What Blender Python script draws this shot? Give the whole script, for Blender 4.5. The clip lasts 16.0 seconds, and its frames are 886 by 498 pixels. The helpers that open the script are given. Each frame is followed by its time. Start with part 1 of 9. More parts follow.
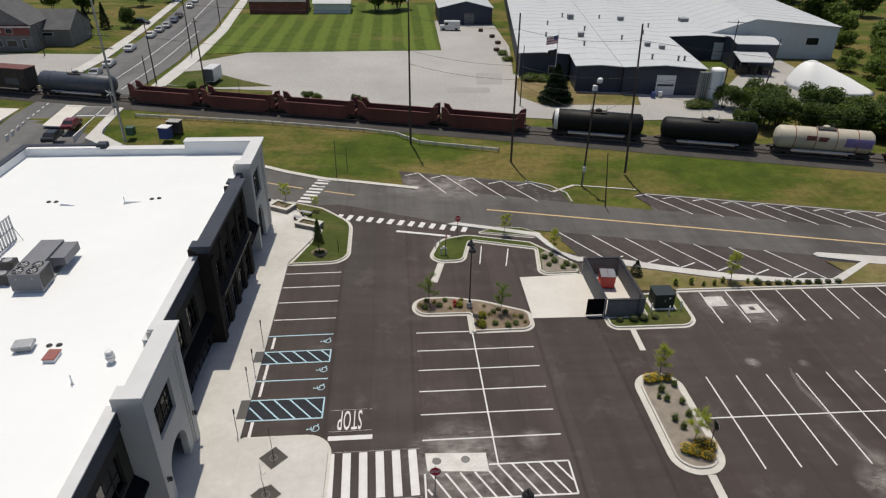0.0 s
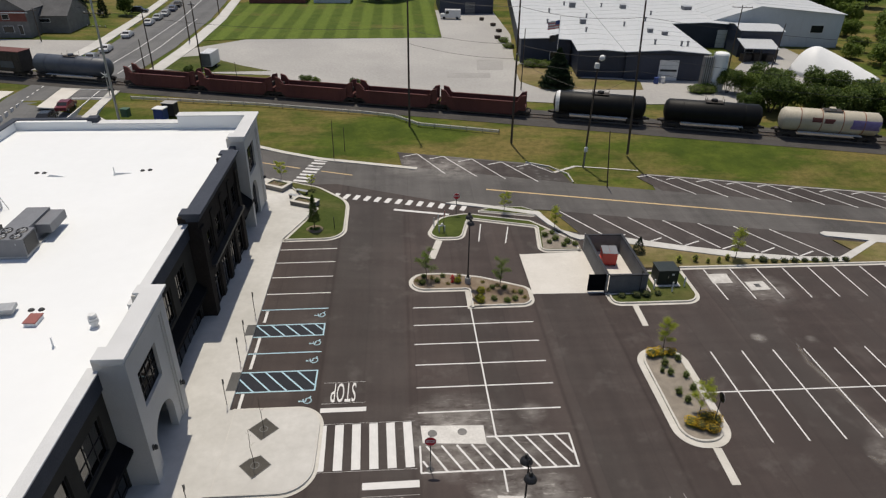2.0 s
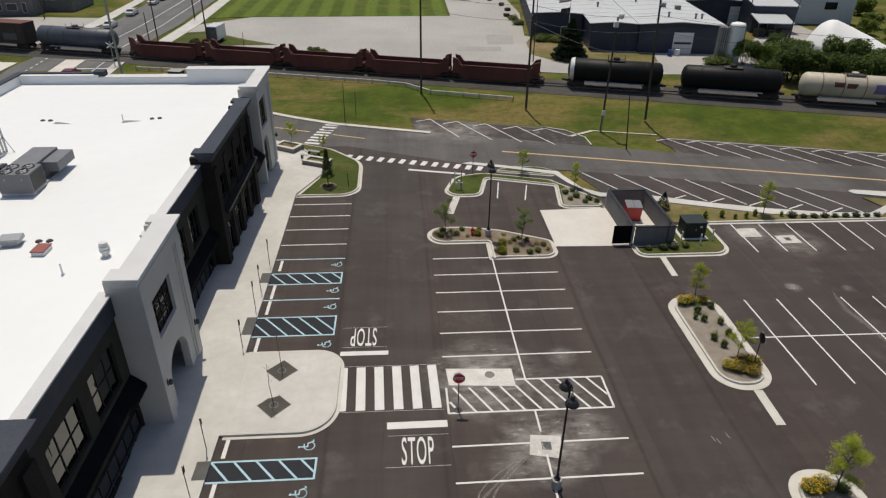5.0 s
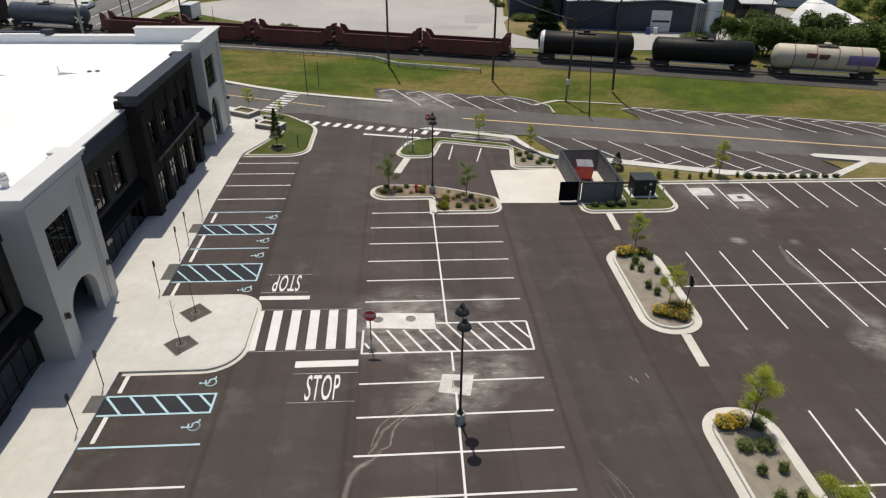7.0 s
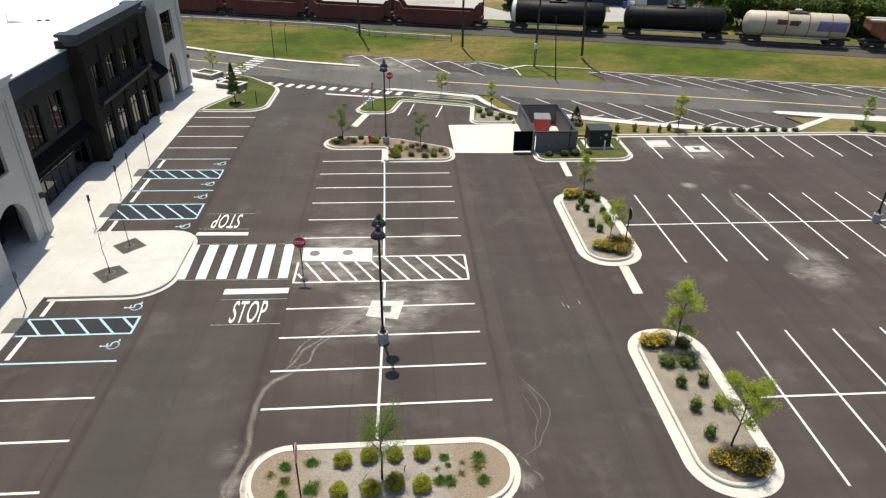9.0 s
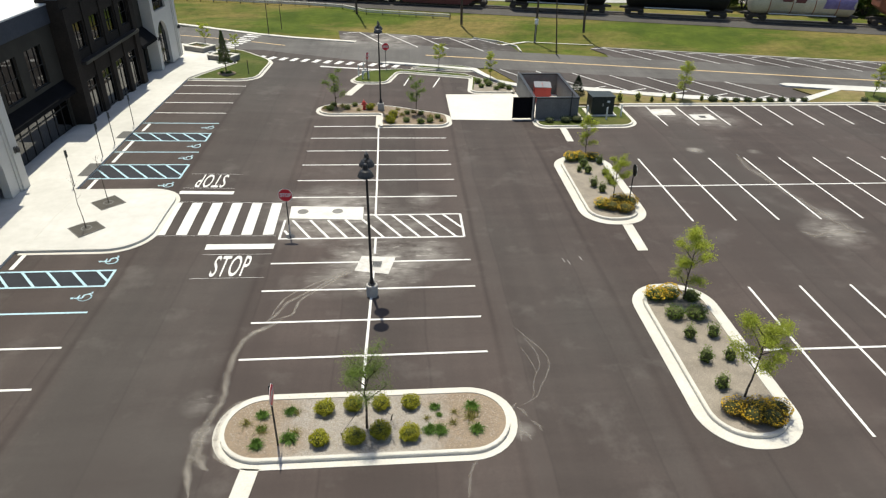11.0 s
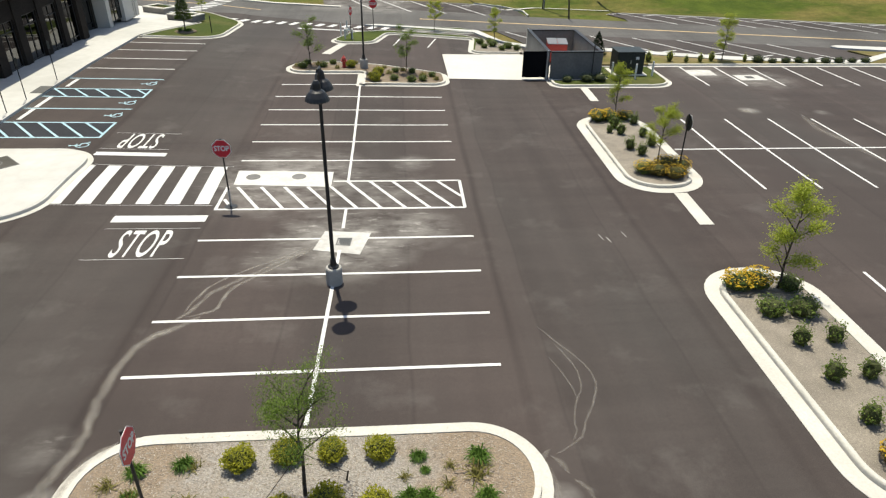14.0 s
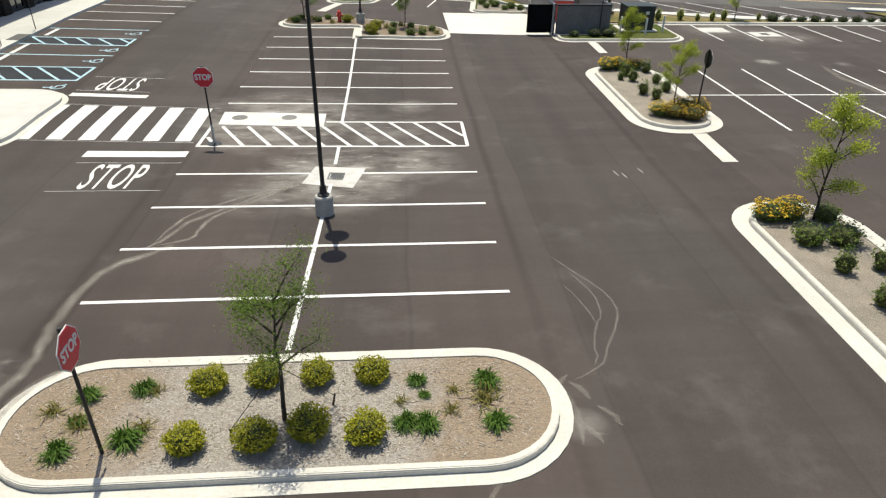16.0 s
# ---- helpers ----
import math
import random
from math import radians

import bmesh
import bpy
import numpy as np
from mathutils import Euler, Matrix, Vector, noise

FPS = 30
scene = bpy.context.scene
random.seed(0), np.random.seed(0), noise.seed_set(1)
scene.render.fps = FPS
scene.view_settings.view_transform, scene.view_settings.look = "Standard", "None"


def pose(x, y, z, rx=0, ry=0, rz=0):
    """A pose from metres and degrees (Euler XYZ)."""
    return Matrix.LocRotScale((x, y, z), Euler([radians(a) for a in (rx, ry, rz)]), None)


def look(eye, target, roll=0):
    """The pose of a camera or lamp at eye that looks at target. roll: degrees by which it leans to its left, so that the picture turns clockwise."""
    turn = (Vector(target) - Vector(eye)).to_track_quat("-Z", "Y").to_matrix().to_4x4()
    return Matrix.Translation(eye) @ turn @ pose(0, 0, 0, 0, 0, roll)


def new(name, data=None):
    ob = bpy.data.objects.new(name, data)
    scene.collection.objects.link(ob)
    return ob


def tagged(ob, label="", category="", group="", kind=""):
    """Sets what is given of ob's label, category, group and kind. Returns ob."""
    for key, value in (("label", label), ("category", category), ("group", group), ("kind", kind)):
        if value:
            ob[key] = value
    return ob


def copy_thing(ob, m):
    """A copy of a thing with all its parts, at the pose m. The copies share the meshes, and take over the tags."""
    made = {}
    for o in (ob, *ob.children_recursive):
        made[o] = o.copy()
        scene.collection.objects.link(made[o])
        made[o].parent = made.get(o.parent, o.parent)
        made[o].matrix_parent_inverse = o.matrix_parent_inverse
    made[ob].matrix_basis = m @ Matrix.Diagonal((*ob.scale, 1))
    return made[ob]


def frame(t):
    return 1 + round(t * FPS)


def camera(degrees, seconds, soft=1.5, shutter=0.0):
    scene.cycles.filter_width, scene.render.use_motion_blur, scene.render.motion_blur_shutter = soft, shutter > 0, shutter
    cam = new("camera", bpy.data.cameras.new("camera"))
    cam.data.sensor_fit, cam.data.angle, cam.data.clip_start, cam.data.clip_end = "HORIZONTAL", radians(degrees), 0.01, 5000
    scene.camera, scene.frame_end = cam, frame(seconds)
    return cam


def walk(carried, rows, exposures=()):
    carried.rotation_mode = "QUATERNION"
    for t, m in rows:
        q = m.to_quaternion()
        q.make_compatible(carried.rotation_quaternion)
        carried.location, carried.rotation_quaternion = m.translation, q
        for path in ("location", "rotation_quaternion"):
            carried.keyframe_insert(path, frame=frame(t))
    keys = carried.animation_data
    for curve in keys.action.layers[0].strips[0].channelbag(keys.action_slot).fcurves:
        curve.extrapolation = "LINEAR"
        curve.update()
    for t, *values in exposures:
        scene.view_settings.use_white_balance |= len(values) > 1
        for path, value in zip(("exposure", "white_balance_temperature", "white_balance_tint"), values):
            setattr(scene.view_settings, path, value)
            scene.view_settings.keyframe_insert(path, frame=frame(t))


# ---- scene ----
cam = camera(68.9, 16.0, soft=1.28)
PATH = [
    (0, (-6.837, -2.114, 37.315), (-5.473, 15.220, 27.432), 0.83),
    (0.5, (-6.740, -2.082, 36.568), (-5.394, 15.256, 26.690), 0.78),
    (1, (-6.647, -1.966, 35.864), (-5.325, 15.363, 25.965), 0.84),
    (1.5, (-6.633, -1.968, 35.115), (-5.296, 15.360, 25.218), 0.91),
    (2, (-6.447, -1.998, 34.400), (-5.122, 15.332, 24.505), 0.92),
    (2.5, (-6.746, -1.985, 33.595), (-5.389, 15.343, 23.702), 1.00),
    (3, (-7.514, -1.842, 32.691), (-6.164, 15.490, 22.801), 0.96),
    (3.5, (-8.570, -1.772, 31.817), (-7.243, 15.550, 21.908), 0.76),
    (6, (-6.496, -2.878, 27.563), (-5.262, 14.456, 17.662), 0.89),
    (6.5, (-4.674, -3.196, 26.463), (-3.492, 14.145, 16.568), 0.82),
    (7, (-2.511, -3.540, 25.284), (-1.360, 13.819, 15.419), 0.77),
    (7.5, (-0.517, -3.757, 24.187), (0.682, 13.597, 14.317), 1.09),
    (8, (0.564, -3.964, 23.306), (1.767, 13.402, 13.458), 0.97),
    (8.5, (1.175, -4.513, 22.404), (2.382, 12.848, 12.549), 0.84),
    (9, (1.441, -5.578, 21.434), (2.646, 11.746, 11.512), 0.77),
    (11.5, (2.006, -4.782, 17.340), (3.177, 12.573, 7.469), 0.83),
    (12, (2.136, -3.753, 16.527), (3.303, 13.609, 6.668), 0.82),
    (12.5, (2.336, -1.997, 15.432), (3.494, 15.365, 5.572), 0.84),
    (13, (2.534, 0.272, 14.274), (3.696, 17.676, 4.489), 0.84),
    (13.5, (2.664, 1.927, 13.025), (3.862, 19.322, 3.228), 0.92),
    (14, (2.687, 2.570, 12.260), (3.901, 19.955, 2.446), 0.91),
    (14.5, (2.696, 2.904, 11.525), (3.893, 20.267, 1.670), 0.88),
    (15, (2.730, 3.063, 10.838), (3.930, 20.403, 0.945), 0.93),
    (15.5, (2.736, 3.221, 10.105), (3.953, 20.535, 0.167), 1.00),
    (16, (2.721, 3.346, 9.355), (3.949, 20.647, -0.604), 1.01),
]
walk(cam, [(t, look(eye, target, roll)) for t, eye, target, roll in PATH],
     exposures=[(0.0, -0.11, 6600, 12.5), (1.5, -0.12, 6650, 13), (3.5, -0.17, 6700, 13), (6.0, -0.12, 6700, 12), (7.0, 0.08, 6700, 12), (9.0, 0.53, 6650, 9), (12.0, 0.59, 6700, 6.5), (16.0, 0.57, 6700, 6.5)])

# ---------------------------------------------------------------- light
SUN_TRAVEL = Vector((0.075, -0.32, -1.0)).normalized()
world = bpy.data.worlds.new("daylight")
scene.world = world
world.use_nodes = True
wn = world.node_tree
sky = wn.nodes.new("ShaderNodeTexSky")
sky.sky_type = "NISHITA"
sky.sun_disc = False
sky.sun_elevation = math.asin(-SUN_TRAVEL.z)
sky.sun_rotation = math.atan2(-SUN_TRAVEL.x, -SUN_TRAVEL.y)
sky.air_density, sky.dust_density = 1.0, 1.5
wn.links.new(sky.outputs[0], wn.nodes["Background"].inputs[0])
wn.nodes["Background"].inputs[1].default_value = 0.093
sun_data = bpy.data.lights.new("sun", "SUN")
sun_data.energy, sun_data.angle, sun_data.color = 3.65, radians(0.55), (1.0, 0.95, 0.815)
sun = new("sun", sun_data)
sun.matrix_world = Matrix.Translation((0, 0, 80)) @ SUN_TRAVEL.to_track_quat("-Z", "Y").to_matrix().to_4x4()


# ---------------------------------------------------------------- materials
def node_mat(name):
    m = bpy.data.materials.new(name)
    m.use_nodes = True
    nt = m.node_tree
    return m, nt, nt.nodes["Principled BSDF"]


def noise_node(nt, coord, scale, detail=4.0, rough=0.55, stretch=None):
    n = nt.nodes.new("ShaderNodeTexNoise")
    n.inputs["Scale"].default_value = scale
    n.inputs["Detail"].default_value = detail
    n.inputs["Roughness"].default_value = rough
    if stretch:
        mp = nt.nodes.new("ShaderNodeMapping")
        mp.inputs["Scale"].default_value = stretch
        nt.links.new(coord, mp.inputs["Vector"])
        coord = mp.outputs[0]
    nt.links.new(coord, n.inputs["Vector"])
    return n.outputs["Fac"]


def remap(nt, value, a, b, lo=0.0, hi=1.0):
    r = nt.nodes.new("ShaderNodeMapRange")
    for k, v in zip(("From Min", "From Max", "To Min", "To Max"), (a, b, lo, hi)):
        r.inputs[k].default_value = v
    nt.links.new(value, r.inputs["Value"])
    return r.outputs[0]


def mixed(nt, fac, a, b, how="MIX"):
    mx = nt.nodes.new("ShaderNodeMix")
    mx.data_type, mx.blend_type = "RGBA", how
    for sock, v in ((mx.inputs["Factor"], fac), (mx.inputs["A"], a), (mx.inputs["B"], b)):
        if isinstance(v, (int, float)):
            sock.default_value = v
        elif isinstance(v, tuple):
            sock.default_value = (*v, 1.0)
        else:
            nt.links.new(v, sock)
    return mx.outputs["Result"]


def calc(nt, op, a, b=None):
    n = nt.nodes.new("ShaderNodeMath")
    n.operation = op
    for sock, v in zip(n.inputs, (a, b)):
        if v is None:
            continue
        if isinstance(v, (int, float)):
            sock.default_value = v
        else:
            nt.links.new(v, sock)
    return n.outputs[0]


def bumped(nt, bsdf, height, strength, distance=0.01):
    b = nt.nodes.new("ShaderNodeBump")
    b.inputs["Strength"].default_value = strength
    b.inputs["Distance"].default_value = distance
    nt.links.new(height, b.inputs["Height"])
    nt.links.new(b.outputs[0], bsdf.inputs["Normal"])


def coords(nt, which="Object"):
    return nt.nodes.new("ShaderNodeTexCoord").outputs[which]


def surface(name, dark, light, big=0.3, fine=12.0, rough=0.8, bump=0.3, dist=0.01, metal=0.0,
            speck=0.0, streak=None, per_object=0.0, wear=0.55, spec=0.5):
    """A worn surface: two colours mixed by broad and fine noise, with fine relief."""
    m, nt, bsdf = node_mat(name)
    co = coords(nt)
    broad = remap(nt, noise_node(nt, co, big, 5.0, 0.6, streak), 0.32, 0.68)
    col = mixed(nt, broad, dark, light)
    f = noise_node(nt, co, fine, 6.0, 0.65)
    col = mixed(nt, remap(nt, f, 0.3, 0.7, 0.0, wear), col, tuple(c * 0.72 for c in dark))
    if speck:
        v = noise_node(nt, co, fine * 4.0, 2.0, 0.5)
        col = mixed(nt, remap(nt, v, 0.6, 0.75, 0.0, speck), col, tuple(min(1.0, c * 1.7) for c in light))
    if per_object:
        info = nt.nodes.new("ShaderNodeObjectInfo").outputs["Random"]
        col = mixed(nt, calc(nt, "MULTIPLY", info, per_object), col, tuple(c * 0.5 for c in dark))
    nt.links.new(col, bsdf.inputs["Base Color"])
    nt.links.new(remap(nt, f, 0.3, 0.7, max(0.05, rough - 0.1), min(1.0, rough + 0.1)), bsdf.inputs["Roughness"])
    bsdf.inputs["Metallic"].default_value = metal
    bsdf.inputs["Specular IOR Level"].default_value = spec
    bumped(nt, bsdf, f, bump, dist)
    return m


def asphalt(name, dark, light, dust, spots, along=(1.0, 0.03, 1.0), drives=()):
    """Rolled asphalt with long paving lanes, fine aggregate and pale dust round the given places (x, y, radius, amount)."""
    m, nt, bsdf = node_mat(name)
    co = coords(nt)
    lanes = noise_node(nt, co, 0.30, 3.0, 0.5, along)
    streaks = noise_node(nt, co, 1.6, 3.0, 0.55, along)
    broad = noise_node(nt, co, 0.05, 4.0, 0.5)
    sweep = noise_node(nt, co, 0.55, 4.0, 0.55, (0.12, 1.0, 1.0))
    fine = noise_node(nt, co, 55.0, 2.0, 0.7)
    grain = noise_node(nt, co, 7.0, 4.0, 0.6)
    tone = calc(nt, "ADD", calc(nt, "ADD", calc(nt, "MULTIPLY", lanes, 0.4), calc(nt, "MULTIPLY", sweep, 0.25)), calc(nt, "ADD", calc(nt, "MULTIPLY", broad, 0.2), calc(nt, "MULTIPLY", streaks, 0.15)))
    col = mixed(nt, remap(nt, tone, 0.43, 0.57), tuple(c * 0.90 for c in dark), tuple(c * 1.10 for c in light))
    grey = sum(dark) / 6 + sum(light) / 6
    worn = noise_node(nt, co, 0.09, 4.0, 0.55, (1.0, 0.45, 1.0))
    col = mixed(nt, remap(nt, worn, 0.44, 0.60, 0.0, 0.5), col, (grey * 1.09, grey * 1.07, grey * 1.0))
    blotch = noise_node(nt, co, 0.32, 3.0, 0.5, (0.8, 0.5, 1.0))
    col = mixed(nt, remap(nt, blotch, 0.46, 0.68, 0.0, 0.5), col, tuple(c * 0.74 for c in dark))
    scrub = noise_node(nt, co, 0.9, 6.0, 0.62, (0.22, 1.0, 1.0))
    col = mixed(nt, remap(nt, scrub, 0.52, 0.70, 0.0, 0.45), col, tuple(c * 0.7 for c in dark))
    col = mixed(nt, remap(nt, grain, 0.40, 0.70, 0.0, 0.22), col, tuple(c * 0.62 for c in dark))
    col = mixed(nt, remap(nt, fine, 0.40, 0.75, 0.0, 0.35), col, tuple(c * 1.9 for c in light))
    xyz = nt.nodes.new("ShaderNodeSeparateXYZ")
    nt.links.new(co, xyz.inputs[0])
    wobble = calc(nt, "MULTIPLY", noise_node(nt, co, 0.15, 2.0, 0.5), 0.5)
    lane = calc(nt, "DIVIDE", calc(nt, "ADD", calc(nt, "ADD", xyz.outputs["X"], wobble), 201.9), 4.1)
    wn = nt.nodes.new("ShaderNodeTexWhiteNoise")
    wn.noise_dimensions = "1D"
    nt.links.new(calc(nt, "FLOOR", lane), wn.inputs["W"])
    col = mixed(nt, remap(nt, wn.outputs["Value"], 0.0, 1.0, 0.0, 0.32), col, tuple(c * 1.45 for c in light))
    edge = calc(nt, "ABSOLUTE", calc(nt, "SUBTRACT", calc(nt, "FRACT", lane), 0.5))
    col = mixed(nt, remap(nt, edge, 0.480, 0.5, 0.0, 0.30), col, tuple(c * 0.7 for c in dark))
    # drive aisles: greyer and paler with wear, a dark paving joint along either side
    for x0, x1, wear in drives:
        off = calc(nt, "ABSOLUTE", calc(nt, "SUBTRACT", calc(nt, "ADD", xyz.outputs["X"], calc(nt, "MULTIPLY", wobble, 0.4)), (x0 + x1) / 2 + 0.1))
        half = (x1 - x0) / 2
        mottled = calc(nt, "MULTIPLY", remap(nt, off, half - 0.5, half, wear, 0.0), remap(nt, sweep, 0.36, 0.62, 0.55, 1.0))
        col = mixed(nt, mottled, col, (grey * 1.55, grey * 1.46, grey * 1.36))
        joint = calc(nt, "MULTIPLY", remap(nt, calc(nt, "ABSOLUTE", calc(nt, "SUBTRACT", off, half)), 0.03, 0.22, 0.55, 0.0), remap(nt, streaks, 0.38, 0.62, 0.3, 1.0))
        col = mixed(nt, joint, col, tuple(c * 0.6 for c in dark))
    faint = remap(nt, noise_node(nt, co, 0.35, 7.0, 0.62), 0.56, 0.74, 0.0, 0.10)
    col = mixed(nt, faint, col, dust)
    total = None
    for x, y, radius, amount in spots:
        d = nt.nodes.new("ShaderNodeVectorMath")
        d.operation = "DISTANCE"
        nt.links.new(co, d.inputs[0])
        d.inputs[1].default_value = (x, y, 0.0)
        near = remap(nt, calc(nt, "DIVIDE", d.outputs["Value"], radius), 0.15, 1.0, amount, 0.0)
        total = near if total is None else calc(nt, "MAXIMUM", total, near)
    if total is not None:
        patch = remap(nt, noise_node(nt, co, 0.7, 8.0, 0.62, (1.0, 1.6, 1.0)), 0.33, 0.70)
        col = mixed(nt, calc(nt, "MULTIPLY", total, patch), col, dust)
        speckle = calc(nt, "MULTIPLY", total, remap(nt, noise_node(nt, co, 2.2, 8.0, 0.7, (0.5, 1.6, 1.0)), 0.56, 0.68, 0.0, 0.9))
        col = mixed(nt, speckle, col, tuple(c * 1.3 for c in dust))
    nt.links.new(col, bsdf.inputs["Base Color"])
    bsdf.inputs["Roughness"].default_value = 0.88
    bsdf.inputs["Specular IOR Level"].default_value = 0.3
    bumped(nt, bsdf, fine, 0.35, 0.006)
    return m


def mulch_mat(name, chip_dark, chip_light, brown, centre, reach):
    """Shredded wood chips, grey in the middle of a bed and fresh brown towards its ends."""
    m, nt, bsdf = node_mat(name)
    co = coords(nt)
    mp = nt.nodes.new("ShaderNodeMapping")
    mp.inputs["Scale"].default_value = (1.0, 1.7, 1.0)
    mp.inputs["Rotation"].default_value = (0, 0, 0.5)
    nt.links.new(co, mp.inputs["Vector"])
    v = nt.nodes.new("ShaderNodeTexVoronoi")
    v.inputs["Scale"].default_value = 22.0
    nt.links.new(mp.outputs[0], v.inputs["Vector"])
    sep = nt.nodes.new("ShaderNodeSeparateColor")
    nt.links.new(v.outputs["Color"], sep.inputs[0])
    col = mixed(nt, sep.outputs[0], chip_dark, chip_light)
    xyz = nt.nodes.new("ShaderNodeSeparateXYZ")
    nt.links.new(co, xyz.inputs[0])
    away = calc(nt, "ABSOLUTE", calc(nt, "SUBTRACT", xyz.outputs["X"], centre))
    soft = calc(nt, "ADD", away, calc(nt, "MULTIPLY", noise_node(nt, co, 0.8, 6.0, 0.65), 4.6))
    col = mixed(nt, remap(nt, soft, reach + 1.6, reach + 2.9, 0.0, 0.75), col, mixed(nt, sep.outputs[1], tuple(c * 0.6 for c in brown), brown))
    f = noise_node(nt, co, 30.0, 5.0, 0.7)
    col = mixed(nt, remap(nt, f, 0.35, 0.7, 0.0, 0.55), col, tuple(c * 0.45 for c in chip_dark))
    nt.links.new(col, bsdf.inputs["Base Color"])
    bsdf.inputs["Roughness"].default_value = 0.95
    bumped(nt, bsdf, calc(nt, "ADD", f, v.outputs["Distance"]), 0.9, 0.035)
    return m


def plain(name, colour, rough=0.5, metal=0.0, amount=0.15):
    return surface(name, tuple(c * (1 - amount) for c in colour), colour, big=1.3, fine=30.0, rough=rough, bump=0.06, dist=0.003, metal=metal)


def leaf_mat(name, dark, light):
    m, nt, bsdf = node_mat(name)
    geo = nt.nodes.new("ShaderNodeNewGeometry").outputs["Random Per Island"]
    info = nt.nodes.new("ShaderNodeObjectInfo").outputs["Random"]
    col = mixed(nt, geo, dark, light)
    col = mixed(nt, calc(nt, "MULTIPLY", info, 0.35), col, tuple(c * 0.6 for c in dark))
    nt.links.new(col, bsdf.inputs["Base Color"])
    bsdf.inputs["Roughness"].default_value = 0.6
    bsdf.inputs["Specular IOR Level"].default_value = 0.25
    tr = nt.nodes.new("ShaderNodeBsdfTranslucent")
    nt.links.new(col, tr.inputs["Color"])
    mx = nt.nodes.new("ShaderNodeMixShader")
    mx.inputs[0].default_value = 0.3
    nt.links.new(bsdf.outputs[0], mx.inputs[1])
    nt.links.new(tr.outputs[0], mx.inputs[2])
    nt.links.new(mx.outputs[0], nt.nodes["Material Output"].inputs[0])
    return m


def glass_mat(name, tint, ior=1.9):
    m = bpy.data.materials.new(name)
    m.use_nodes = True
    nt = m.node_tree
    nt.nodes.remove(nt.nodes["Principled BSDF"])
    clear = nt.nodes.new("ShaderNodeBsdfTransparent")
    clear.inputs[0].default_value = (*tint, 1)
    gloss = nt.nodes.new("ShaderNodeBsdfGlossy")
    gloss.inputs["Roughness"].default_value = 0.03
    fr = nt.nodes.new("ShaderNodeFresnel")
    fr.inputs[0].default_value = ior
    mx = nt.nodes.new("ShaderNodeMixShader")
    nt.links.new(fr.outputs[0], mx.inputs[0])
    nt.links.new(clear.outputs[0], mx.inputs[1])
    nt.links.new(gloss.outputs[0], mx.inputs[2])
    nt.links.new(mx.outputs[0], nt.nodes["Material Output"].inputs[0])
    return m


def grass_mat(name, green, lush, straw, straw_from=0.45, stripes=None):
    m, nt, bsdf = node_mat(name)
    co = coords(nt)
    col = mixed(nt, remap(nt, noise_node(nt, co, 0.25, 5.0, 0.6), 0.35, 0.65), green, lush)
    dry = noise_node(nt, co, 0.09, 7.0, 0.68, (0.45, 1.0, 1.0))
    col = mixed(nt, remap(nt, dry, straw_from, straw_from + 0.16, 0.0, 0.85), col, straw)
    if stripes:
        w = nt.nodes.new("ShaderNodeTexWave")
        w.inputs["Scale"].default_value = stripes
        w.inputs["Distortion"].default_value = 0.6
        w.inputs["Detail"].default_value = 1.0
        nt.links.new(co, w.inputs["Vector"])
        col = mixed(nt, remap(nt, w.outputs["Fac"], 0.3, 0.7, 0.0, 0.7), col, tuple(min(1.0, c * 1.6) for c in lush))
    mottle = noise_node(nt, co, 1.1, 6.0, 0.7)
    col = mixed(nt, remap(nt, mottle, 0.42, 0.66, 0.0, 0.45), col, tuple(c * 0.55 for c in green))
    fine = noise_node(nt, co, 9.0, 6.0, 0.75)
    col = mixed(nt, remap(nt, fine, 0.35, 0.7, 0.0, 0.6), col, tuple(c * 0.45 for c in green))
    nt.links.new(col, bsdf.inputs["Base Color"])
    bsdf.inputs["Roughness"].default_value = 0.95
    bsdf.inputs["Specular IOR Level"].default_value = 0.1
    bumped(nt, bsdf, fine, 0.8, 0.05)
    return m


DUST = (0.36, 0.34, 0.315)
M_LOT = asphalt("lot_asphalt", (0.0372, 0.0282, 0.0260), (0.0600, 0.0466, 0.0425), DUST,
                [(0.3, 25.2, 3.4, 1.0), (3.1, 26.4, 2.2, 0.7), (-2.6, 31.5, 4.6, 0.95), (-3.4, 29.6, 2.6, 0.7), (-1.8, 23.6, 2.0, 0.4), (2.0, 29.5, 3.2, 0.4), (25.8, 50.8, 3.0, 0.5), (29.2, 49.0, 3.2, 0.6),
                 (24.7, 41.2, 0.8, 0.8), (29.3, 40.8, 0.7, 0.45), (27.9, 27.7, 2.3, 0.6), (28.6, 29.8, 1.5, 0.45), (6.25, 12.5, 0.55, 0.6), (-5.7, 12.9, 0.6, 0.7),
                 (-6.3, 14.6, 0.9, 0.3), (3.2, 33.6, 1.3, 0.5)], drives=((-12.9, -5.85, 0.30), (6.0, 12.4, 0.18)))
M_ROAD = asphalt("street_asphalt", (0.060, 0.056, 0.054), (0.098, 0.092, 0.088), DUST, [(0.5, 80.8, 5.0, 0.75), (-5.0, 81.5, 4.0, 0.6), (9.0, 79.0, 4.0, 0.4)])
M_BAY = asphalt("bay_asphalt", (0.040, 0.0325, 0.0305), (0.060, 0.050, 0.047), DUST, [(0.5, 80.8, 5.0, 0.75), (-5.0, 81.5, 4.0, 0.6)])
M_OLDROAD = asphalt("old_street_asphalt", (0.085, 0.085, 0.088), (0.13, 0.13, 0.13), DUST, [])
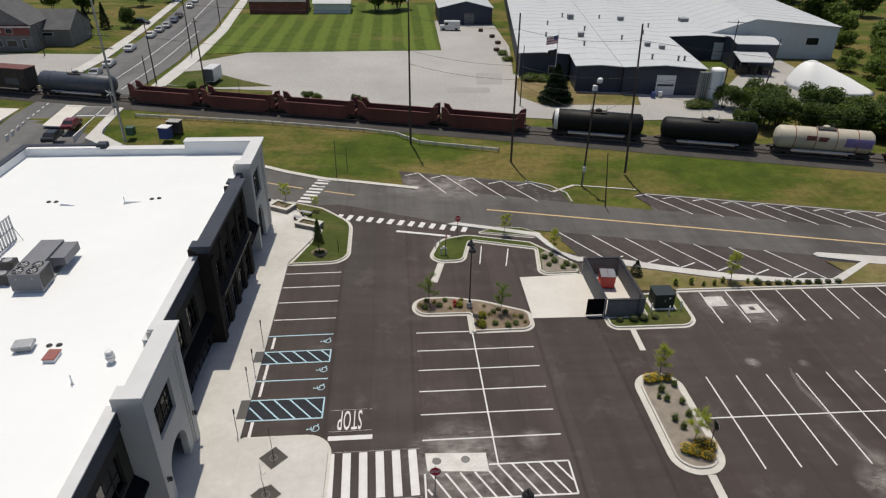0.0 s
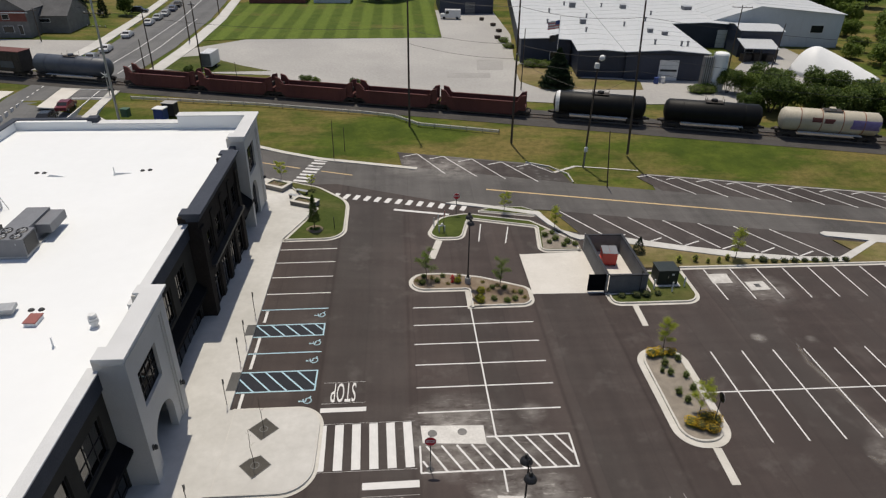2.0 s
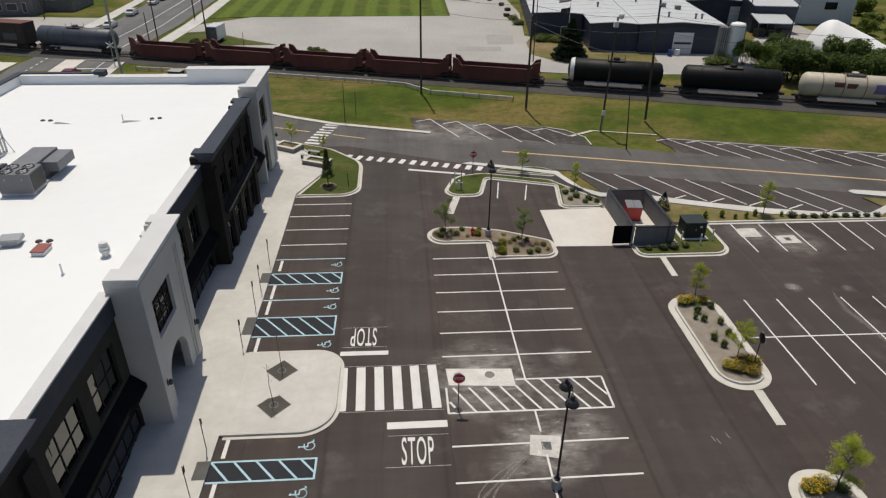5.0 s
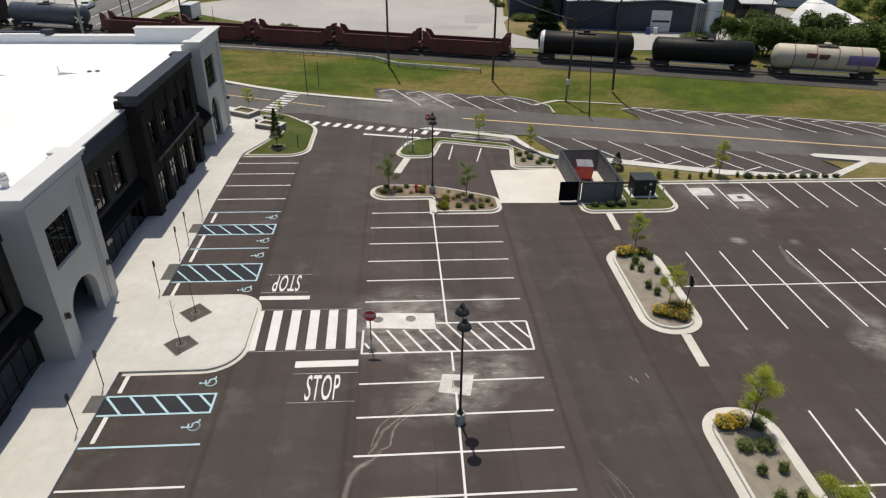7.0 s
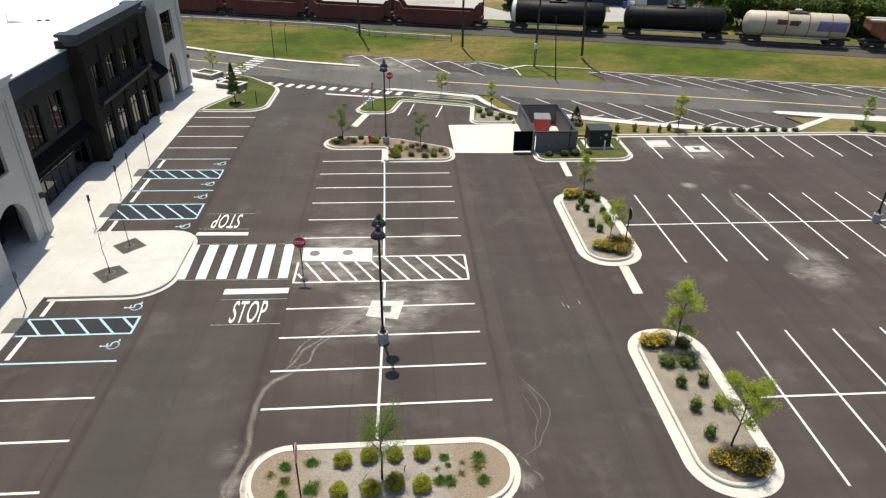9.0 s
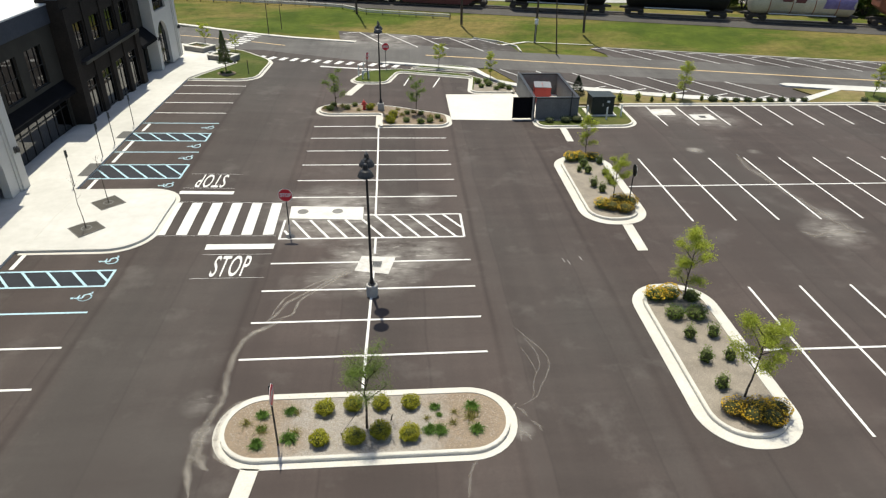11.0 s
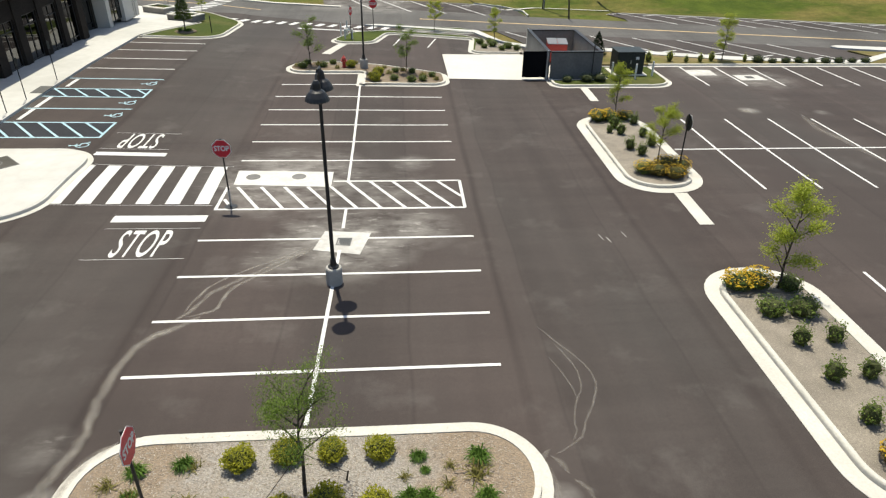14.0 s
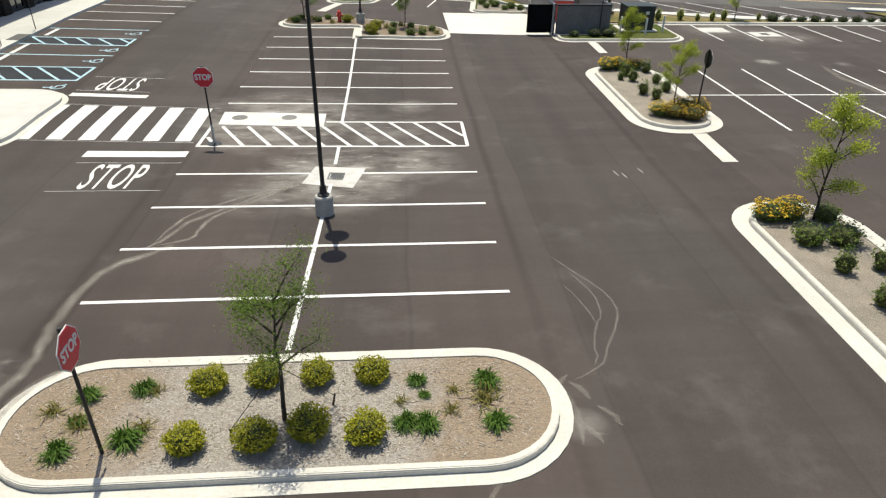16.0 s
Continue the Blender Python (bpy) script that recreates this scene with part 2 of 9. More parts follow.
M_WALK = surface("sidewalk_concrete", (0.465, 0.453, 0.424), (0.57, 0.557, 0.53), big=0.22, fine=1.6, rough=0.85, bump=0.04, wear=0.3)
M_KERB = surface("kerb_concrete", (0.52, 0.495, 0.445), (0.63, 0.605, 0.555), big=0.8, fine=14.0, rough=0.85, bump=0.15)
M_PAD = surface("pad_concrete", (0.58, 0.55, 0.50), (0.68, 0.65, 0.60), big=0.3, fine=8.0, rough=0.85, bump=0.1)
M_WORNPAD = surface("dusty_worn_concrete", (0.54, 0.52, 0.49), (0.72, 0.70, 0.665), big=0.9, fine=6.0, rough=0.9, bump=0.2, speck=0.3)
M_DUSTPAD = surface("dust_blown_concrete", (0.42, 0.40, 0.375), (0.70, 0.68, 0.645), big=1.1, fine=5.0, rough=0.9, bump=0.2, speck=0.3)
M_YARD = surface("yard_concrete", (0.325, 0.315, 0.30), (0.44, 0.425, 0.40), big=0.045, fine=2.0, rough=0.9, bump=0.1)
M_PATCH = surface("patched_yard_concrete", (0.29, 0.28, 0.265), (0.36, 0.35, 0.33), big=0.2, fine=3.0, rough=0.9, bump=0.1)
M_WHITE = surface("white_paint", (0.62, 0.61, 0.595), (0.72, 0.71, 0.695), big=1.2, fine=22.0, rough=0.7, bump=0.1)
M_BLUE = surface("blue_paint", (0.34, 0.52, 0.61), (0.45, 0.64, 0.72), big=1.2, fine=22.0, rough=0.7, bump=0.1)
M_SEALED = surface("sealed_hatch_asphalt", (0.020, 0.022, 0.028), (0.030, 0.033, 0.042), big=0.8, fine=20.0, rough=0.85, bump=0.2, spec=0.3)
M_YELLOW = surface("faded_yellow_paint", (0.52, 0.36, 0.17), (0.60, 0.44, 0.24), big=0.6, fine=14.0, rough=0.75, bump=0.1)
M_GRASS = grass_mat("verge_grass", (0.056, 0.084, 0.013), (0.106, 0.138, 0.021), (0.25, 0.182, 0.070), 0.435)
M_TURF = grass_mat("turf", (0.060, 0.082, 0.020), (0.095, 0.118, 0.028), (0.19, 0.155, 0.07), 0.50)
M_LAWN = grass_mat("mown_lawn", (0.070, 0.108, 0.018), (0.105, 0.14, 0.026), (0.20, 0.16, 0.06), 0.55, 0.055)
M_GRAVEL = surface("gravel_mulch", (0.20, 0.172, 0.140), (0.35, 0.305, 0.25), big=1.1, fine=18.0, rough=0.95, bump=0.9, dist=0.04, speck=0.6, wear=0.75)
M_MULCH = mulch_mat("wood_chip_mulch", (0.32, 0.285, 0.25), (0.50, 0.46, 0.415), (0.38, 0.26, 0.15), 0.3, 2.7)
M_CHIP = leaf_mat("loose_wood_chip", (0.30, 0.24, 0.19), (0.58, 0.52, 0.45))
M_SOIL = surface("bark_mulch", (0.14, 0.095, 0.06), (0.30, 0.245, 0.18), big=0.5, fine=14.0, rough=0.95, bump=0.9, dist=0.04, speck=0.35)
M_DRYSTRIP = grass_mat("straw_and_mulch", (0.15, 0.125, 0.05), (0.16, 0.17, 0.045), (0.33, 0.245, 0.14), 0.40)
M_BALLAST = surface("rail_ballast", (0.042, 0.038, 0.035), (0.088, 0.081, 0.074), big=0.25, fine=10.0, rough=0.95, bump=0.9, dist=0.05, speck=0.4)
M_ROOF = surface("white_roof_membrane", (0.72, 0.735, 0.74), (0.75, 0.765, 0.77), big=0.09, fine=0.7, rough=0.55, bump=0.01, wear=0.07)
M_STUCCO = surface("grey_stucco", (0.52, 0.50, 0.465), (0.60, 0.58, 0.545), big=0.35, fine=25.0, rough=0.9, bump=0.2)
M_STUCCO_TRIM = surface("pale_stucco_trim", (0.57, 0.575, 0.58), (0.66, 0.665, 0.67), big=0.4, fine=25.0, rough=0.85, bump=0.15)
M_DARKWALL = surface("dark_olive_stucco", (0.040, 0.037, 0.032), (0.058, 0.054, 0.046), big=0.5, fine=20.0, rough=0.9, bump=0.2, spec=0.12)
M_BRICKWALL = surface("dark_brown_brick", (0.022, 0.018, 0.0155), (0.036, 0.030, 0.026), big=0.6, fine=9.0, rough=0.85, bump=0.3, spec=0.12)
M_SLATE = surface("slate_metal_coping", (0.046, 0.053, 0.070), (0.066, 0.074, 0.094), big=0.4, fine=10.0, rough=0.6, bump=0.05, spec=0.12)
M_BLACK = plain("black_metal", (0.018, 0.018, 0.020), 0.45)
M_AWNING = surface("black_awning_fabric", (0.008, 0.008, 0.009), (0.013, 0.013, 0.015), big=0.8, fine=30.0, rough=0.9, bump=0.2, spec=0.04)
M_GLASS = glass_mat("tinted_window_glass", (0.05, 0.052, 0.05), 2.3)
M_DARKGLASS = glass_mat("dark_window_glass", (0.03, 0.031, 0.03), 1.35)
# the dimness of the rooms is put into this dark colour
M_DIM = surface("dim_interior", (0.10, 0.098, 0.092), (0.15, 0.145, 0.135), big=0.4, fine=6.0)
M_STEEL = surface("galvanised_steel", (0.36, 0.37, 0.38), (0.50, 0.51, 0.52), big=0.9, fine=18.0, rough=0.45, bump=0.05, metal=0.6)
M_UNIT = surface("grey_painted_sheet_metal", (0.15, 0.155, 0.17), (0.20, 0.205, 0.22), big=0.6, fine=14.0, rough=0.5, bump=0.04)
M_WOOD = surface("weathered_pole_wood", (0.055, 0.040, 0.030), (0.095, 0.072, 0.055), big=1.4, fine=14.0, rough=0.9, bump=0.5, streak=(1.0, 1.0, 0.08))
M_BARK = surface("tree_bark", (0.05, 0.038, 0.028), (0.10, 0.08, 0.06), big=2.0, fine=20.0, rough=0.9, bump=0.6)
M_SIGN_RED = plain("sign_red", (0.72, 0.028, 0.048), 0.4)
M_SIGN_WHITE = plain("sign_white", (0.80, 0.80, 0.79), 0.45)
M_RED = surface("red_painted_steel", (0.48, 0.040, 0.032), (0.58, 0.060, 0.046), big=0.8, fine=12.0, rough=0.5, bump=0.08)
M_GREYBLOCK = surface("dark_grey_block", (0.125, 0.125, 0.123), (0.185, 0.182, 0.178), big=0.7, fine=7.0, rough=0.9, bump=0.25)
M_GREENBOX = surface("dark_green_enamel", (0.010, 0.017, 0.016), (0.016, 0.025, 0.023), big=0.8, fine=14.0, rough=0.5, bump=0.04)
M_RUST = surface("oxide_red_railcar_paint", (0.095, 0.026, 0.022), (0.155, 0.045, 0.036), big=0.35, fine=6.0, rough=0.75, bump=0.15, streak=(1.0, 1.0, 0.3))
M_ORANGE = surface("rusty_orange_railcar_paint", (0.20, 0.065, 0.035), (0.30, 0.105, 0.055), big=0.4, fine=6.0, rough=0.75, bump=0.15, streak=(1.0, 1.0, 0.3))
M_TANK = surface("black_tank_paint", (0.006, 0.006, 0.0065), (0.013, 0.013, 0.0135), big=0.4, fine=8.0, rough=0.55, bump=0.08, spec=0.2)
M_BLUETANK = surface("blue_grey_tank_paint", (0.045, 0.055, 0.075), (0.075, 0.088, 0.112), big=0.4, fine=8.0, rough=0.5, bump=0.08)
M_PURPLE = surface("purple_spray_paint", (0.12, 0.09, 0.25), (0.22, 0.18, 0.36), big=1.5, fine=8.0, rough=0.6, wear=0.5)
M_CREAM = surface("dirty_cream_tank_paint", (0.42, 0.37, 0.28), (0.58, 0.53, 0.43), big=0.4, fine=6.0, rough=0.6, bump=0.1, streak=(1.0, 1.0, 0.3))
M_IRON = surface("dark_bogie_iron", (0.030, 0.024, 0.020), (0.060, 0.048, 0.040), big=1.0, fine=10.0, rough=0.8, bump=0.3)
M_RAIL = surface("worn_rail_steel", (0.16, 0.13, 0.11), (0.26, 0.22, 0.19), big=0.6, fine=14.0, rough=0.5, metal=0.5, bump=0.1)
M_METALROOF = surface("pale_metal_roofing", (0.45, 0.47, 0.485), (0.56, 0.575, 0.585), big=0.05, fine=2.5, rough=0.6, bump=0.06, streak=(1.0, 0.15, 1.0))
M_NAVY = surface("navy_metal_siding", (0.025, 0.032, 0.055), (0.040, 0.048, 0.078), big=0.2, fine=4.0, rough=0.6, bump=0.1)
M_GREYSIDE = surface("blue_grey_metal_siding", (0.52, 0.55, 0.57), (0.62, 0.65, 0.67), big=0.15, fine=4.0, rough=0.6, bump=0.1)
M_TARP = surface("white_tarpaulin", (0.74, 0.745, 0.735), (0.82, 0.825, 0.815), big=0.12, fine=3.0, rough=0.6, bump=0.04, wear=0.15)
M_STONEWALL = surface("grey_stone_cladding", (0.15, 0.145, 0.14), (0.24, 0.23, 0.22), big=0.6, fine=5.0, rough=0.9, bump=0.4)
M_SHINGLE = surface("grey_roof_shingle", (0.085, 0.085, 0.088), (0.13, 0.13, 0.132), big=0.4, fine=5.0, rough=0.9, bump=0.4)
M_REDWALL = surface("red_brick_gable", (0.17, 0.055, 0.045), (0.25, 0.09, 0.07), big=0.6, fine=8.0, rough=0.9, bump=0.3)
M_CARGLASS = plain("car_glass", (0.02, 0.022, 0.025), 0.08)
M_TYRE = plain("tyre_rubber", (0.02, 0.02, 0.02), 0.85)
M_LEAF = leaf_mat("locust_leaf", (0.10, 0.17, 0.025), (0.24, 0.33, 0.055))
M_LEAF_FRESH = leaf_mat("fresh_locust_leaf", (0.25, 0.31, 0.03), (0.46, 0.50, 0.06))
M_SHRUB = leaf_mat("gold_shrub_leaf", (0.18, 0.19, 0.016), (0.44, 0.42, 0.035))
M_SHRUB_GREEN = leaf_mat("green_shrub_leaf", (0.08, 0.13, 0.02), (0.19, 0.25, 0.045))
M_DAYLILY = leaf_mat("strap_leaf", (0.06, 0.125, 0.018), (0.15, 0.25, 0.04))
M_FLOWER = leaf_mat("yellow_petal", (0.46, 0.29, 0.010), (0.66, 0.45, 0.03))
M_RUSSET = leaf_mat("russet_leaf", (0.085, 0.075, 0.018), (0.24, 0.15, 0.035))
M_STRAW = leaf_mat("straw_leaf", (0.14, 0.14, 0.035), (0.32, 0.27, 0.085))
M_CONIFER = leaf_mat("conifer_needles", (0.012, 0.028, 0.012), (0.03, 0.055, 0.022))
M_WOODLAND = leaf_mat("woodland_leaf", (0.030, 0.060, 0.012), (0.16, 0.22, 0.045))
M_BANKLEAF = leaf_mat("bank_leaf", (0.045, 0.085, 0.014), (0.21, 0.28, 0.05))
# shade between the leaves of a shrub, put into the colour of its core
M_CORE = plain("shrub_inner_shade", (0.06, 0.07, 0.018), 0.9)
M_DARKSTONE = surface("dark_tree_grate", (0.055, 0.05, 0.043), (0.085, 0.078, 0.066), big=1.0, fine=14.0, rough=0.9, bump=0.5)
M_TACTILE = surface("dark_tactile_paving", (0.085, 0.083, 0.08), (0.12, 0.118, 0.115), big=1.0, fine=18.0, rough=0.9, bump=0.6)
M_PLASTICBLUE = plain("blue_plastic", (0.03, 0.065, 0.24), 0.5)


# ---------------------------------------------------------------- mesh helpers
def part(name, bm, material, parent=None, label="", smooth=False):
    """Links a bmesh as one mesh object, under a thing or a part."""
    me = bpy.data.meshes.new(name)
    bm.normal_update()
    bm.to_mesh(me)
    bm.free()
    for m in (material if isinstance(material, (list, tuple)) else [material]):
        me.materials.append(m)
    if smooth:
        me.polygons.foreach_set("use_smooth", [True] * len(me.polygons))
    ob = new(name, me)
    if parent is not None:
        ob.parent = parent
    if label:
        tagged(ob, label)
    return ob


def thing(name, x, y, z, label, category, group="", turn=0.0, kind=""):
    ob = new(name)
    ob.empty_display_size = 0.2
    ob.matrix_world = pose(x, y, z, 0, 0, turn)
    return tagged(ob, label, category, group, kind)


def box(bm, x0, x1, y0, y1, z0, z1, mat=0):
    v = [bm.verts.new(p) for p in ((x0, y0, z0), (x1, y0, z0), (x1, y1, z0), (x0, y1, z0), (x0, y0, z1), (x1, y0, z1), (x1, y1, z1), (x0, y1, z1))]
    for f in ((3, 2, 1, 0), (4, 5, 6, 7), (0, 1, 5, 4), (1, 2, 6, 5), (2, 3, 7, 6), (3, 0, 4, 7)):
        bm.faces.new([v[i] for i in f]).material_index = mat
    return v


def bevel(bm, width, segments=2):
    bmesh.ops.bevel(bm, geom=bm.edges[:], offset=width, segments=segments, affect="EDGES", profile=0.6, clamp_overlap=True)
    return bm


def boxed(x0, x1, y0, y1, z0, z1, edge=0.0, segments=2):
    bm = bmesh.new()
    box(bm, x0, x1, y0, y1, z0, z1)
    return bevel(bm, edge, segments) if edge else bm


def prism(bm, pts, z0, z1, mat=0):
    """An upright prism on a polygon that runs counter-clockwise."""
    lo = [bm.verts.new((p[0], p[1], z0)) for p in pts]
    hi = [bm.verts.new((p[0], p[1], z1)) for p in pts]
    n = len(pts)
    bm.faces.new(hi).material_index = mat
    bm.faces.new(lo[::-1]).material_index = mat
    for i in range(n):
        bm.faces.new((lo[i], lo[(i + 1) % n], hi[(i + 1) % n], hi[i])).material_index = mat


def tube(bm, a, b, r0, r1, sides=8, cap=True, mat=0):
    a, b = Vector(a), Vector(b)
    q = (b - a).to_track_quat("Z", "Y").to_matrix()
    rings = []
    for c, r in ((a, r0), (b, r1)):
        rings.append([bm.verts.new(c + q @ Vector((r * math.cos(k * math.tau / sides), r * math.sin(k * math.tau / sides), 0))) for k in range(sides)])
    for k in range(sides):
        bm.faces.new((rings[0][k], rings[0][(k + 1) % sides], rings[1][(k + 1) % sides], rings[1][k])).material_index = mat
    if cap:
        bm.faces.new(rings[1]).material_index = mat
        bm.faces.new(rings[0][::-1]).material_index = mat


def lathe(bm, profile, sides=16, at=(0, 0, 0), mat=0):
    """Turns (radius, height) rows round a vertical axis."""
    rings = []
    for r, z in profile:
        rings.append([bm.verts.new((at[0] + r * math.cos(k * math.tau / sides), at[1] + r * math.sin(k * math.tau / sides), at[2] + z)) for k in range(sides)])
    for lo, hi in zip(rings, rings[1:]):
        for k in range(sides):
            bm.faces.new((lo[k], lo[(k + 1) % sides], hi[(k + 1) % sides], hi[k])).material_index = mat
    bm.faces.new(rings[-1]).material_index = mat
    bm.faces.new(rings[0][::-1]).material_index = mat


def filleted(corners, steps=8):
    """A polygon with its corners rounded: rows of x, y, radius, counter-clockwise."""
    pts = []
    n = len(corners)
    for i in range(n):
        a, b, c = (Vector(corners[(i + k) % n][:2]) for k in (-1, 0, 1))
        r = corners[i][2]
        u, w = (a - b).normalized(), (c - b).normalized()
        half = math.acos(max(-1, min(1, u.dot(w)))) / 2
        cut = min(r / math.tan(half), 0.499 * (a - b).length, 0.499 * (c - b).length)
        r = cut * math.tan(half)
        mid = b + (u + w).normalized() * (r / math.sin(half))
        s, e = b + u * cut - mid, b + w * cut - mid
        t0, t1 = math.atan2(s.y, s.x), math.atan2(e.y, e.x)
        turn = (t1 - t0 + math.pi) % math.tau - math.pi
        k = max(2, int(steps * abs(turn) / 1.57) + 1)
        for j in range(k + 1):
            t = t0 + turn * j / k
            pts.append((mid.x + r * math.cos(t), mid.y + r * math.sin(t)))
    return pts


def inset(pts, d):
    """Moves the sides of a counter-clockwise polygon inwards by d."""
    out = []
    n = len(pts)
    for i in range(n):
        a, b, c = (Vector(pts[(i + k) % n]) for k in (-1, 0, 1))
        e0, e1 = b - a, c - b
        if e0.length < 1e-6 or e1.length < 1e-6:
            e0 = e1 = e0 if e0.length > e1.length else e1
        n0, n1 = Vector((-e0.y, e0.x)).normalized(), Vector((-e1.y, e1.x)).normalized()
        m = (n0 + n1)
        m = m / max(0.3, m.dot(n0))
        out.append((b.x + m.x * d, b.y + m.y * d))
    return out


def band(bm, outer, inner, z0, z1, mat=0):
    """A ring between two like polygons, with its top, inner and outer sides."""
    n = len(outer)
    rows = [[bm.verts.new((p[0], p[1], z)) for p in ring] for ring, z in ((outer, z0), (outer, z1), (inner, z1), (inner, z0))]
    for i in range(n):
        j = (i + 1) % n
        for lo, hi in zip(rows, rows[1:]):
            bm.faces.new((lo[i], lo[j], hi[j], hi[i])).material_index = mat


def sheet(name, pts, z, thick, material, label, category, kind="structure"):
    bm = bmesh.new()
    prism(bm, pts, z - thick, z)
    bm.normal_update()
    bmesh.ops.triangulate(bm, faces=[f for f in bm.faces if len(f.verts) > 4])
    return tagged(part(name, bm, material), label, category, kind=kind)


# the cross street and the railway run askew to the lot
STREET_AT, STREET_TURN = Vector((4.79, 73.49)), radians(-13.94)
SU, SV = Vector((math.cos(STREET_TURN), math.sin(STREET_TURN))), Vector((-math.sin(STREET_TURN), math.cos(STREET_TURN)))
RAIL_AT, RAIL_TURN = Vector((10.0, 100.6)), radians(-15.9)
RU, RV = Vector((math.cos(RAIL_TURN), math.sin(RAIL_TURN))), Vector((-math.sin(RAIL_TURN), math.cos(RAIL_TURN)))


def street(u, v):
    p = STREET_AT + SU * u + SV * v
    return (p.x, p.y)


def rail(s, v):
    p = RAIL_AT + RU * s + RV * v
    return (p.x, p.y)


def rise(x, y):
    """Height of the natural ground: level at the lot, a metre higher at the railway."""
    v = (Vector((x, y)) - STREET_AT).dot(SV)
    h = max(0.0, min(1.0, (v - 11.5) / 7.0))
    return h * h * (3 - 2 * h)


def ramp(v, a, b):
    return max(0.0, min(1.0, (v - a) / (b - a)))


def grade(x, y):
    """The paving falls gently away from the building and from the street, to a shallow swale along the drains."""
    west = (0.4 * ramp(-x, 6.0, 13.0) + 0.3 * ramp(-x, 13.0, 22.0) * ramp(y, 31.0, 43.0)) * ramp(y, 23.0, 31.0) * (1 - ramp(y, 63.0, 73.0))
    north = (0.4 - 0.4 * ramp(x, 0.0, 12.0)) * ramp(y, 36.0, 51.0) * (1 - ramp(y, 58.0, 70.0) * ramp(x, -18.0, -12.0))
    swale = -0.13 * (1 - ramp(abs(x - 5.0), 2.0, 10.5)) * ramp(y, 17.0, 25.0) * (1 - ramp(y, 42.0, 50.0))
    east = 0.1 * ramp(x, 10.0, 15.0) * (1 - ramp(x, 26.0, 32.0)) * ramp(y, 34.0, 40.0) * (1 - ramp(y, 44.0, 52.0))
    v = (Vector((x, y)) - STREET_AT).dot(SV)
    bank = 0.34 * ramp(v, 3.5, 8.5) * (1 - ramp(v, 11.5, 18.0)) * ramp(x, -38.0, -28.0) * (1 - ramp(x, 10.0, 18.0))
    return max(0.0, (west + north) * (1 - ramp(-x, 24.0, 36.0)) - rise(x, y)) + swale + east + bank


# ---------------------------------------------------------------- ground
def build_ground():
    bm = bmesh.new()
    xs = [-2400, -1200, -600, -300, -180] + [-130 + 5 * k for k in range(18)] + [-40 + 2 * k for k in range(30)] + [20 + 5 * k for k in range(24)] + [180, 300, 600, 1200, 2400]
    ys = [-2400, -1000, -400, -150, -70, -30, 0, 20] + [22 + 2 * k for k in range(24)] + [70 + 1.5 * k for k in range(36)] + [128, 140, 160, 190, 230, 300, 450, 800, 1500, 2600]
    grid = [[bm.verts.new((x, y, rise(x, y) + grade(x, y) - 0.07)) for x in xs] for y in ys]
    for a, b in zip(grid, grid[1:]):
        for i in range(len(xs) - 1):
            bm.faces.new((a[i], a[i + 1], b[i + 1], b[i]))
    tagged(part("ground", bm, M_GRASS, smooth=True), "wide grassy ground with dry straw-coloured patches", "ground", kind="structure")


build_ground()

LOT = [(-24.0, -40.0), (75.0, -40.0), (75.0, 47.0), (46.3, 53.15), (22.4, 53.15), (17.5, 60.0), (12.0, 62.0), (10.0, 66.0), street(-2.6, -5.2), street(-19.5, -2.2), (-22.0, 76.0), (-24.0, 62.0)]
sheet("parking_lot", LOT, 0.0, 0.04, M_LOT, "fresh dark asphalt parking lot with pale dust stains", "parking lot")
bays = [street(-19.5, -2.2), street(-2.6, -5.2), street(8.5, -4.5), street(13.5, -12.4), street(41.5, -10.4), street(47, -4.4), street(80, -4.4),
        street(80, 9.6), street(20.8, 9.6), street(21.6, 4.2), street(11.0, 4.2), street(7.6, 9.0), street(4.6, 10.3), street(-14.4, 10.6),
        street(-10.1, 5.4), street(-28, 6.6), (-28.0, 89.6), (-40.0, 98.0), (-56.0, 100.5), (-56.0, 90.5), (-44.0, 88.0), (-32.0, 82.0), (-26.0, 80.5), (-22.0, 76.0)]
sheet("road", bays, 0.006, 0.04, M_ROAD, "grey asphalt street with angled parking bays on both sides", "street")

sheet("parking_bays", [street(22.4, 4.25), street(80, 4.25), street(80, 9.5), street(20.2, 9.5), street(19.5, 8.2)], 0.0085, 0.03, M_BAY, "dark asphalt of the slanted parking bays by the verge", "parking bays")
sheet("parking_bays", [street(-12.4, 5.4), street(10.9, 4.3), street(9.6, 7.4), street(5.3, 9.75), street(-14.2, 10.5)], 0.0085, 0.03, M_BAY, "dark asphalt of the slanted parking bays by the verge", "parking bays")
sheet("parking_bays", [street(13.4, -12.3), street(41.4, -10.3), street(46.8, -4.5), street(8.7, -4.5)], 0.0085, 0.03, M_BAY, "dark asphalt of the slanted parking bays by the lot", "parking bays")

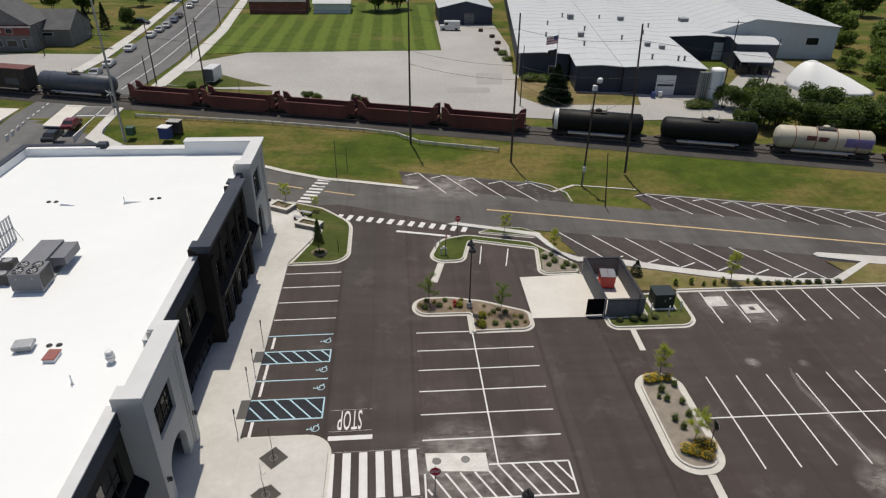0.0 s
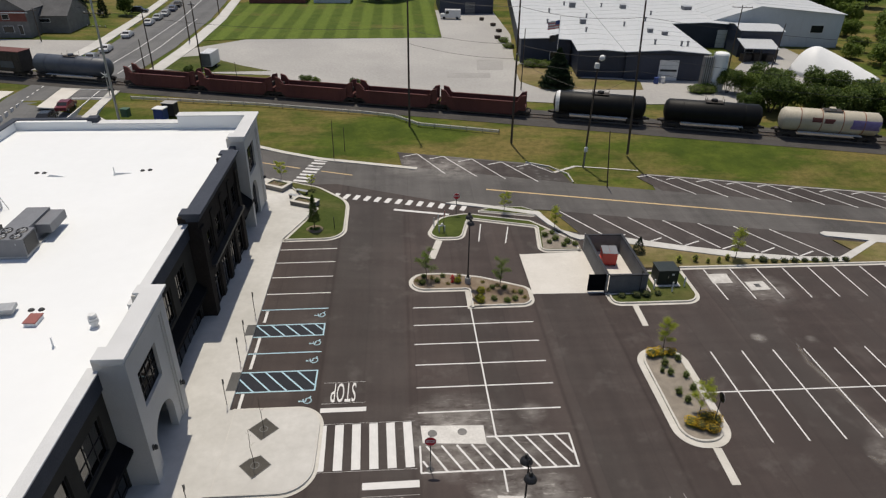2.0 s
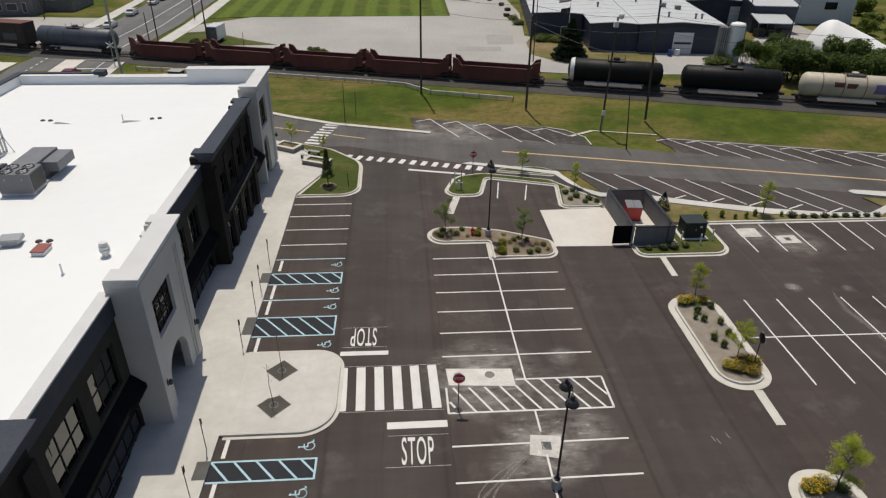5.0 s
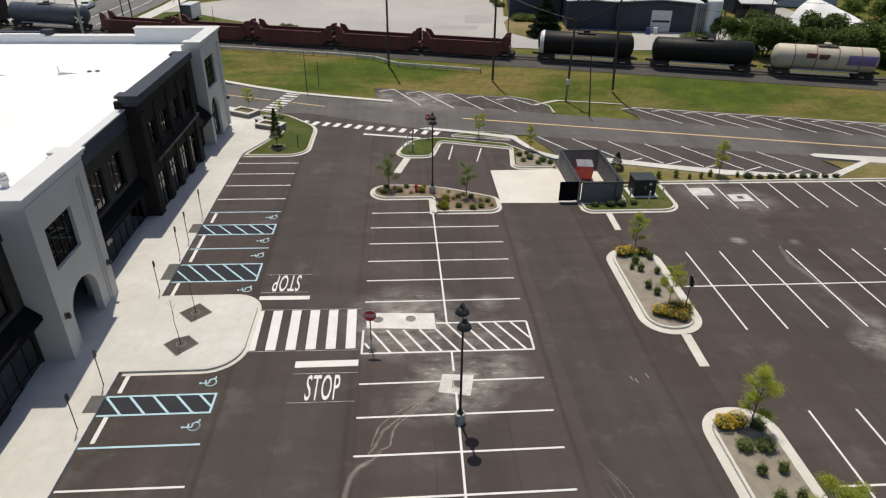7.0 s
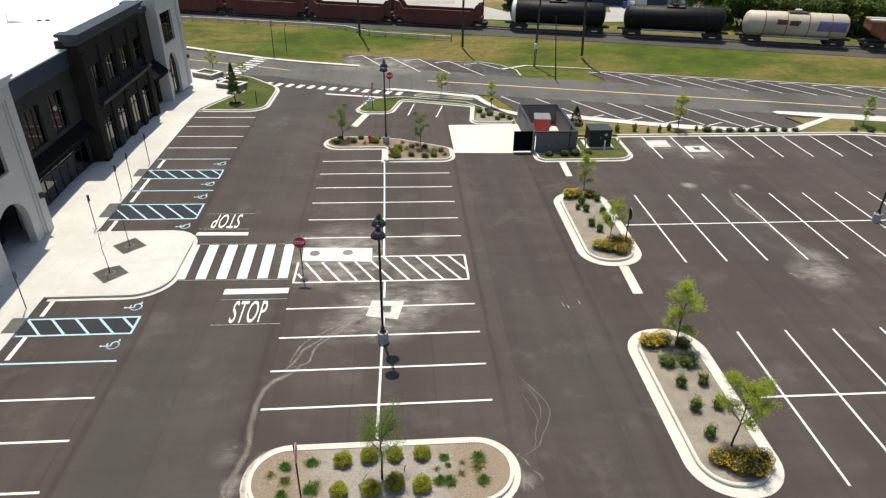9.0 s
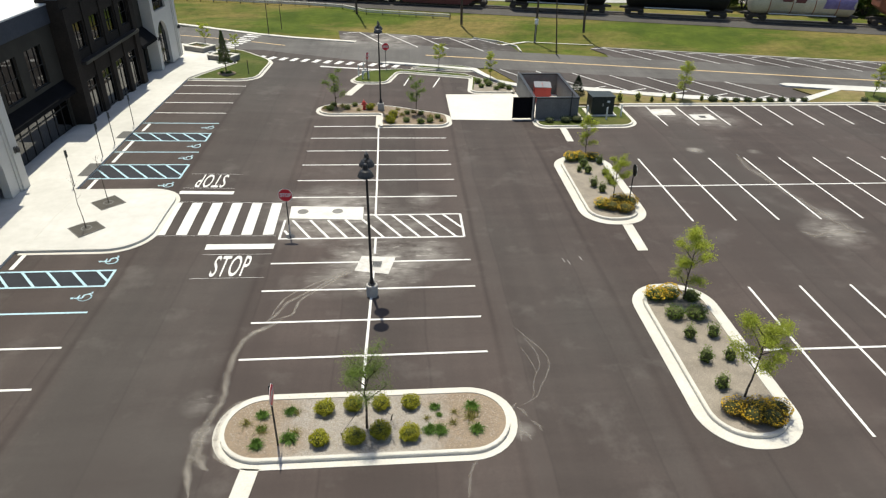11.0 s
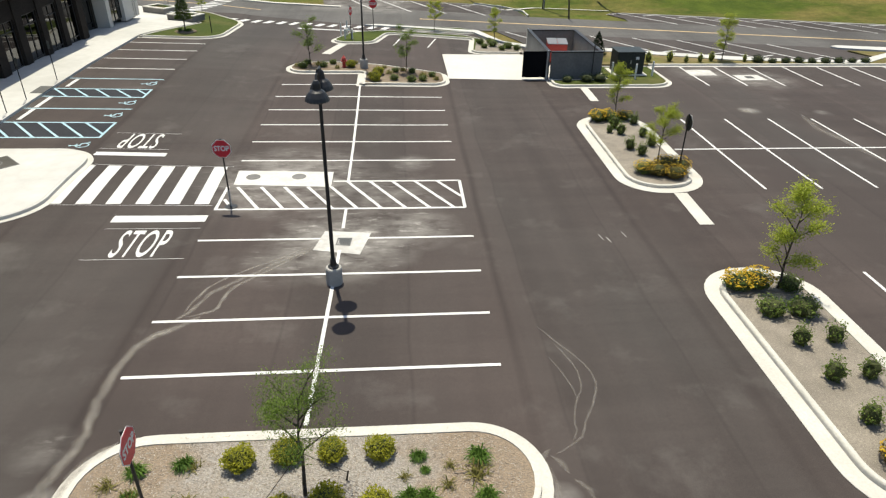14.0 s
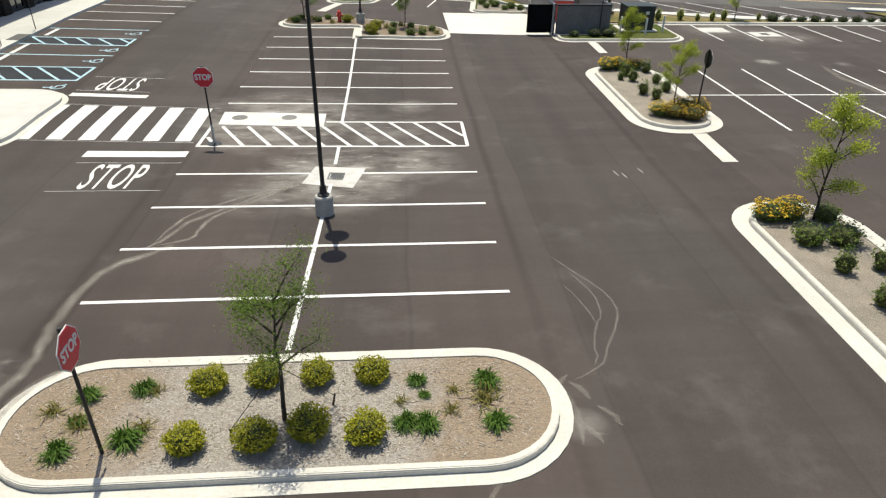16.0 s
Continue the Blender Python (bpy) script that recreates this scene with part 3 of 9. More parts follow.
# street west of the lot, over the railway
def build_north_street():
    bm = bmesh.new()
    rows = []
    for (r, l) in [((-56.5, 60), (-73.5, 60)), ((-56.8, 84), (-73.5, 84)), ((-56.9, 92), (-73.5, 92)), ((-57.0, 100), (-73.5, 100)), ((-57.2, 112), (-73.4, 112)), ((-57.6, 125), (-72.9, 125)), ((-56.0, 150), (-71.2, 150)), ((-56.3, 185), (-72.4, 185)), ((-61.0, 245), (-77.5, 245)), ((-76.0, 420), (-94.0, 420))]:
        z = max(rise(*r), rise(*l)) + 0.02
        rows.append((bm.verts.new((*l, z)), bm.verts.new((*r, z))))
    for a, b in zip(rows, rows[1:]):
        bm.faces.new((a[0], a[1], b[1], b[0]))
    tagged(part("road", bm, M_OLDROAD), "worn grey two-way street running north over the level crossing", "street", kind="structure")
    for name, rows2, mat, lab in (("pavement", [((-52.6, 130), (-55.6, 128)), ((-51.6, 150), (-54.8, 150)), ((-52.2, 185), (-55.1, 185)), ((-57, 245), (-59.8, 245)), ((-72, 420), (-75, 420))], M_WALK, "pale concrete pavement beside the street"),
                                  ("pavement", [((-73.4, 140), (-76.0, 140)), ((-72.6, 152), (-75.6, 152)), ((-74.2, 185), (-76.8, 185)), ((-79.2, 245), (-81.8, 245)), ((-96, 420), (-99, 420))], M_WALK, "pale concrete pavement beside the street")):
        bm = bmesh.new()
        rr = [(bm.verts.new((*l, 1.12)), bm.verts.new((*r, 1.12)), bm.verts.new((*l, 0.9)), bm.verts.new((*r, 0.9))) for r, l in rows2]
        for a, b in zip(rr, rr[1:]):
            bm.faces.new((a[0], a[1], b[1], b[0]))
            bm.faces.new((a[1], a[3], b[3], b[1]))
            bm.faces.new((a[2], a[0], b[0], b[2]))
        tagged(part(name, bm, mat), lab, "pavement", kind="structure")


build_north_street()
sheet("yard", [(-55.0, 135.0), (-54.6, 131.6), (-42.0, 128.0), (-31.0, 126.5), (-30.0, 118.0), (26.0, 106.0), (60.0, 106.0), (60.0, 124.0), (30.0, 126.0), (19.0, 138.0), (22.5, 165.0), (22.5, 200.0), (5.5, 200.0), (4.9, 161.0), (-42.0, 159.2), (-54.0, 148.0)], 1.03, 0.08, M_YARD, "wide pale concrete yard beyond the railway", "yard")
sheet("lawn", [(-53.0, 157.5), (-42.6, 159.4), (4.7, 161.2), (5.4, 204.0), (7.0, 228.0), (-46.0, 240.0), (-54.5, 204.0)], 1.05, 0.08, M_LAWN, "large mown lawn with light and dark stripes", "lawn")
sheet("grass_island", [(-55.0, 132.4), (-46.0, 128.8), (-31.5, 129.6), (-38.0, 134.0), (-48.0, 142.8), (-54.2, 140.8)], 1.06, 0.08, M_TURF, "rough grass patch at the edge of the concrete yard", "grass")
sheet("yard_gravel", [(60.0, 106.0), (84.0, 118.0), (86.0, 150.0), (72.0, 140.0), (60.0, 124.0)], 1.04, 0.08, M_YARD, "pale gravel yard between the sheds", "yard")
sheet("grass_island", [(18.1, 131.2), (17.3, 121.0), (20.7, 115.6), (39.6, 114.8), (41.0, 121.0), (30.0, 123.5), (29.4, 127.8), (24.5, 133.2), (19.6, 135.0)], 1.07, 0.08, M_DRYSTRIP, "dry grass patch in front of the warehouse", "grass")
sheet("repair_patch", [(10.0, 129.8), (15.4, 129.7), (16.6, 138.4), (10.9, 138.6)], 1.036, 0.06, M_PATCH, "faint darker repair patch in the concrete yard", "yard patch")
sheet("repair_patch", [(3.4, 124.0), (12.0, 123.8), (12.4, 127.4), (3.7, 127.7)], 1.036, 0.06, M_PATCH, "faint darker repair patch in the concrete yard", "yard patch")
sheet("driveway", [(-110.0, 131.0), (-74.0, 131.0), (-76.0, 158.0), (-110.0, 160.0)], 1.04, 0.08, M_YARD, "pale concrete forecourt of the grey stone house", "yard")
sheet("forecourt", [(-100.0, 92.0), (-74.0, 92.0), (-74.0, 116.0), (-100.0, 120.0)], 1.04, 0.9, M_PAD, "pale concrete forecourt beside the level crossing", "yard")
sheet("pavement", [(-57.5, 116.4), (-56.4, 100.0), (-53.2, 97.2), (-49.8, 94.2), (-48.6, 96.2), (-51.4, 98.8), (-54.5, 102.0), (-55.1, 104.2), (-55.8, 116.0)], 1.09, 0.9, M_WALK, "pale concrete footpath beside the level crossing", "pavement")
sheet("crossing_median", [(-65.8, 106.4), (-62.6, 105.8), (-63.1, 117.4), (-66.6, 117.8)], 1.10, 0.2, M_PAD, "pale raised concrete median at the level crossing", "median")


# ---------------------------------------------------------------- kerbed islands
def island(name, corners, label, fill, category="planting island", gutter=0.29, top=0.16, step=8):
    """A raised bed with a concrete gutter, a kerb with a rounded top and a fill."""
    root = thing(name, 0, 0, 0, label, category, kind="structure")
    out = filleted(corners, step)
    face = inset(out, gutter)
    back = inset(out, gutter + top)
    bm = bmesh.new()
    band(bm, out, inset(out, gutter - 0.01), -0.03, 0.012)
    part("gutter", bm, M_KERB, root)
    bm = bmesh.new()
    band(bm, face, inset(face, 0.02), -0.03, 0.115)
    band(bm, inset(face, 0.012), inset(face, 0.05), 0.08, 0.14)
    band(bm, inset(face, 0.04), back, 0.0, 0.15)
    part("kerb", bm, M_KERB, root)
    bm = bmesh.new()
    prism(bm, inset(back, -0.01), -0.02, 0.12)
    bm.normal_update()
    bmesh.ops.triangulate(bm, faces=[f for f in bm.faces if len(f.verts) > 4])
    part("bed", bm, fill, root)
    return root


island("kerbed_island", [(-5.4, 11.03, 1.95), (6.12, 11.17, 1.95), (6.12, 15.03, 1.85), (-5.4, 14.93, 1.85)], "rounded planting island with white concrete kerb and wood chip mulch", M_MULCH)
island("kerbed_island", [(12.98, 29.17, 2.0), (17.28, 29.17, 2.0), (17.28, 40.45, 2.0), (12.98, 40.45, 2.05)], "long rounded planting island with concrete kerb and gravel mulch", M_GRAVEL, gutter=0.52)
island("kerbed_island", [(13.12, 11.14, 2.0), (17.34, 11.14, 2.0), (17.34, 22.45, 2.0), (13.12, 22.45, 2.0)], "long rounded planting island with concrete kerb and gravel mulch", M_GRAVEL, gutter=0.52)
island("kerbed_island", [(-5.7, 50.05, 1.6), (-0.15, 50.05, 0.05), (-0.15, 47.05, 0.05), (6.2, 47.05, 1.35), (6.2, 50.4, 1.3), (1.5, 52.7, 4.0), (-1.8, 53.5, 3.0), (-5.7, 53.5, 1.7)], "stepped planting island with concrete kerb and bark mulch", M_SOIL)
island("kerbed_island", [(-4.0, 60.3, 1.9), (0.6, 60.3, 1.4), (1.75, 64.95, 0.5), (9.0, 62.7, 0.3), (8.3, 57.0, 1.1), (13.15, 57.0, 0.1), (13.15, 59.2, 0.4), (10.6, 62.5, 1.2), (8.9, 64.6, 0.8), (1.5, 66.8, 2.5), (-2.0, 65.9, 2.6)], "curving grass and gravel island with concrete kerb at the lot entrance", M_TURF)
island("kerbed_island", [(2.4, 67.1, 0.3), (9.3, 65.5, 0.5), (11.0, 66.3, 0.5), (8.6, 68.2, 1.2), (5.2, 68.6, 1.5)], "small curving grass island beside the street", M_TURF, gutter=0.2, top=0.12)
island("kerbed_island", [(13.2, 46.75, 1.6), (22.35, 46.75, 1.8), (22.35, 52.9, 0.2), (17.3, 52.9, 0.1), (17.3, 48.95, 0.1), (13.2, 48.95, 0.1)], "rounded turf island with concrete kerb beside the dumpster enclosure", M_TURF)
island("kerbed_island", [(-19.6, 60.95, 0.2), (-12.45, 60.95, 2.4), (-12.45, 70.5, 4.5), (-16.6, 75.2, 4.0), (-21.4, 77.6, 0.6), (-21.4, 76.4, 0.2), (-16.6, 68.6, 0.2)], "turf corner island with concrete kerb beside the plaza", M_TURF)

# gravel over the bed behind the small entrance lot
sheet("gravel_bed", [(8.95, 57.6), (13.1, 57.55), (13.1, 59.0), (10.2, 62.2), (9.5, 61.6)], 0.135, 0.05, M_GRAVEL, "gravel planting bed behind the kerb", "planting bed")
# walks and strips along the street
sheet("pavement", [street(-4.4, -5.3), street(1.0, -5.6), street(6.6, -6.3), (10.6, 63.4), (12.6, 60.2), (13.5, 59.4), (13.8, 60.4), (11.9, 61.9), (10.9, 64.6), street(6.9, -5.4), street(1.0, -4.9), street(-3.4, -4.6)], 0.155, 0.2, M_WALK, "narrow pale concrete footpath along the lot", "pavement")
sheet("pavement", [(17.4, 58.7), (29.7, 54.7), (39.3, 53.55), (40.6, 53.55), (46.6, 57.5), (75.0, 51.0), (75.0, 52.2), (49.6, 58.8), (42.0, 60.2), (41.3, 59.8), (41.6, 59.2), (46.0, 57.9), (40.4, 54.5), (36.1, 54.75), (30.2, 55.95), (24.5, 57.6), (18.6, 59.7), (13.3, 60.6), (13.4, 59.6)], 0.15, 0.2, M_WALK, "pale concrete footpath between the angled bays and the lot", "pavement")
sheet("grass_strip", [(17.4, 53.3), (46.5, 53.3), (75.0, 47.2), (75.0, 51.0), (46.6, 57.5), (40.5, 53.5), (29.6, 54.6), (17.4, 58.6)], 0.11, 0.2, M_DRYSTRIP, "mulched planting strip with dry straw and weeds along the kerb", "planting bed")
sheet("grass_strip", [(41.9, 58.2), (45.7, 57.4), (42.8, 55.7)], 0.13, 0.2, M_DRYSTRIP, "dry grass wedge between two footpaths", "grass")
sheet("grass_strip", [(49.0, 57.4), (75.0, 51.2), (75.0, 47.6), (47.0, 54.0)], 0.125, 0.2, M_TURF, "grass strip along the lot kerb", "grass")


def kerb_line(pts, width=0.5, high=0.15, gutter=0.32, label="white concrete kerb with gutter along the lot"):
    """A straight or bent kerb: gutter on the right hand of its way, raised kerb on the left."""
    root = thing("kerb_run", 0, 0, 0, label, "kerb", kind="structure")
    left = []
    n = len(pts)
    for i in range(n):
        a, b, c = Vector(pts[max(0, i - 1)]), Vector(pts[i]), Vector(pts[min(n - 1, i + 1)])
        e = (c - a).normalized()
        left.append(Vector((-e.y, e.x)))
    for nm, d0, d1, z in (("gutter", 0.0, gutter - 0.002, 0.014), ("kerb", gutter, gutter + 0.18, high)):
        bm = bmesh.new()
        rows = []
        for p, l in zip(pts, left):
            a, b = Vector(p) + l * d0, Vector(p) + l * d1
            rows.append([bm.verts.new((*a, -0.05)), bm.verts.new((*a, z - 0.02)), bm.verts.new((*(a + l * 0.02), z)), bm.verts.new((*b, z)), bm.verts.new((*b, -0.05))])
        for r0, r1 in zip(rows, rows[1:]):
            for k in range(4):
                bm.faces.new((r0[k], r1[k], r1[k + 1], r0[k + 1]))
        part(nm, bm, M_KERB, root)


kerb_line([(22.3, 52.85), (30.0, 52.85), (46.3, 52.85), (60.0, 49.9), (75.0, 46.7)])
kerb_line([street(80, 9.3), street(60, 9.35), street(40, 9.35), street(21.0, 9.35)], gutter=0.05, high=0.05, label="low worn concrete edge behind the angled bays")
kerb_line([street(-10.2, 5.5), street(-18, 5.9), street(-24, 6.3), (-22.6, 88.2), (-26.6, 90.6), (-40.0, 98.6)], gutter=0.9, high=0.12, label="pale concrete kerb and footpath edge across the street")
kerb_line([street(11.2, 4.6), street(10.4, 7.4), street(7.8, 9.6), street(4.4, 10.6)], gutter=0.05, high=0.12, label="pale concrete kerb round the end of the angled bays")

# building walk with the bulb-out in front of the entrance
sheet("sidewalk", filleted([(-28.0, 2.0, 0.01), (-19.4, 2.0, 0.01), (-19.4, 26.85, 0.05), (-12.55, 26.85, 2.2), (-12.55, 34.75, 1.9), (-19.4, 34.75, 0.05), (-19.4, 61.6, 0.05), (-16.5, 68.5, 0.05), (-21.5, 76.6, 0.3), (-28.0, 80.5, 0.01)]), 0.15, 0.25, M_WALK, "broad pale concrete walk along the building with a rounded bulb-out", "sidewalk")
b_out = filleted([(-19.2, 26.6, 0.05), (-12.3, 26.6, 2.4), (-12.3, 34.98, 2.1), (-19.2, 34.98, 0.05), (-19.2, 34.85, 0.01), (-19.2, 26.7, 0.01)])
bm = bmesh.new()
prism(bm, b_out, -0.03, 0.016)
bm.normal_update()
bmesh.ops.triangulate(bm, faces=[f for f in bm.faces if len(f.verts) > 4])
tagged(part("gutter", bm, M_KERB), "pale concrete gutter round the bulb-out", "gutter", kind="structure")
bm = bmesh.new()
ring = filleted([(-19.0, 26.95, 0.05), (-12.65, 26.95, 2.1), (-12.65, 34.65, 1.8), (-19.0, 34.65, 0.05)])
band(bm, ring, inset(ring, 0.06), 0.10, 0.156)
tagged(part("kerb_joint", bm, M_STUCCO), "grey tooled joint along the bulb-out kerb", "kerb", kind="structure")

# concrete pads and covers in the lot
sheet("concrete_pad", [(6.2, 49.2), (13.2, 49.0), (13.2, 57.0), (6.2, 56.8)], 0.012, 0.06, M_PAD, "bright concrete apron in front of the dumpster enclosure", "concrete pad")
sheet("concrete_pad", [(13.2, 49.1), (17.2, 49.1), (17.2, 57.0), (13.2, 57.0)], 0.016, 0.06, M_PAD, "bright concrete floor inside the dumpster enclosure", "concrete pad")
sheet("concrete_pad", [(-5.15, 30.72), (-0.65, 30.42), (-0.68, 32.2), (-5.25, 32.42)], 0.008, 0.06, M_WORNPAD, "worn concrete panel round two round drain covers", "concrete pad")
sheet("concrete_pad", [(-0.82, 24.44), (0.99, 24.05), (1.36, 25.82), (-0.5, 26.0)], 0.008, 0.06, M_DUSTPAD, "square concrete panel round a storm drain", "concrete pad")
sheet("concrete_pad", [(24.55, 50.15), (26.6, 50.2), (26.7, 51.9), (24.6, 51.9)], 0.008, 0.06, M_DUSTPAD, "square concrete panel in a parking stall", "concrete pad")
sheet("concrete_pad", [(27.8, 48.75), (29.85, 48.85), (29.78, 50.35), (27.83, 50.3)], 0.008, 0.06, M_DUSTPAD, "square concrete panel in a parking stall", "concrete pad")


def drain_grate(x, y, turn):
    r = thing("drain_grate", x, y, 0.012, "square dark iron storm drain grate in a concrete panel", "drain grate", "storm drain grates", turn)
    part("pit", boxed(-0.25, 0.25, -0.27, 0.27, -0.05, -0.001), M_BLACK, r, "dark pit under the bars")
    for x0, x1, y0, y1 in ((-0.29, 0.29, -0.31, -0.25), (-0.29, 0.29, 0.25, 0.31), (-0.29, -0.23, -0.25, 0.25), (0.23, 0.29, -0.25, 0.25)):
        part("frame_bar", boxed(x0, x1, y0, y1, -0.03, 0.012, 0.004, 1), M_GREYBLOCK, r)
    for k in range(6):
        part("grate_bar", boxed(-0.2 + 0.075 * k, -0.165 + 0.075 * k, -0.25, 0.25, -0.02, 0.01), M_GREYBLOCK, r)


drain_grate(0.32, 25.08, -5)
drain_grate(28.82, 49.6, 0)
for cx, cy in ((-4.42, 31.62), (-2.27, 31.65)):
    bm = bmesh.new()
    lathe(bm, [(0.34, -0.03), (0.34, 0.013), (0.31, 0.018), (0.0001, 0.018)], 20, (cx, cy, 0))
    tagged(part("drain_cover", bm, M_STONEWALL), "round grey iron drain cover set in concrete", "drain cover", "drain covers")
for cx, cy, lab in ((-17.0 + 0.47, 32.65, ""), (-16.53, 29.3, "")):
    root = thing("tree_grate", cx, cy, 0.165, "dark square tree pit filled with bark, set diagonally in the walk", "tree pit", "tree pits", turn=45)
    part("bark", boxed(-0.72, 0.72, -0.72, 0.72, -0.02, 0.006), M_DARKSTONE, root)
    bm = bmesh.new()
    band(bm, [(-0.76, -0.76), (0.76, -0.76), (0.76, 0.76), (-0.76, 0.76)], [(-0.72, -0.72), (0.72, -0.72), (0.72, 0.72), (-0.72, 0.72)], -0.02, 0.008)
    part("rim", bm, M_GREYBLOCK, root)
    bm = bmesh.new()
    band(bm, [(0.3 * math.cos(k * math.tau / 16), 0.3 * math.sin(k * math.tau / 16)) for k in range(16)], [(0.24 * math.cos(k * math.tau / 16), 0.24 * math.sin(k * math.tau / 16)) for k in range(16)], -0.01, 0.014)
    part("ring", bm, M_GREYBLOCK, root)
for y0, y1 in ((43.95, 45.5), (36.85, 39.05), (23.5, 24.85)):
    bm = bmesh.new()
    box(bm, -20.15, -19.38, y0, y1, 0.13, 0.156)
    tagged(part("kerb_ramp", bm, M_TACTILE), "dark tactile ramp panel at the walk's edge", "kerb ramp", kind="structure")


# ---------------------------------------------------------------- paint
def strip(name, pts, material, label, group, z=0.006, category="road marking"):
    """A painted quadrangle, a few millimetres proud of the road."""
    bm = bmesh.new()
    if sum((b[0] - a[0]) * (b[1] + a[1]) for a, b in zip(pts, pts[1:] + pts[:1])) > 0:
        pts = pts[::-1]
    prism(bm, pts, 0.001, z)
    return tagged(part(name, bm, material), label, category, group)


def line(a, b, width, material, label, group, z=0.006, name="parking_line"):
    a, b = Vector(a), Vector(b)
    e = (b - a).normalized()
    l = Vector((-e.y, e.x)) * width / 2
    return strip(name, [tuple(a - l), tuple(b - l), tuple(b + l), tuple(a + l)], material, label, group, z)


W = 0.125
LAB = "white painted parking stall line on dark asphalt"
for y in (25.4, 22.69, 19.98, 17.3):
    line((-5.36, y - 0.09), (5.48, y + 0.02), W, M_WHITE, LAB, "centre bay stall lines")
for y in (33.73, 36.47, 39.22, 41.96, 44.7, 47.45):
    line((-5.4, y), (5.4 if y < 46 else -0.15, y), W, M_WHITE, LAB, "centre bay stall lines")
line((0.07, 15.1), (0.2, 24.4), W, M_WHITE, "long white centre line of the parking bay", "bay centre lines", 0.009)
line((0.2, 26.25), (0.2, 28.1), W, M_WHITE, "short white centre line of the parking bay", "bay centre lines", 0.009)
line((0.1, 31.1), (-0.05, 47.3), W, M_WHITE, "long white centre line of the parking bay", "bay centre lines", 0.009)
for k in range(17):
    x = 19.68 + 2.743 * k
    if x < 67:
        line((x + 0.09, 29.45), (x, 39.7), W, M_WHITE, LAB, "east bay stall lines")
        line((x - 0.14, 11.55), (x, 21.98), W, M_WHITE, LAB, "east bay stall lines")
line((17.4, 34.75), (66.0, 34.75), W, M_WHITE, "long white centre line of the parking bay", "bay centre lines", 0.009)
line((17.8, 16.85), (66.0, 16.85), W, M_WHITE, "long white centre line of the parking bay", "bay centre lines", 0.009)
for k in range(15):
    x = 24.75 + 2.8 * k
    if x < 47:
        line((x - 0.05, 52.8), (x, 47.3), W, M_WHITE, LAB, "north row stall lines")
    else:
        line((x, 52.8 - (x - 46.3) * 0.214), (x, 47.3 - (x - 46.3) * 0.214), W, M_WHITE, LAB, "north row stall lines")
for y in (59.2, 56.45, 53.6, 50.6, 18.4, 15.7, 12.95, 10.2, 7.5, 4.8):
    line((-19.35, y), (-13.3, y), W, M_WHITE, LAB, "walk side stall lines")
for y in (47.95, 41.53, 21.1):
    line((-19.4, y), (-13.28, y), W, M_BLUE, "pale blue painted accessible stall line", "accessible stall lines")
for y0, y1, start in ((43.85, 45.55, -19.4), (36.75, 39.12, -20.1), (23.4, 24.88, -19.4)):
    g = "accessible hatch at the ramp"
    lab = "pale blue painted edge of an accessible hatch"
    strip("hatch_ground", [(-19.5, y0), (-13.36, y0), (-13.36, y1), (-19.5, y1)], M_SEALED, "dark blue-black sealed asphalt of an accessible hatch", g, 0.004)
    line((-19.55, y0), (-13.3, y0), W, M_BLUE, lab, g, 0.008)
    line((-19.55, y1), (-13.3, y1), W, M_BLUE, lab, g, 0.008)
    line((-13.36, y0), (-13.36, y1), W, M_BLUE, lab, g, 0.011)
    for k in range(5):
        x0, x1 = start + 1.28 * k, start + 1.28 * k + 0.87 * (y1 - y0)
        t0, t1 = max(0.0, (-19.45 - x0) / (x1 - x0)), min(1.0, (-13.42 - x0) / (x1 - x0))
        line((x0 + (x1 - x0) * t0, y1 - (y1 - y0) * t0), (x0 + (x1 - x0) * t1, y1 - (y1 - y0) * t1), W, M_BLUE, "pale blue diagonal stripe of an accessible hatch", g, 0.009)
for y0, y1 in ((46.0, 47.75), (39.55, 41.4), (41.7, 43.75), (34.8, 36.6), (25.15, 26.7), (21.4, 23.3)):
    line((-18.8, y0), (-18.8, y1), 0.24, M_WHITE, "white painted wheel stop bar before an accessible stall", "wheel stop bars", 0.012, "wheel_stop_bar")


def wheelchair(x, y):
    """The painted accessible symbol, about a metre high, its head towards the walk."""
    bm = bmesh.new()
    n = 18
    def stroke(pts, half, z):
        for a, b in zip(pts, pts[1:]):
            a, b = Vector(a), Vector(b)
            e = (b - a).normalized()
            l = Vector((-e.y, e.x)) * half
            prism(bm, [tuple(a - e * half * 0.5 - l), tuple(b + e * half * 0.5 - l), tuple(b + e * half * 0.5 + l), tuple(a - e * half * 0.5 + l)], 0.001, z)
    # wheel, open where the legs pass
    stroke([(0.33 * math.cos(radians(100 + 245 * k / n)), 0.33 * math.sin(radians(100 + 245 * k / n)) - 0.18) for k in range(n + 1)], 0.04, 0.007)
    stroke([(-0.06, 0.34), (-0.06, -0.06), (0.24, -0.06), (0.40, -0.42), (0.52, -0.38)], 0.045, 0.0075)
    stroke([(-0.06, 0.17), (0.2, 0.17)], 0.04, 0.008)
    prism(bm, [(-0.06 + 0.085 * math.cos(k * math.tau / 10), 0.46 + 0.085 * math.sin(k * math.tau / 10)) for k in range(10)], 0.001, 0.008)
    ob = part("accessible_symbol", bm, M_BLUE)
    ob.matrix_world = pose(x, y, 0, 0, 0, 90) @ Matrix.Scale(0.92, 4)
    return tagged(ob, "pale blue painted wheelchair symbol on asphalt", "road marking", "accessible symbols")


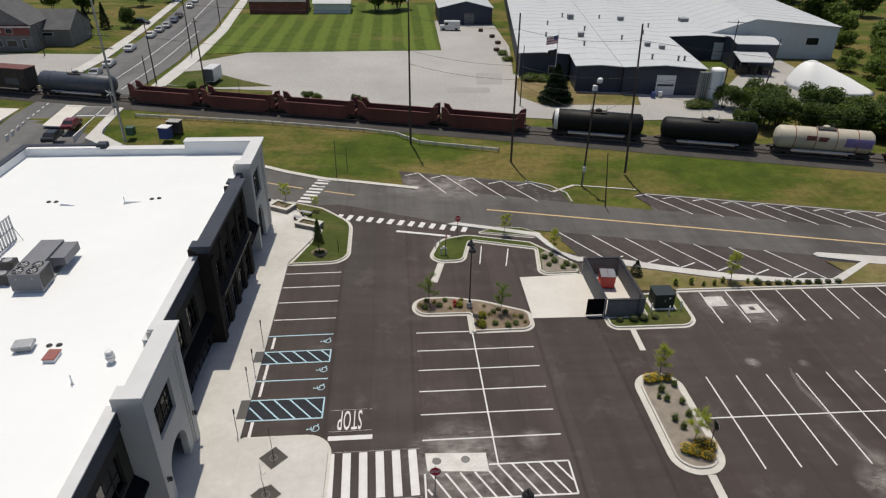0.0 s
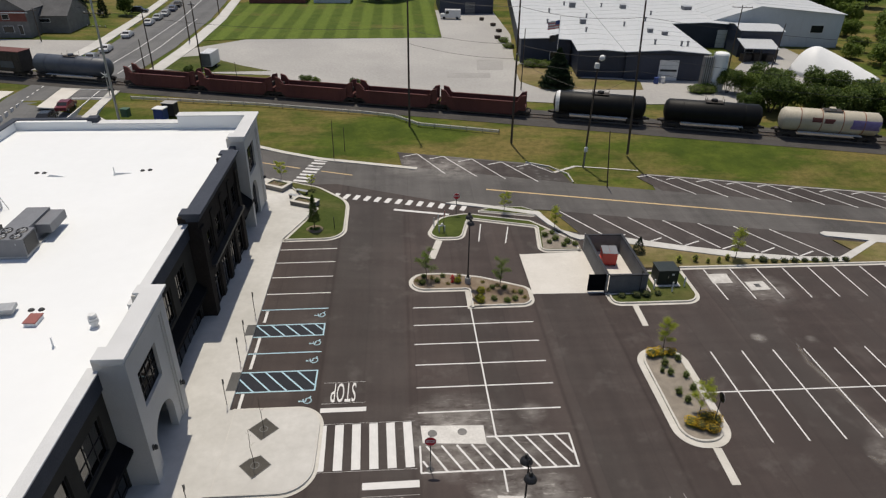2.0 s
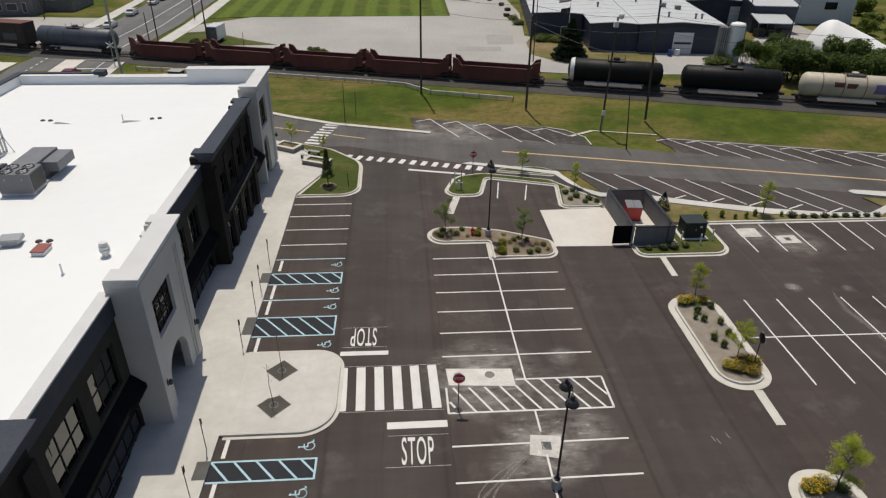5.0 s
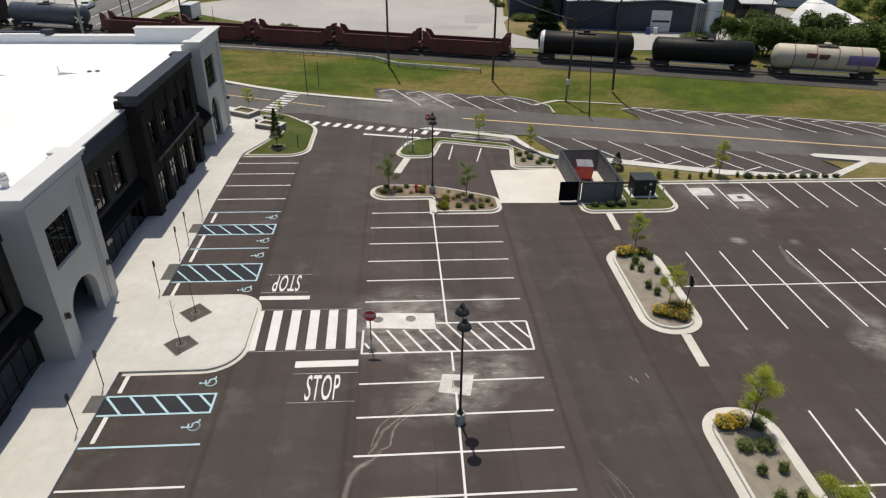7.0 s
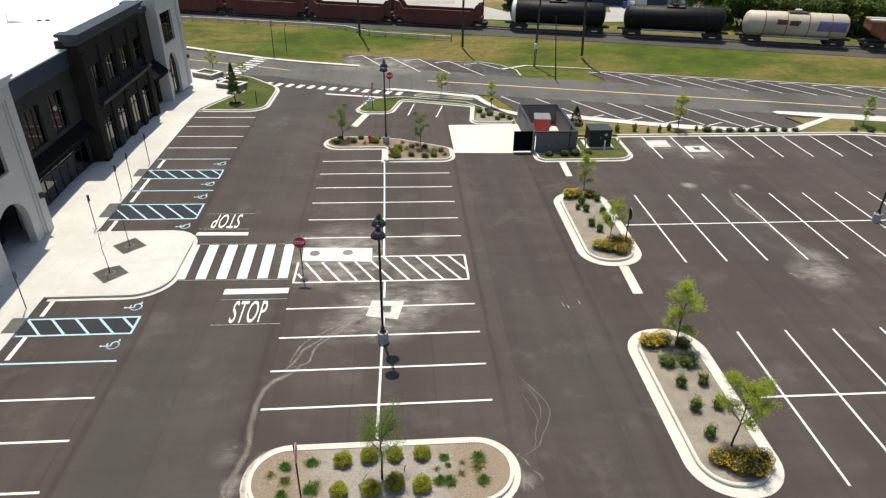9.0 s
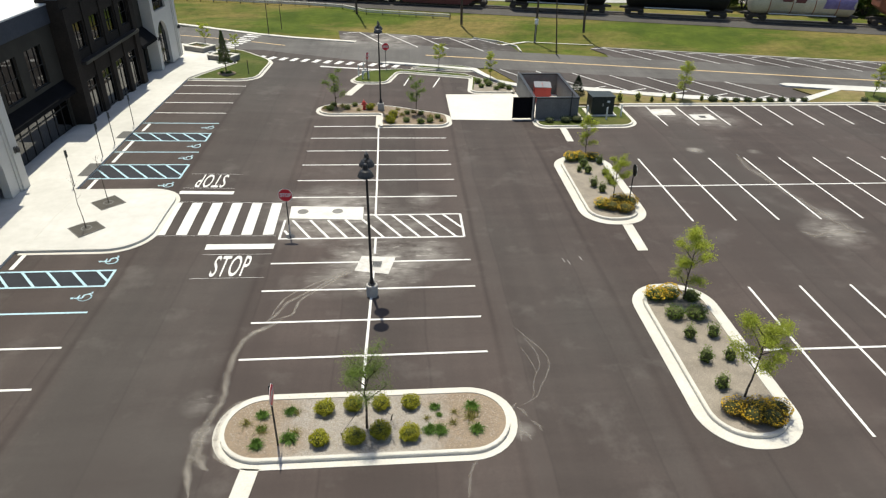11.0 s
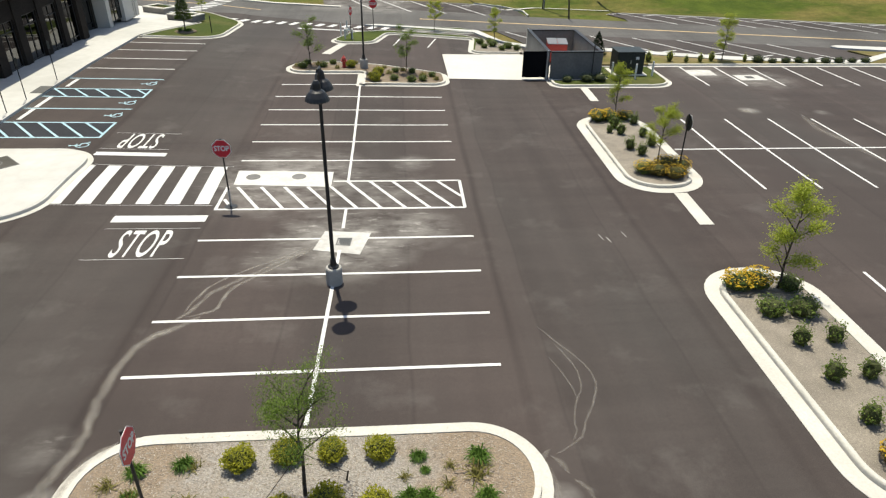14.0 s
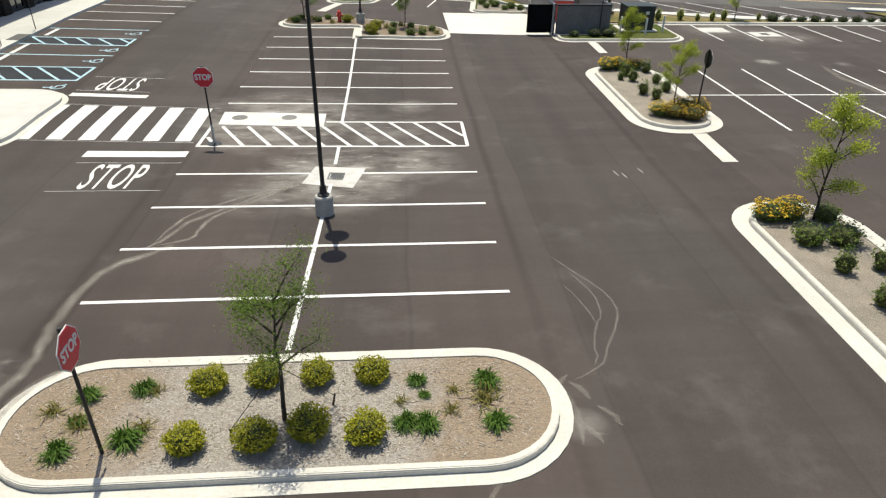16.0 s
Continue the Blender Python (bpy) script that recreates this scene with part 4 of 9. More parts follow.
for x, y in ((-13.95, 46.9), (-13.95, 42.75), (-13.95, 40.4), (-13.95, 35.6), (-14.05, 25.85), (-14.1, 22.4)):
    wheelchair(x, y)

for k in range(9):
    line((-69.3 - 0.13 * k, 101.5 + 2.1 * k), (-69.4 - 0.13 * k, 102.4 + 2.1 * k), 0.2, M_WHITE, "short white dash of a lane line before the level crossing", "crossing lane dashes", 1.06, "lane_dash")
line((-62.3, 111.6), (-57.2, 111.7), 0.4, M_WHITE, "white stop line before the level crossing", "stop lines", 1.06, "stop_line")
line((-59.4, 116.2), (-58.6, 101.0), 0.18, M_WHITE, "white edge line before the level crossing", "lane lines", 1.06, "lane_line")

# crossing in front of the entrance
for k in range(6):
    x = -12.58 + 1.232 * k
    line((x + 0.35, 28.65), (x + 0.21, 32.88), 0.62, M_WHITE, "broad white zebra crossing bar on asphalt", "zebra bars at the entrance", name="zebra_bar")
line((-12.7, 34.45), (-9.25, 34.42), 0.46, M_WHITE, "broad white stop line", "stop lines", name="stop_line")
line((-9.27, 27.22), (-5.5, 27.25), 0.58, M_WHITE, "broad white stop line", "stop lines", name="stop_line")
for a, b in (((-12.73, 37.5), (-9.35, 37.5)), ((-12.73, 35.15), (-9.35, 35.15)), ((-9.25, 26.37), (-5.5, 26.37)), ((-9.3, 23.93), (-5.5, 23.93)), ((-12.6, 33.0), (-5.6, 32.95)), ((-12.6, 28.55), (-5.6, 28.5))):
    line(a, b, 0.018, M_WHITE, "thin white chalk guide line on asphalt", "chalk guide lines", name="guide_line")
# hatched crossing over the centre bay
for a, b in (((-5.4, 28.1), (5.4, 28.1)), ((-0.6, 31.08), (5.4, 31.08)), ((-5.35, 28.1), (-5.35, 30.5)), ((5.38, 28.1), (5.38, 31.08))):
    line(a, b, 0.14, M_WHITE, "white painted border of the hatched crossing", "hatched crossing", name="hatch_line")
for k in range(11):
    x0, y0, x1, y1 = -6.3 + 1.06 * k, 31.05, -6.3 + 1.06 * k + 1.65, 28.15
    top = 31.05 if x0 > -0.7 else 30.45
    x0 = x0 + (31.05 - top) * 1.65 / 2.9
    if x0 < -5.2:
        f = (-5.2 - x0) / (x1 - x0)
        x0, top = -5.2, top + (y1 - top) * f
    if x1 > 5.3:
        f = (5.3 - x0) / (x1 - x0)
        x1, y1 = 5.3, top + (y1 - top) * f
    line((x0, top), (x1, y1), 0.15, M_WHITE, "white diagonal stripe of the hatched crossing", "hatched crossing", 0.0055, "hatch_line")
line((14.74, 78.75), (18.24, 80.8), 0.45, M_KERB, "old pale kerb strip between the slanted bays", "old kerb strips", 0.03, "kerb_strip")
line((18.24, 80.8), (26.6, 78.9), 0.25, M_KERB, "old pale kerb strip between the slanted bays", "old kerb strips", 0.03, "kerb_strip")
# concrete runnels between the islands
for a, b, w in (((15.52, 29.15), (15.42, 25.95), 0.62), ((15.5, 46.75), (15.4, 43.6), 0.55), ((-2.15, 60.3), (-3.2, 56.4), 0.75), ((-3.7, 11.15), (-4.0, 8.4), 0.65)):
    line(a, b, w, M_KERB, "pale concrete drainage runnel set in asphalt", "drainage runnels", 0.012, "runnel")
strip("runnel", [(-0.3, 47.05), (0.3, 47.05), (0.3, 50.0), (-0.3, 50.0)], M_KERB, "pale concrete runnel beside the stepped island", "drainage runnels", 0.018)
for x0, x1, y0, y1 in ((2.9, 2.2, 63.95, 59.9), (5.95, 5.1, 63.1, 59.3)):
    line((x0, y0), (x1, y1), W, M_WHITE, LAB, "entrance lot stall lines")

# street paint
line(street(0, 0), street(78, 0), 0.30, M_YELLOW, "long faded yellow centre line on the street", "street centre lines", 0.011, "centre_line")
line((-16.94, 80.47), (-12.6, 78.76), 0.22, M_YELLOW, "short faded yellow line on the street", "street centre lines", 0.011, "centre_line")
line((-30.0, 85.6), (-20.0, 81.6), 0.22, M_YELLOW, "short faded yellow line on the street", "street centre lines", 0.011, "centre_line")
line((-7.1, 68.1), (-0.6, 66.5), 0.42, M_WHITE, "broad white stop line", "stop lines", 0.011, "stop_line")
for k in range(13):
    f = k / 12
    c = Vector((-14.3 + 15.6 * f, 72.4 - 4.25 * f))
    line(tuple(c - Vector((0.25, 0.62))), tuple(c + Vector((0.25, 0.62))), 0.62, M_WHITE, "white zebra bar across the lot entrance", "zebra bars at the lot entrance", 0.011, "zebra_bar")
for k in range(8):
    f = k / 7
    c = Vector((-19.3 + 1.95 * f, 77.3 + 7.0 * f))
    line(tuple(c - SU * 1.0), tuple(c + SU * 1.0), 0.52, M_WHITE, "white zebra bar across the street", "zebra bars across the street", 0.011, "zebra_bar")
for k in range(13):
    u = 21.0 + 3.854 * k
    line(street(u, 9.05), street(u + 5.6, 4.0), 0.14, M_WHITE, "white slanted parking line by the grass verge", "slanted bays by the verge", 0.011)
    line(street(u - 1.5, 8.15), street(u - 0.03, 9.05), 0.16, M_WHITE, "short white wheel line at the end of a slanted bay", "slanted bays by the verge", 0.011, "wheel_line")
for a, b in (((-3.7, 86.4), (-0.05, 78.6)), ((0.05, 85.3), (4.05, 77.7)), ((4.05, 84.15), (8.0, 76.4)), ((8.15, 82.9), (12.15, 75.4)), ((12.05, 82.0), (14.6, 78.8))):
    line(a, b, 0.14, M_WHITE, "white slanted parking line by the grass verge", "slanted bays by the verge", 0.011)
    line((a[0] - 2.05, a[1] - 0.9), (a[0] - 0.05, a[1] + 0.02), 0.16, M_WHITE, "short white wheel line at the end of a slanted bay", "slanted bays by the verge", 0.011, "wheel_line")
for k in range(7):
    x, y = 12.87 + 3.88 * k, 66.74 - 0.925 * k
    line((x, y), (x + 4.0, y - 6.75), 0.14, M_WHITE, "white slanted parking line by the footpath", "slanted bays by the footpath", 0.011)
    line((x + 4.1, y - 7.05), (x + 6.1, y - 6.1), 0.16, M_WHITE, "short white wheel line at the end of a slanted bay", "slanted bays by the footpath", 0.011, "wheel_line")
for (x0, y0), (x1, y1) in (((-65.0, 121.0), (-63.9, 150.0)), ((-63.9, 150.0), (-64.2, 185.0)), ((-64.2, 185.0), (-69.0, 245.0)), ((-60.5, 128.0), (-59.5, 150.0)), ((-59.5, 150.0), (-60.0, 185.0))):
    line((x0, y0), (x1, y1), 0.18, M_WHITE, "worn white lane line on the northern street", "lane lines", 1.05, "lane_line")


def lettering(text, size, offset, material, name="lettering", spacing=1.0, extrude=0.002):
    """Words in the built-in typeface as a mesh, centred on its origin."""
    cu = bpy.data.curves.new(name, "FONT")
    cu.body, cu.size, cu.offset, cu.extrude, cu.align_x, cu.align_y = text, size, offset, extrude, "CENTER", "CENTER"
    cu.space_character = spacing
    cu.resolution_u = 4
    tmp = new(name, cu)
    bpy.context.view_layer.update()
    me = bpy.data.meshes.new_from_object(tmp.evaluated_get(bpy.context.evaluated_depsgraph_get()))
    bpy.data.objects.remove(tmp)
    me.materials.clear()
    me.materials.append(material)
    return me


WORD = lettering("STOP", 1.0, 0.005, M_WHITE, spacing=1.10)
for x, y, turn in ((-7.43, 25.15, 0), (-11.08, 36.33, 180)):
    ob = new("painted_word", WORD)
    wx = max(v.co.x for v in WORD.vertices) - min(v.co.x for v in WORD.vertices)
    wy = max(v.co.y for v in WORD.vertices) - min(v.co.y for v in WORD.vertices)
    cy = (max(v.co.y for v in WORD.vertices) + min(v.co.y for v in WORD.vertices)) / 2
    ob.matrix_world = pose(x, y, 0.006, 0, 0, turn) @ Matrix.Diagonal((1.92 / wx, 2.15 / wy, 1, 1)) @ Matrix.Translation((0, -cy, 0))
    tagged(ob, "the word STOP in tall white paint on asphalt", "road marking", "painted words")


# ---------------------------------------------------------------- the building
BLD = thing("commercial_building", 0, 0, 0, "long two-storey building with grey stucco towers and white flat roof", "building")


def wall_cells(bm, axis, at, thick, a0, a1, z0, z1, holes):
    """A wall across one axis ('x': it stands at x = at and runs along y), built round its openings."""
    cuts_a = sorted({a0, a1, *[h[0] for h in holes], *[h[1] for h in holes]})
    cuts_z = sorted({z0, z1, *[h[2] for h in holes], *[h[3] for h in holes]})
    for p, q in zip(cuts_a, cuts_a[1:]):
        run = None
        for r, s in zip(cuts_z, cuts_z[1:]):
            m, n = (p + q) / 2, (r + s) / 2
            solid = not any(h[0] < m < h[1] and h[2] < n < h[3] for h in holes)
            if solid:
                if axis == "x":
                    box(bm, at - thick, at, p, q, r, s)
                else:
                    box(bm, p, q, at - thick, at, r, s)
    bmesh.ops.remove_doubles(bm, verts=bm.verts[:], dist=1e-4)


def moulding(bm, pts, rows):
    """A stepped cornice round a polygon: rows of outward reach and height, closed on top and below."""
    rings = [[bm.verts.new((*p, z)) for p in inset(pts, -d)] for d, z in rows]
    n = len(pts)
    for lo, hi in zip(rings, rings[1:]):
        for k in range(n):
            bm.faces.new((lo[k], lo[(k + 1) % n], hi[(k + 1) % n], hi[k]))
    bm.faces.new(rings[-1])
    bm.faces.new(rings[0][::-1])


def window(parent, x, y0, y1, z0, z1, cols, rows, name="window", deep=0.16, bar=0.06, glass=None):
    """A framed window in a wall that faces +x: black frame, bars and a tinted pane."""
    w = part(name, boxed(x - deep - 0.09, x - deep, y0, y1, z0, z0 + bar), M_BLACK, parent)
    bm = bmesh.new()
    box(bm, x - deep - 0.09, x - deep, y0, y1, z1 - bar, z1)
    box(bm, x - deep - 0.09, x - deep, y0, y0 + bar, z0 + bar, z1 - bar)
    box(bm, x - deep - 0.09, x - deep, y1 - bar, y1, z0 + bar, z1 - bar)
    part("frame", bm, M_BLACK, w)
    bm = bmesh.new()
    t = bar * 0.6
    for k in range(1, cols):
        y = y0 + (y1 - y0) * k / cols
        box(bm, x - deep - 0.07, x - deep + 0.01, y - t / 2, y + t / 2, z0 + bar, z1 - bar)
    for k in range(1, rows):
        z = z0 + (z1 - z0) * k / rows
        box(bm, x - deep - 0.072, x - deep + 0.008, y0 + bar, y1 - bar, z - t / 2, z + t / 2)
    if bm.verts:
        part("glazing_bar", bm, M_BLACK, w)
    else:
        bm.free()
    p = part("pane", boxed(x - deep - 0.05, x - deep - 0.038, y0 + bar, y1 - bar, z0 + bar, z1 - bar), glass or M_GLASS, w)
    p.visible_shadow = False
    return w


def storefront(parent, x, y0, y1, z0, z1, bays):
    w = window(parent, x, y0, y1, z0, z1, bays, 1, "storefront", deep=0.1, bar=0.09)
    part("bottom_rail", boxed(x - 0.18, x - 0.085, y0, y1, z0 + 0.42, z0 + 0.5), M_BLACK, w)
    part("transom", boxed(x - 0.18, x - 0.086, y0, y1, z1 - 0.75, z1 - 0.68), M_BLACK, w)
    return w


def awning(parent, y0, y1, x_wall, x_front, z_top, z_front):
    """A sloping fabric awning with closed ends and a valance."""
    bm = bmesh.new()
    a = [bm.verts.new(p) for p in ((x_wall, y0, z_top), (x_front, y0, z_front), (x_front, y0, z_front - 0.3), (x_wall, y0, z_front - 0.3))]
    b = [bm.verts.new(p) for p in ((x_wall, y1, z_top), (x_front, y1, z_front), (x_front, y1, z_front - 0.3), (x_wall, y1, z_front - 0.3))]
    for k in range(3):
        bm.faces.new((a[k], a[k + 1], b[k + 1], b[k]))
    bm.faces.new(a[::-1])
    bm.faces.new(b)
    part("awning", bm, M_AWNING, parent, "sloping black fabric awning")


def sconce(parent, x, y, z):
    bm = bmesh.new()
    box(bm, x, x + 0.05, y - 0.09, y + 0.09, z - 0.2, z + 0.2)
    lathe(bm, [(0.05, -0.16), (0.12, -0.1), (0.13, 0.12), (0.07, 0.2), (0.02, 0.28)], 8, (x + 0.2, y, z))
    part("wall_lantern", bm, M_BLACK, parent, "black wall lantern")


ROOF_Z = 9.4
XE = -23.95   # dark east wall
XT = -22.37   # face of the entrance tower
XN = -23.0    # face of the north tower
XP = -22.95   # face of the brick pavilions

# dark east walls either side of the entrance tower
for y0, y1, wins in ((16.9, 28.0, ((19.05, 22.5), (23.6, 26.8))), (34.6, 46.2, ((35.0, 37.0), (38.1, 40.5), (41.7, 44.1)))):
    bm = bmesh.new()
    holes = [(a, b, 4.65, 7.45) for a, b in wins] + [(y0 + 0.35, y1 - 0.35, 0.2, 3.2)]
    wall_cells(bm, "x", XE, 0.35, y0, y1, 0.0, 8.5, holes)
    part("wall", bm, M_DARKWALL, BLD, "dark olive stucco wall")
    for a, b in wins:
        window(BLD, XE, a, b, 4.65, 7.45, 3, 2)
    storefront(BLD, XE, y0 + 0.35, y1 - 0.35, 0.2, 3.2, 9)
    awning(BLD, y0 + 0.15, y1 - 0.15, XE, -23.2, 4.35, 3.65)
    bm = bmesh.new()
    box(bm, XE - 0.35, XE + 0.14, y0, y1, 8.5, 9.76)
    part("cornice_band", bevel(bm, 0.02), M_SLATE, BLD, "slate-blue metal cornice band")
    bm = bmesh.new()
    box(bm, XE - 0.55, XE + 0.18, y0 - 0.1, y1 + 0.1, 9.76, 9.86)
    part("coping", bm, M_STUCCO_TRIM, BLD)


def tower(XT, y0, y1, win, arch_c, arch_w, spring, crown, top, glazed):
    """A projecting stucco tower with a square barred window over an arch."""
    h = top - 0.4
    bm = bmesh.new()
    ya, yb = arch_c - arch_w / 2, arch_c + arch_w / 2
    wall_cells(bm, "x", XT, 0.5, y0, y1, 0.0, h, [(win[0], win[1], win[2], win[3]), (ya, yb, 0.0, crown)])
    # the arch: rounded head in the square opening
    n = 12
    for side in (-1, 1):
        for k in range(n):
            a0, a1 = math.pi / 2 * k / n, math.pi / 2 * (k + 1) / n
            p = [(arch_c + side * arch_w / 2 * math.cos(a), spring + (crown - spring) * math.sin(a)) for a in (a0, a1)]
            q = [(p[0][0], crown), (p[1][0], crown)]
            quad = [p[0], p[1], q[1], q[0]]
            f = [bm.verts.new((XT, *c)) for c in quad]
            g = [bm.verts.new((XT - 0.5, *c)) for c in quad]
            bm.faces.new(f if side < 0 else f[::-1])
            bm.faces.new(g)
            bm.faces.new((f[0], f[1], g[1], g[0]))
    box(bm, XT - 1.67, XT - 0.5, y0, y0 + 0.4, 0, h)
    box(bm, XT - 1.67, XT - 0.5, y1 - 0.4, y1, 0, h)
    bmesh.ops.remove_doubles(bm, verts=bm.verts[:], dist=1e-4)
    part("tower_wall", bm, M_STUCCO, BLD, "pale grey stucco tower")
    part("tower_roof", boxed(XT - 2.1, XT - 0.51, y0 + 0.41, y1 - 0.41, ROOF_Z - 0.2, ROOF_Z + 0.004), M_ROOF, BLD)
    # cornice: a long front with a short return at either end
    xb, xi = XT - 1.04, XT - 0.6
    u = [(xb, y0), (XT, y0), (XT, y1), (xb, y1), (xb, y1 - 0.25), (xi, y1 - 0.25), (xi, y0 + 0.4), (xb, y0 + 0.4)]
    bm = bmesh.new()
    moulding(bm, u, [(0.004, h - 0.3), (0.12, h - 0.28), (0.14, h - 0.02), (0.26, h), (0.28, h + 0.18), (0.38, h + 0.22), (0.40, h + 0.37), (0.38, h + 0.4)])
    part("tower_cornice", bm, M_STUCCO_TRIM, BLD, "pale stepped stucco cornice")
    # raised margins that frame the face
    bm = bmesh.new()
    for a, b in ((y0, y0 + 0.75), (y1 - 0.75, y1)):
        box(bm, XT, XT + 0.17, a, b, 0.15, h - 0.28)
    box(bm, XT, XT + 0.165, y0 + 0.75, y1 - 0.75, h - 0.95, h - 0.28)
    part("pilaster", bevel(bm, 0.015), M_STUCCO, BLD)
    # a second, thinner step inside the margins
    for a, b in ((y0 + 0.76, y0 + 0.98), (y1 - 0.98, y1 - 0.76)):
        part("inner_margin", boxed(XT, XT + 0.08, a, b, 0.15, h - 0.96, 0.01), M_STUCCO, BLD)
    window(BLD, XT, win[0], win[1], win[2], win[3], 4, 4, deep=0.22, bar=0.05, glass=M_DARKGLASS)
    if glazed:
        w = window(BLD, XT, ya + 0.02, yb - 0.02, 0.3, crown, 4, 4, "arched_window", deep=0.3)
    else:
        bm = bmesh.new()
        box(bm, XT - 2.3, XT - 2.2, ya - 0.3, yb + 0.3, 0.15, crown + 0.2)
        part("entrance_backing", bm, M_BLACK, BLD, "dark recessed entrance doors")
        bm = bmesh.new()
        for side in (-1, 1):
            box(bm, XT - 2.2, XT - 2.12, arch_c + side * 0.9 - 0.82, arch_c + side * 0.9 + 0.82, 0.16, 2.5)
        part("entrance_door", bm, M_CARGLASS, BLD)
    for k in (y0 + 0.45, y1 - 0.45):
        sconce(BLD, XT + 0.17, k, 3.25)


tower(XT, 27.78, 34.75, (29.18, 32.35, 5.72, 8.38), 31.1, 3.5, 2.45, 4.0, 11.0, False)
tower(XN, 64.43, 71.9, (65.2, 69.3, 5.75, 8.85), 67.1, 3.1, 2.9, 4.7, 11.05, True)


def pavilion(y0, y1, bays):
    """The dark brick block with a heavy cornice, a ledge over the shopfronts and two rows of openings."""
    bm = bmesh.new()
    lower = [(a, b, 0.25, 3.75) for a, b in bays]
    upper = [(a + 0.1, b - 0.1, 6.1, 8.1) for a, b in bays]
    wall_cells(bm, "x", XP, 0.4, y0, y1, 0.0, 10.4, lower + upper)
    box(bm, XP - 1.6, XP - 0.4, y0, y0 + 0.4, 0, 10.4)
    box(bm, XP - 1.6, XP - 0.4, y1 - 0.4, y1, 0, 10.4)
    part("wall", bm, M_BRICKWALL, BLD, "dark brown brick front")
    bm = bmesh.new()
    for a in (y0, y1 - 1.0):
        box(bm, XP, XP + 0.2, a, a + 1.0, 0.1, 9.4)
    for a, b in zip(bays, bays[1:]):
        box(bm, XP, XP + 0.1, a[1] + 0.1, b[0] - 0.1, 0.1, 9.4)
    part("pier", bm, M_BRICKWALL, BLD)
    xb, xi = XP - 0.75, XP - 0.35
    u = [(xb, y0), (XP, y0), (XP, y1), (xb, y1), (xb, y1 - 0.15), (xi, y1 - 0.15), (xi, y0 + 0.15), (xb, y0 + 0.15)]
    bm = bmesh.new()
    moulding(bm, u, [(0.004, 10.05), (0.12, 10.1), (0.15, 10.4), (0.31, 10.46), (0.34, 10.74), (0.48, 10.8), (0.5, 10.97), (0.48, 11.0)])
    part("cornice", bm, M_SLATE, BLD, "heavy slate-coloured cornice")
    bm = bmesh.new()
    box(bm, XP, XP + 0.55, y0 + 0.9, y1 - 0.6, 5.15, 5.4)
    part("ledge", bevel(bm, 0.02), M_BLACK, BLD, "projecting metal ledge over the shopfronts")
    for a, b in bays:
        storefront(BLD, XP, a, b, 0.25, 3.75, 2)
        window(BLD, XP, a + 0.1, b - 0.1, 6.1, 8.1, 2, 2)


pavilion(46.15, 59.83, ((47.3, 49.4), (50.5, 52.6), (53.6, 55.7), (56.7, 58.8)))
pavilion(3.0, 16.85, ((4.2, 6.3), (7.4, 9.5), (10.6, 12.7), (13.8, 15.9)))
# recess between pavilion and north tower
bm = bmesh.new()
wall_cells(bm, "x", XE, 0.35, 59.83, 64.43, 0.0, 9.4, [(60.4, 64.0, 0.25, 3.3)])
part("wall", bm, M_DARKWALL, BLD)
storefront(BLD, XE, 60.4, 64.0, 0.25, 3.3, 3)
awning(BLD, 60.0, 64.2, XE, -22.7, 4.7, 3.6)
bm = bmesh.new()
box(bm, XE - 0.4, XE + 0.2, 59.83, 64.43, 9.4, 9.85)
part("coping", bm, M_SLATE, BLD)

# closed north, west and south walls, roof and parapets
XW, YN, YS = -50.1, 72.3, 3.0
bm = bmesh.new()
box(bm, XW, XW + 0.35, YS, YN, 0, 9.9)
box(bm, XW + 0.35, XN, YN - 0.4, YN, 0, 9.75)
box(bm, XW + 0.35, XE - 0.35, YS, YS + 0.35, 0, 9.75)
part("wall", bm, M_STUCCO, BLD, "plain stucco outer walls")
bm = bmesh.new()
box(bm, XW + 0.35, XE - 0.35, YS + 0.35, YN - 0.4, ROOF_Z - 0.3, ROOF_Z)
part("roof", bm, M_ROOF, BLD, "white membrane flat roof")
bm = bmesh.new()
for x0, x1, y0, y1, z in ((-50.1, -49.6, 3.0, 60.0, 10.1), (-50.1, -49.6, 60.0, 72.4, 10.5), (-49.6, -41.2, 71.35, 72.4, 10.5), (-41.2, -31.6, 71.35, 72.4, 10.2), (-31.6, -23.4, 71.35, 72.4, 11.05)):
    box(bm, x0, x1, y0, y1, ROOF_Z - 0.2, z - 0.12)
part("parapet", bm, M_ROOF, BLD, "white parapet upstand")
bm = bmesh.new()
for x0, x1, y0, y1, z in ((-50.25, -49.5, 3.0, 60.0, 10.1), (-50.25, -49.5, 60.0, 72.5, 10.5), (-49.5, -41.1, 71.9, 72.55, 10.5)):
    box(bm, x0, x1, y0, y1, z - 0.12, z)
part("coping", bm, M_SLATE, BLD, "slate-grey metal coping")
bm = bmesh.new()
for x0, x1, y0, y1, z in ((-41.1, -31.6, 71.25, 72.5, 10.2), (-31.7, -22.66, 71.3, 72.65, 11.03)):
    box(bm, x0, x1, y0, y1, z - 0.12, z)
box(bm, -24.6, XN + 0.02, 71.9, 72.4, 9.0, 10.9)
part("coping", bm, M_STUCCO_TRIM, BLD)
bm = bmesh.new()
box(bm, -41.7, -40.6, 71.5, 72.6, 9.95, 10.75)
part("corner_block", bevel(bm, 0.06), M_SLATE, BLD)
bm = bmesh.new()
for ya, yb in ((YS, 27.8), (34.7, 64.4)):
    box(bm, XE - 0.62, XE - 0.36, ya, yb, ROOF_Z - 0.1, 9.74)
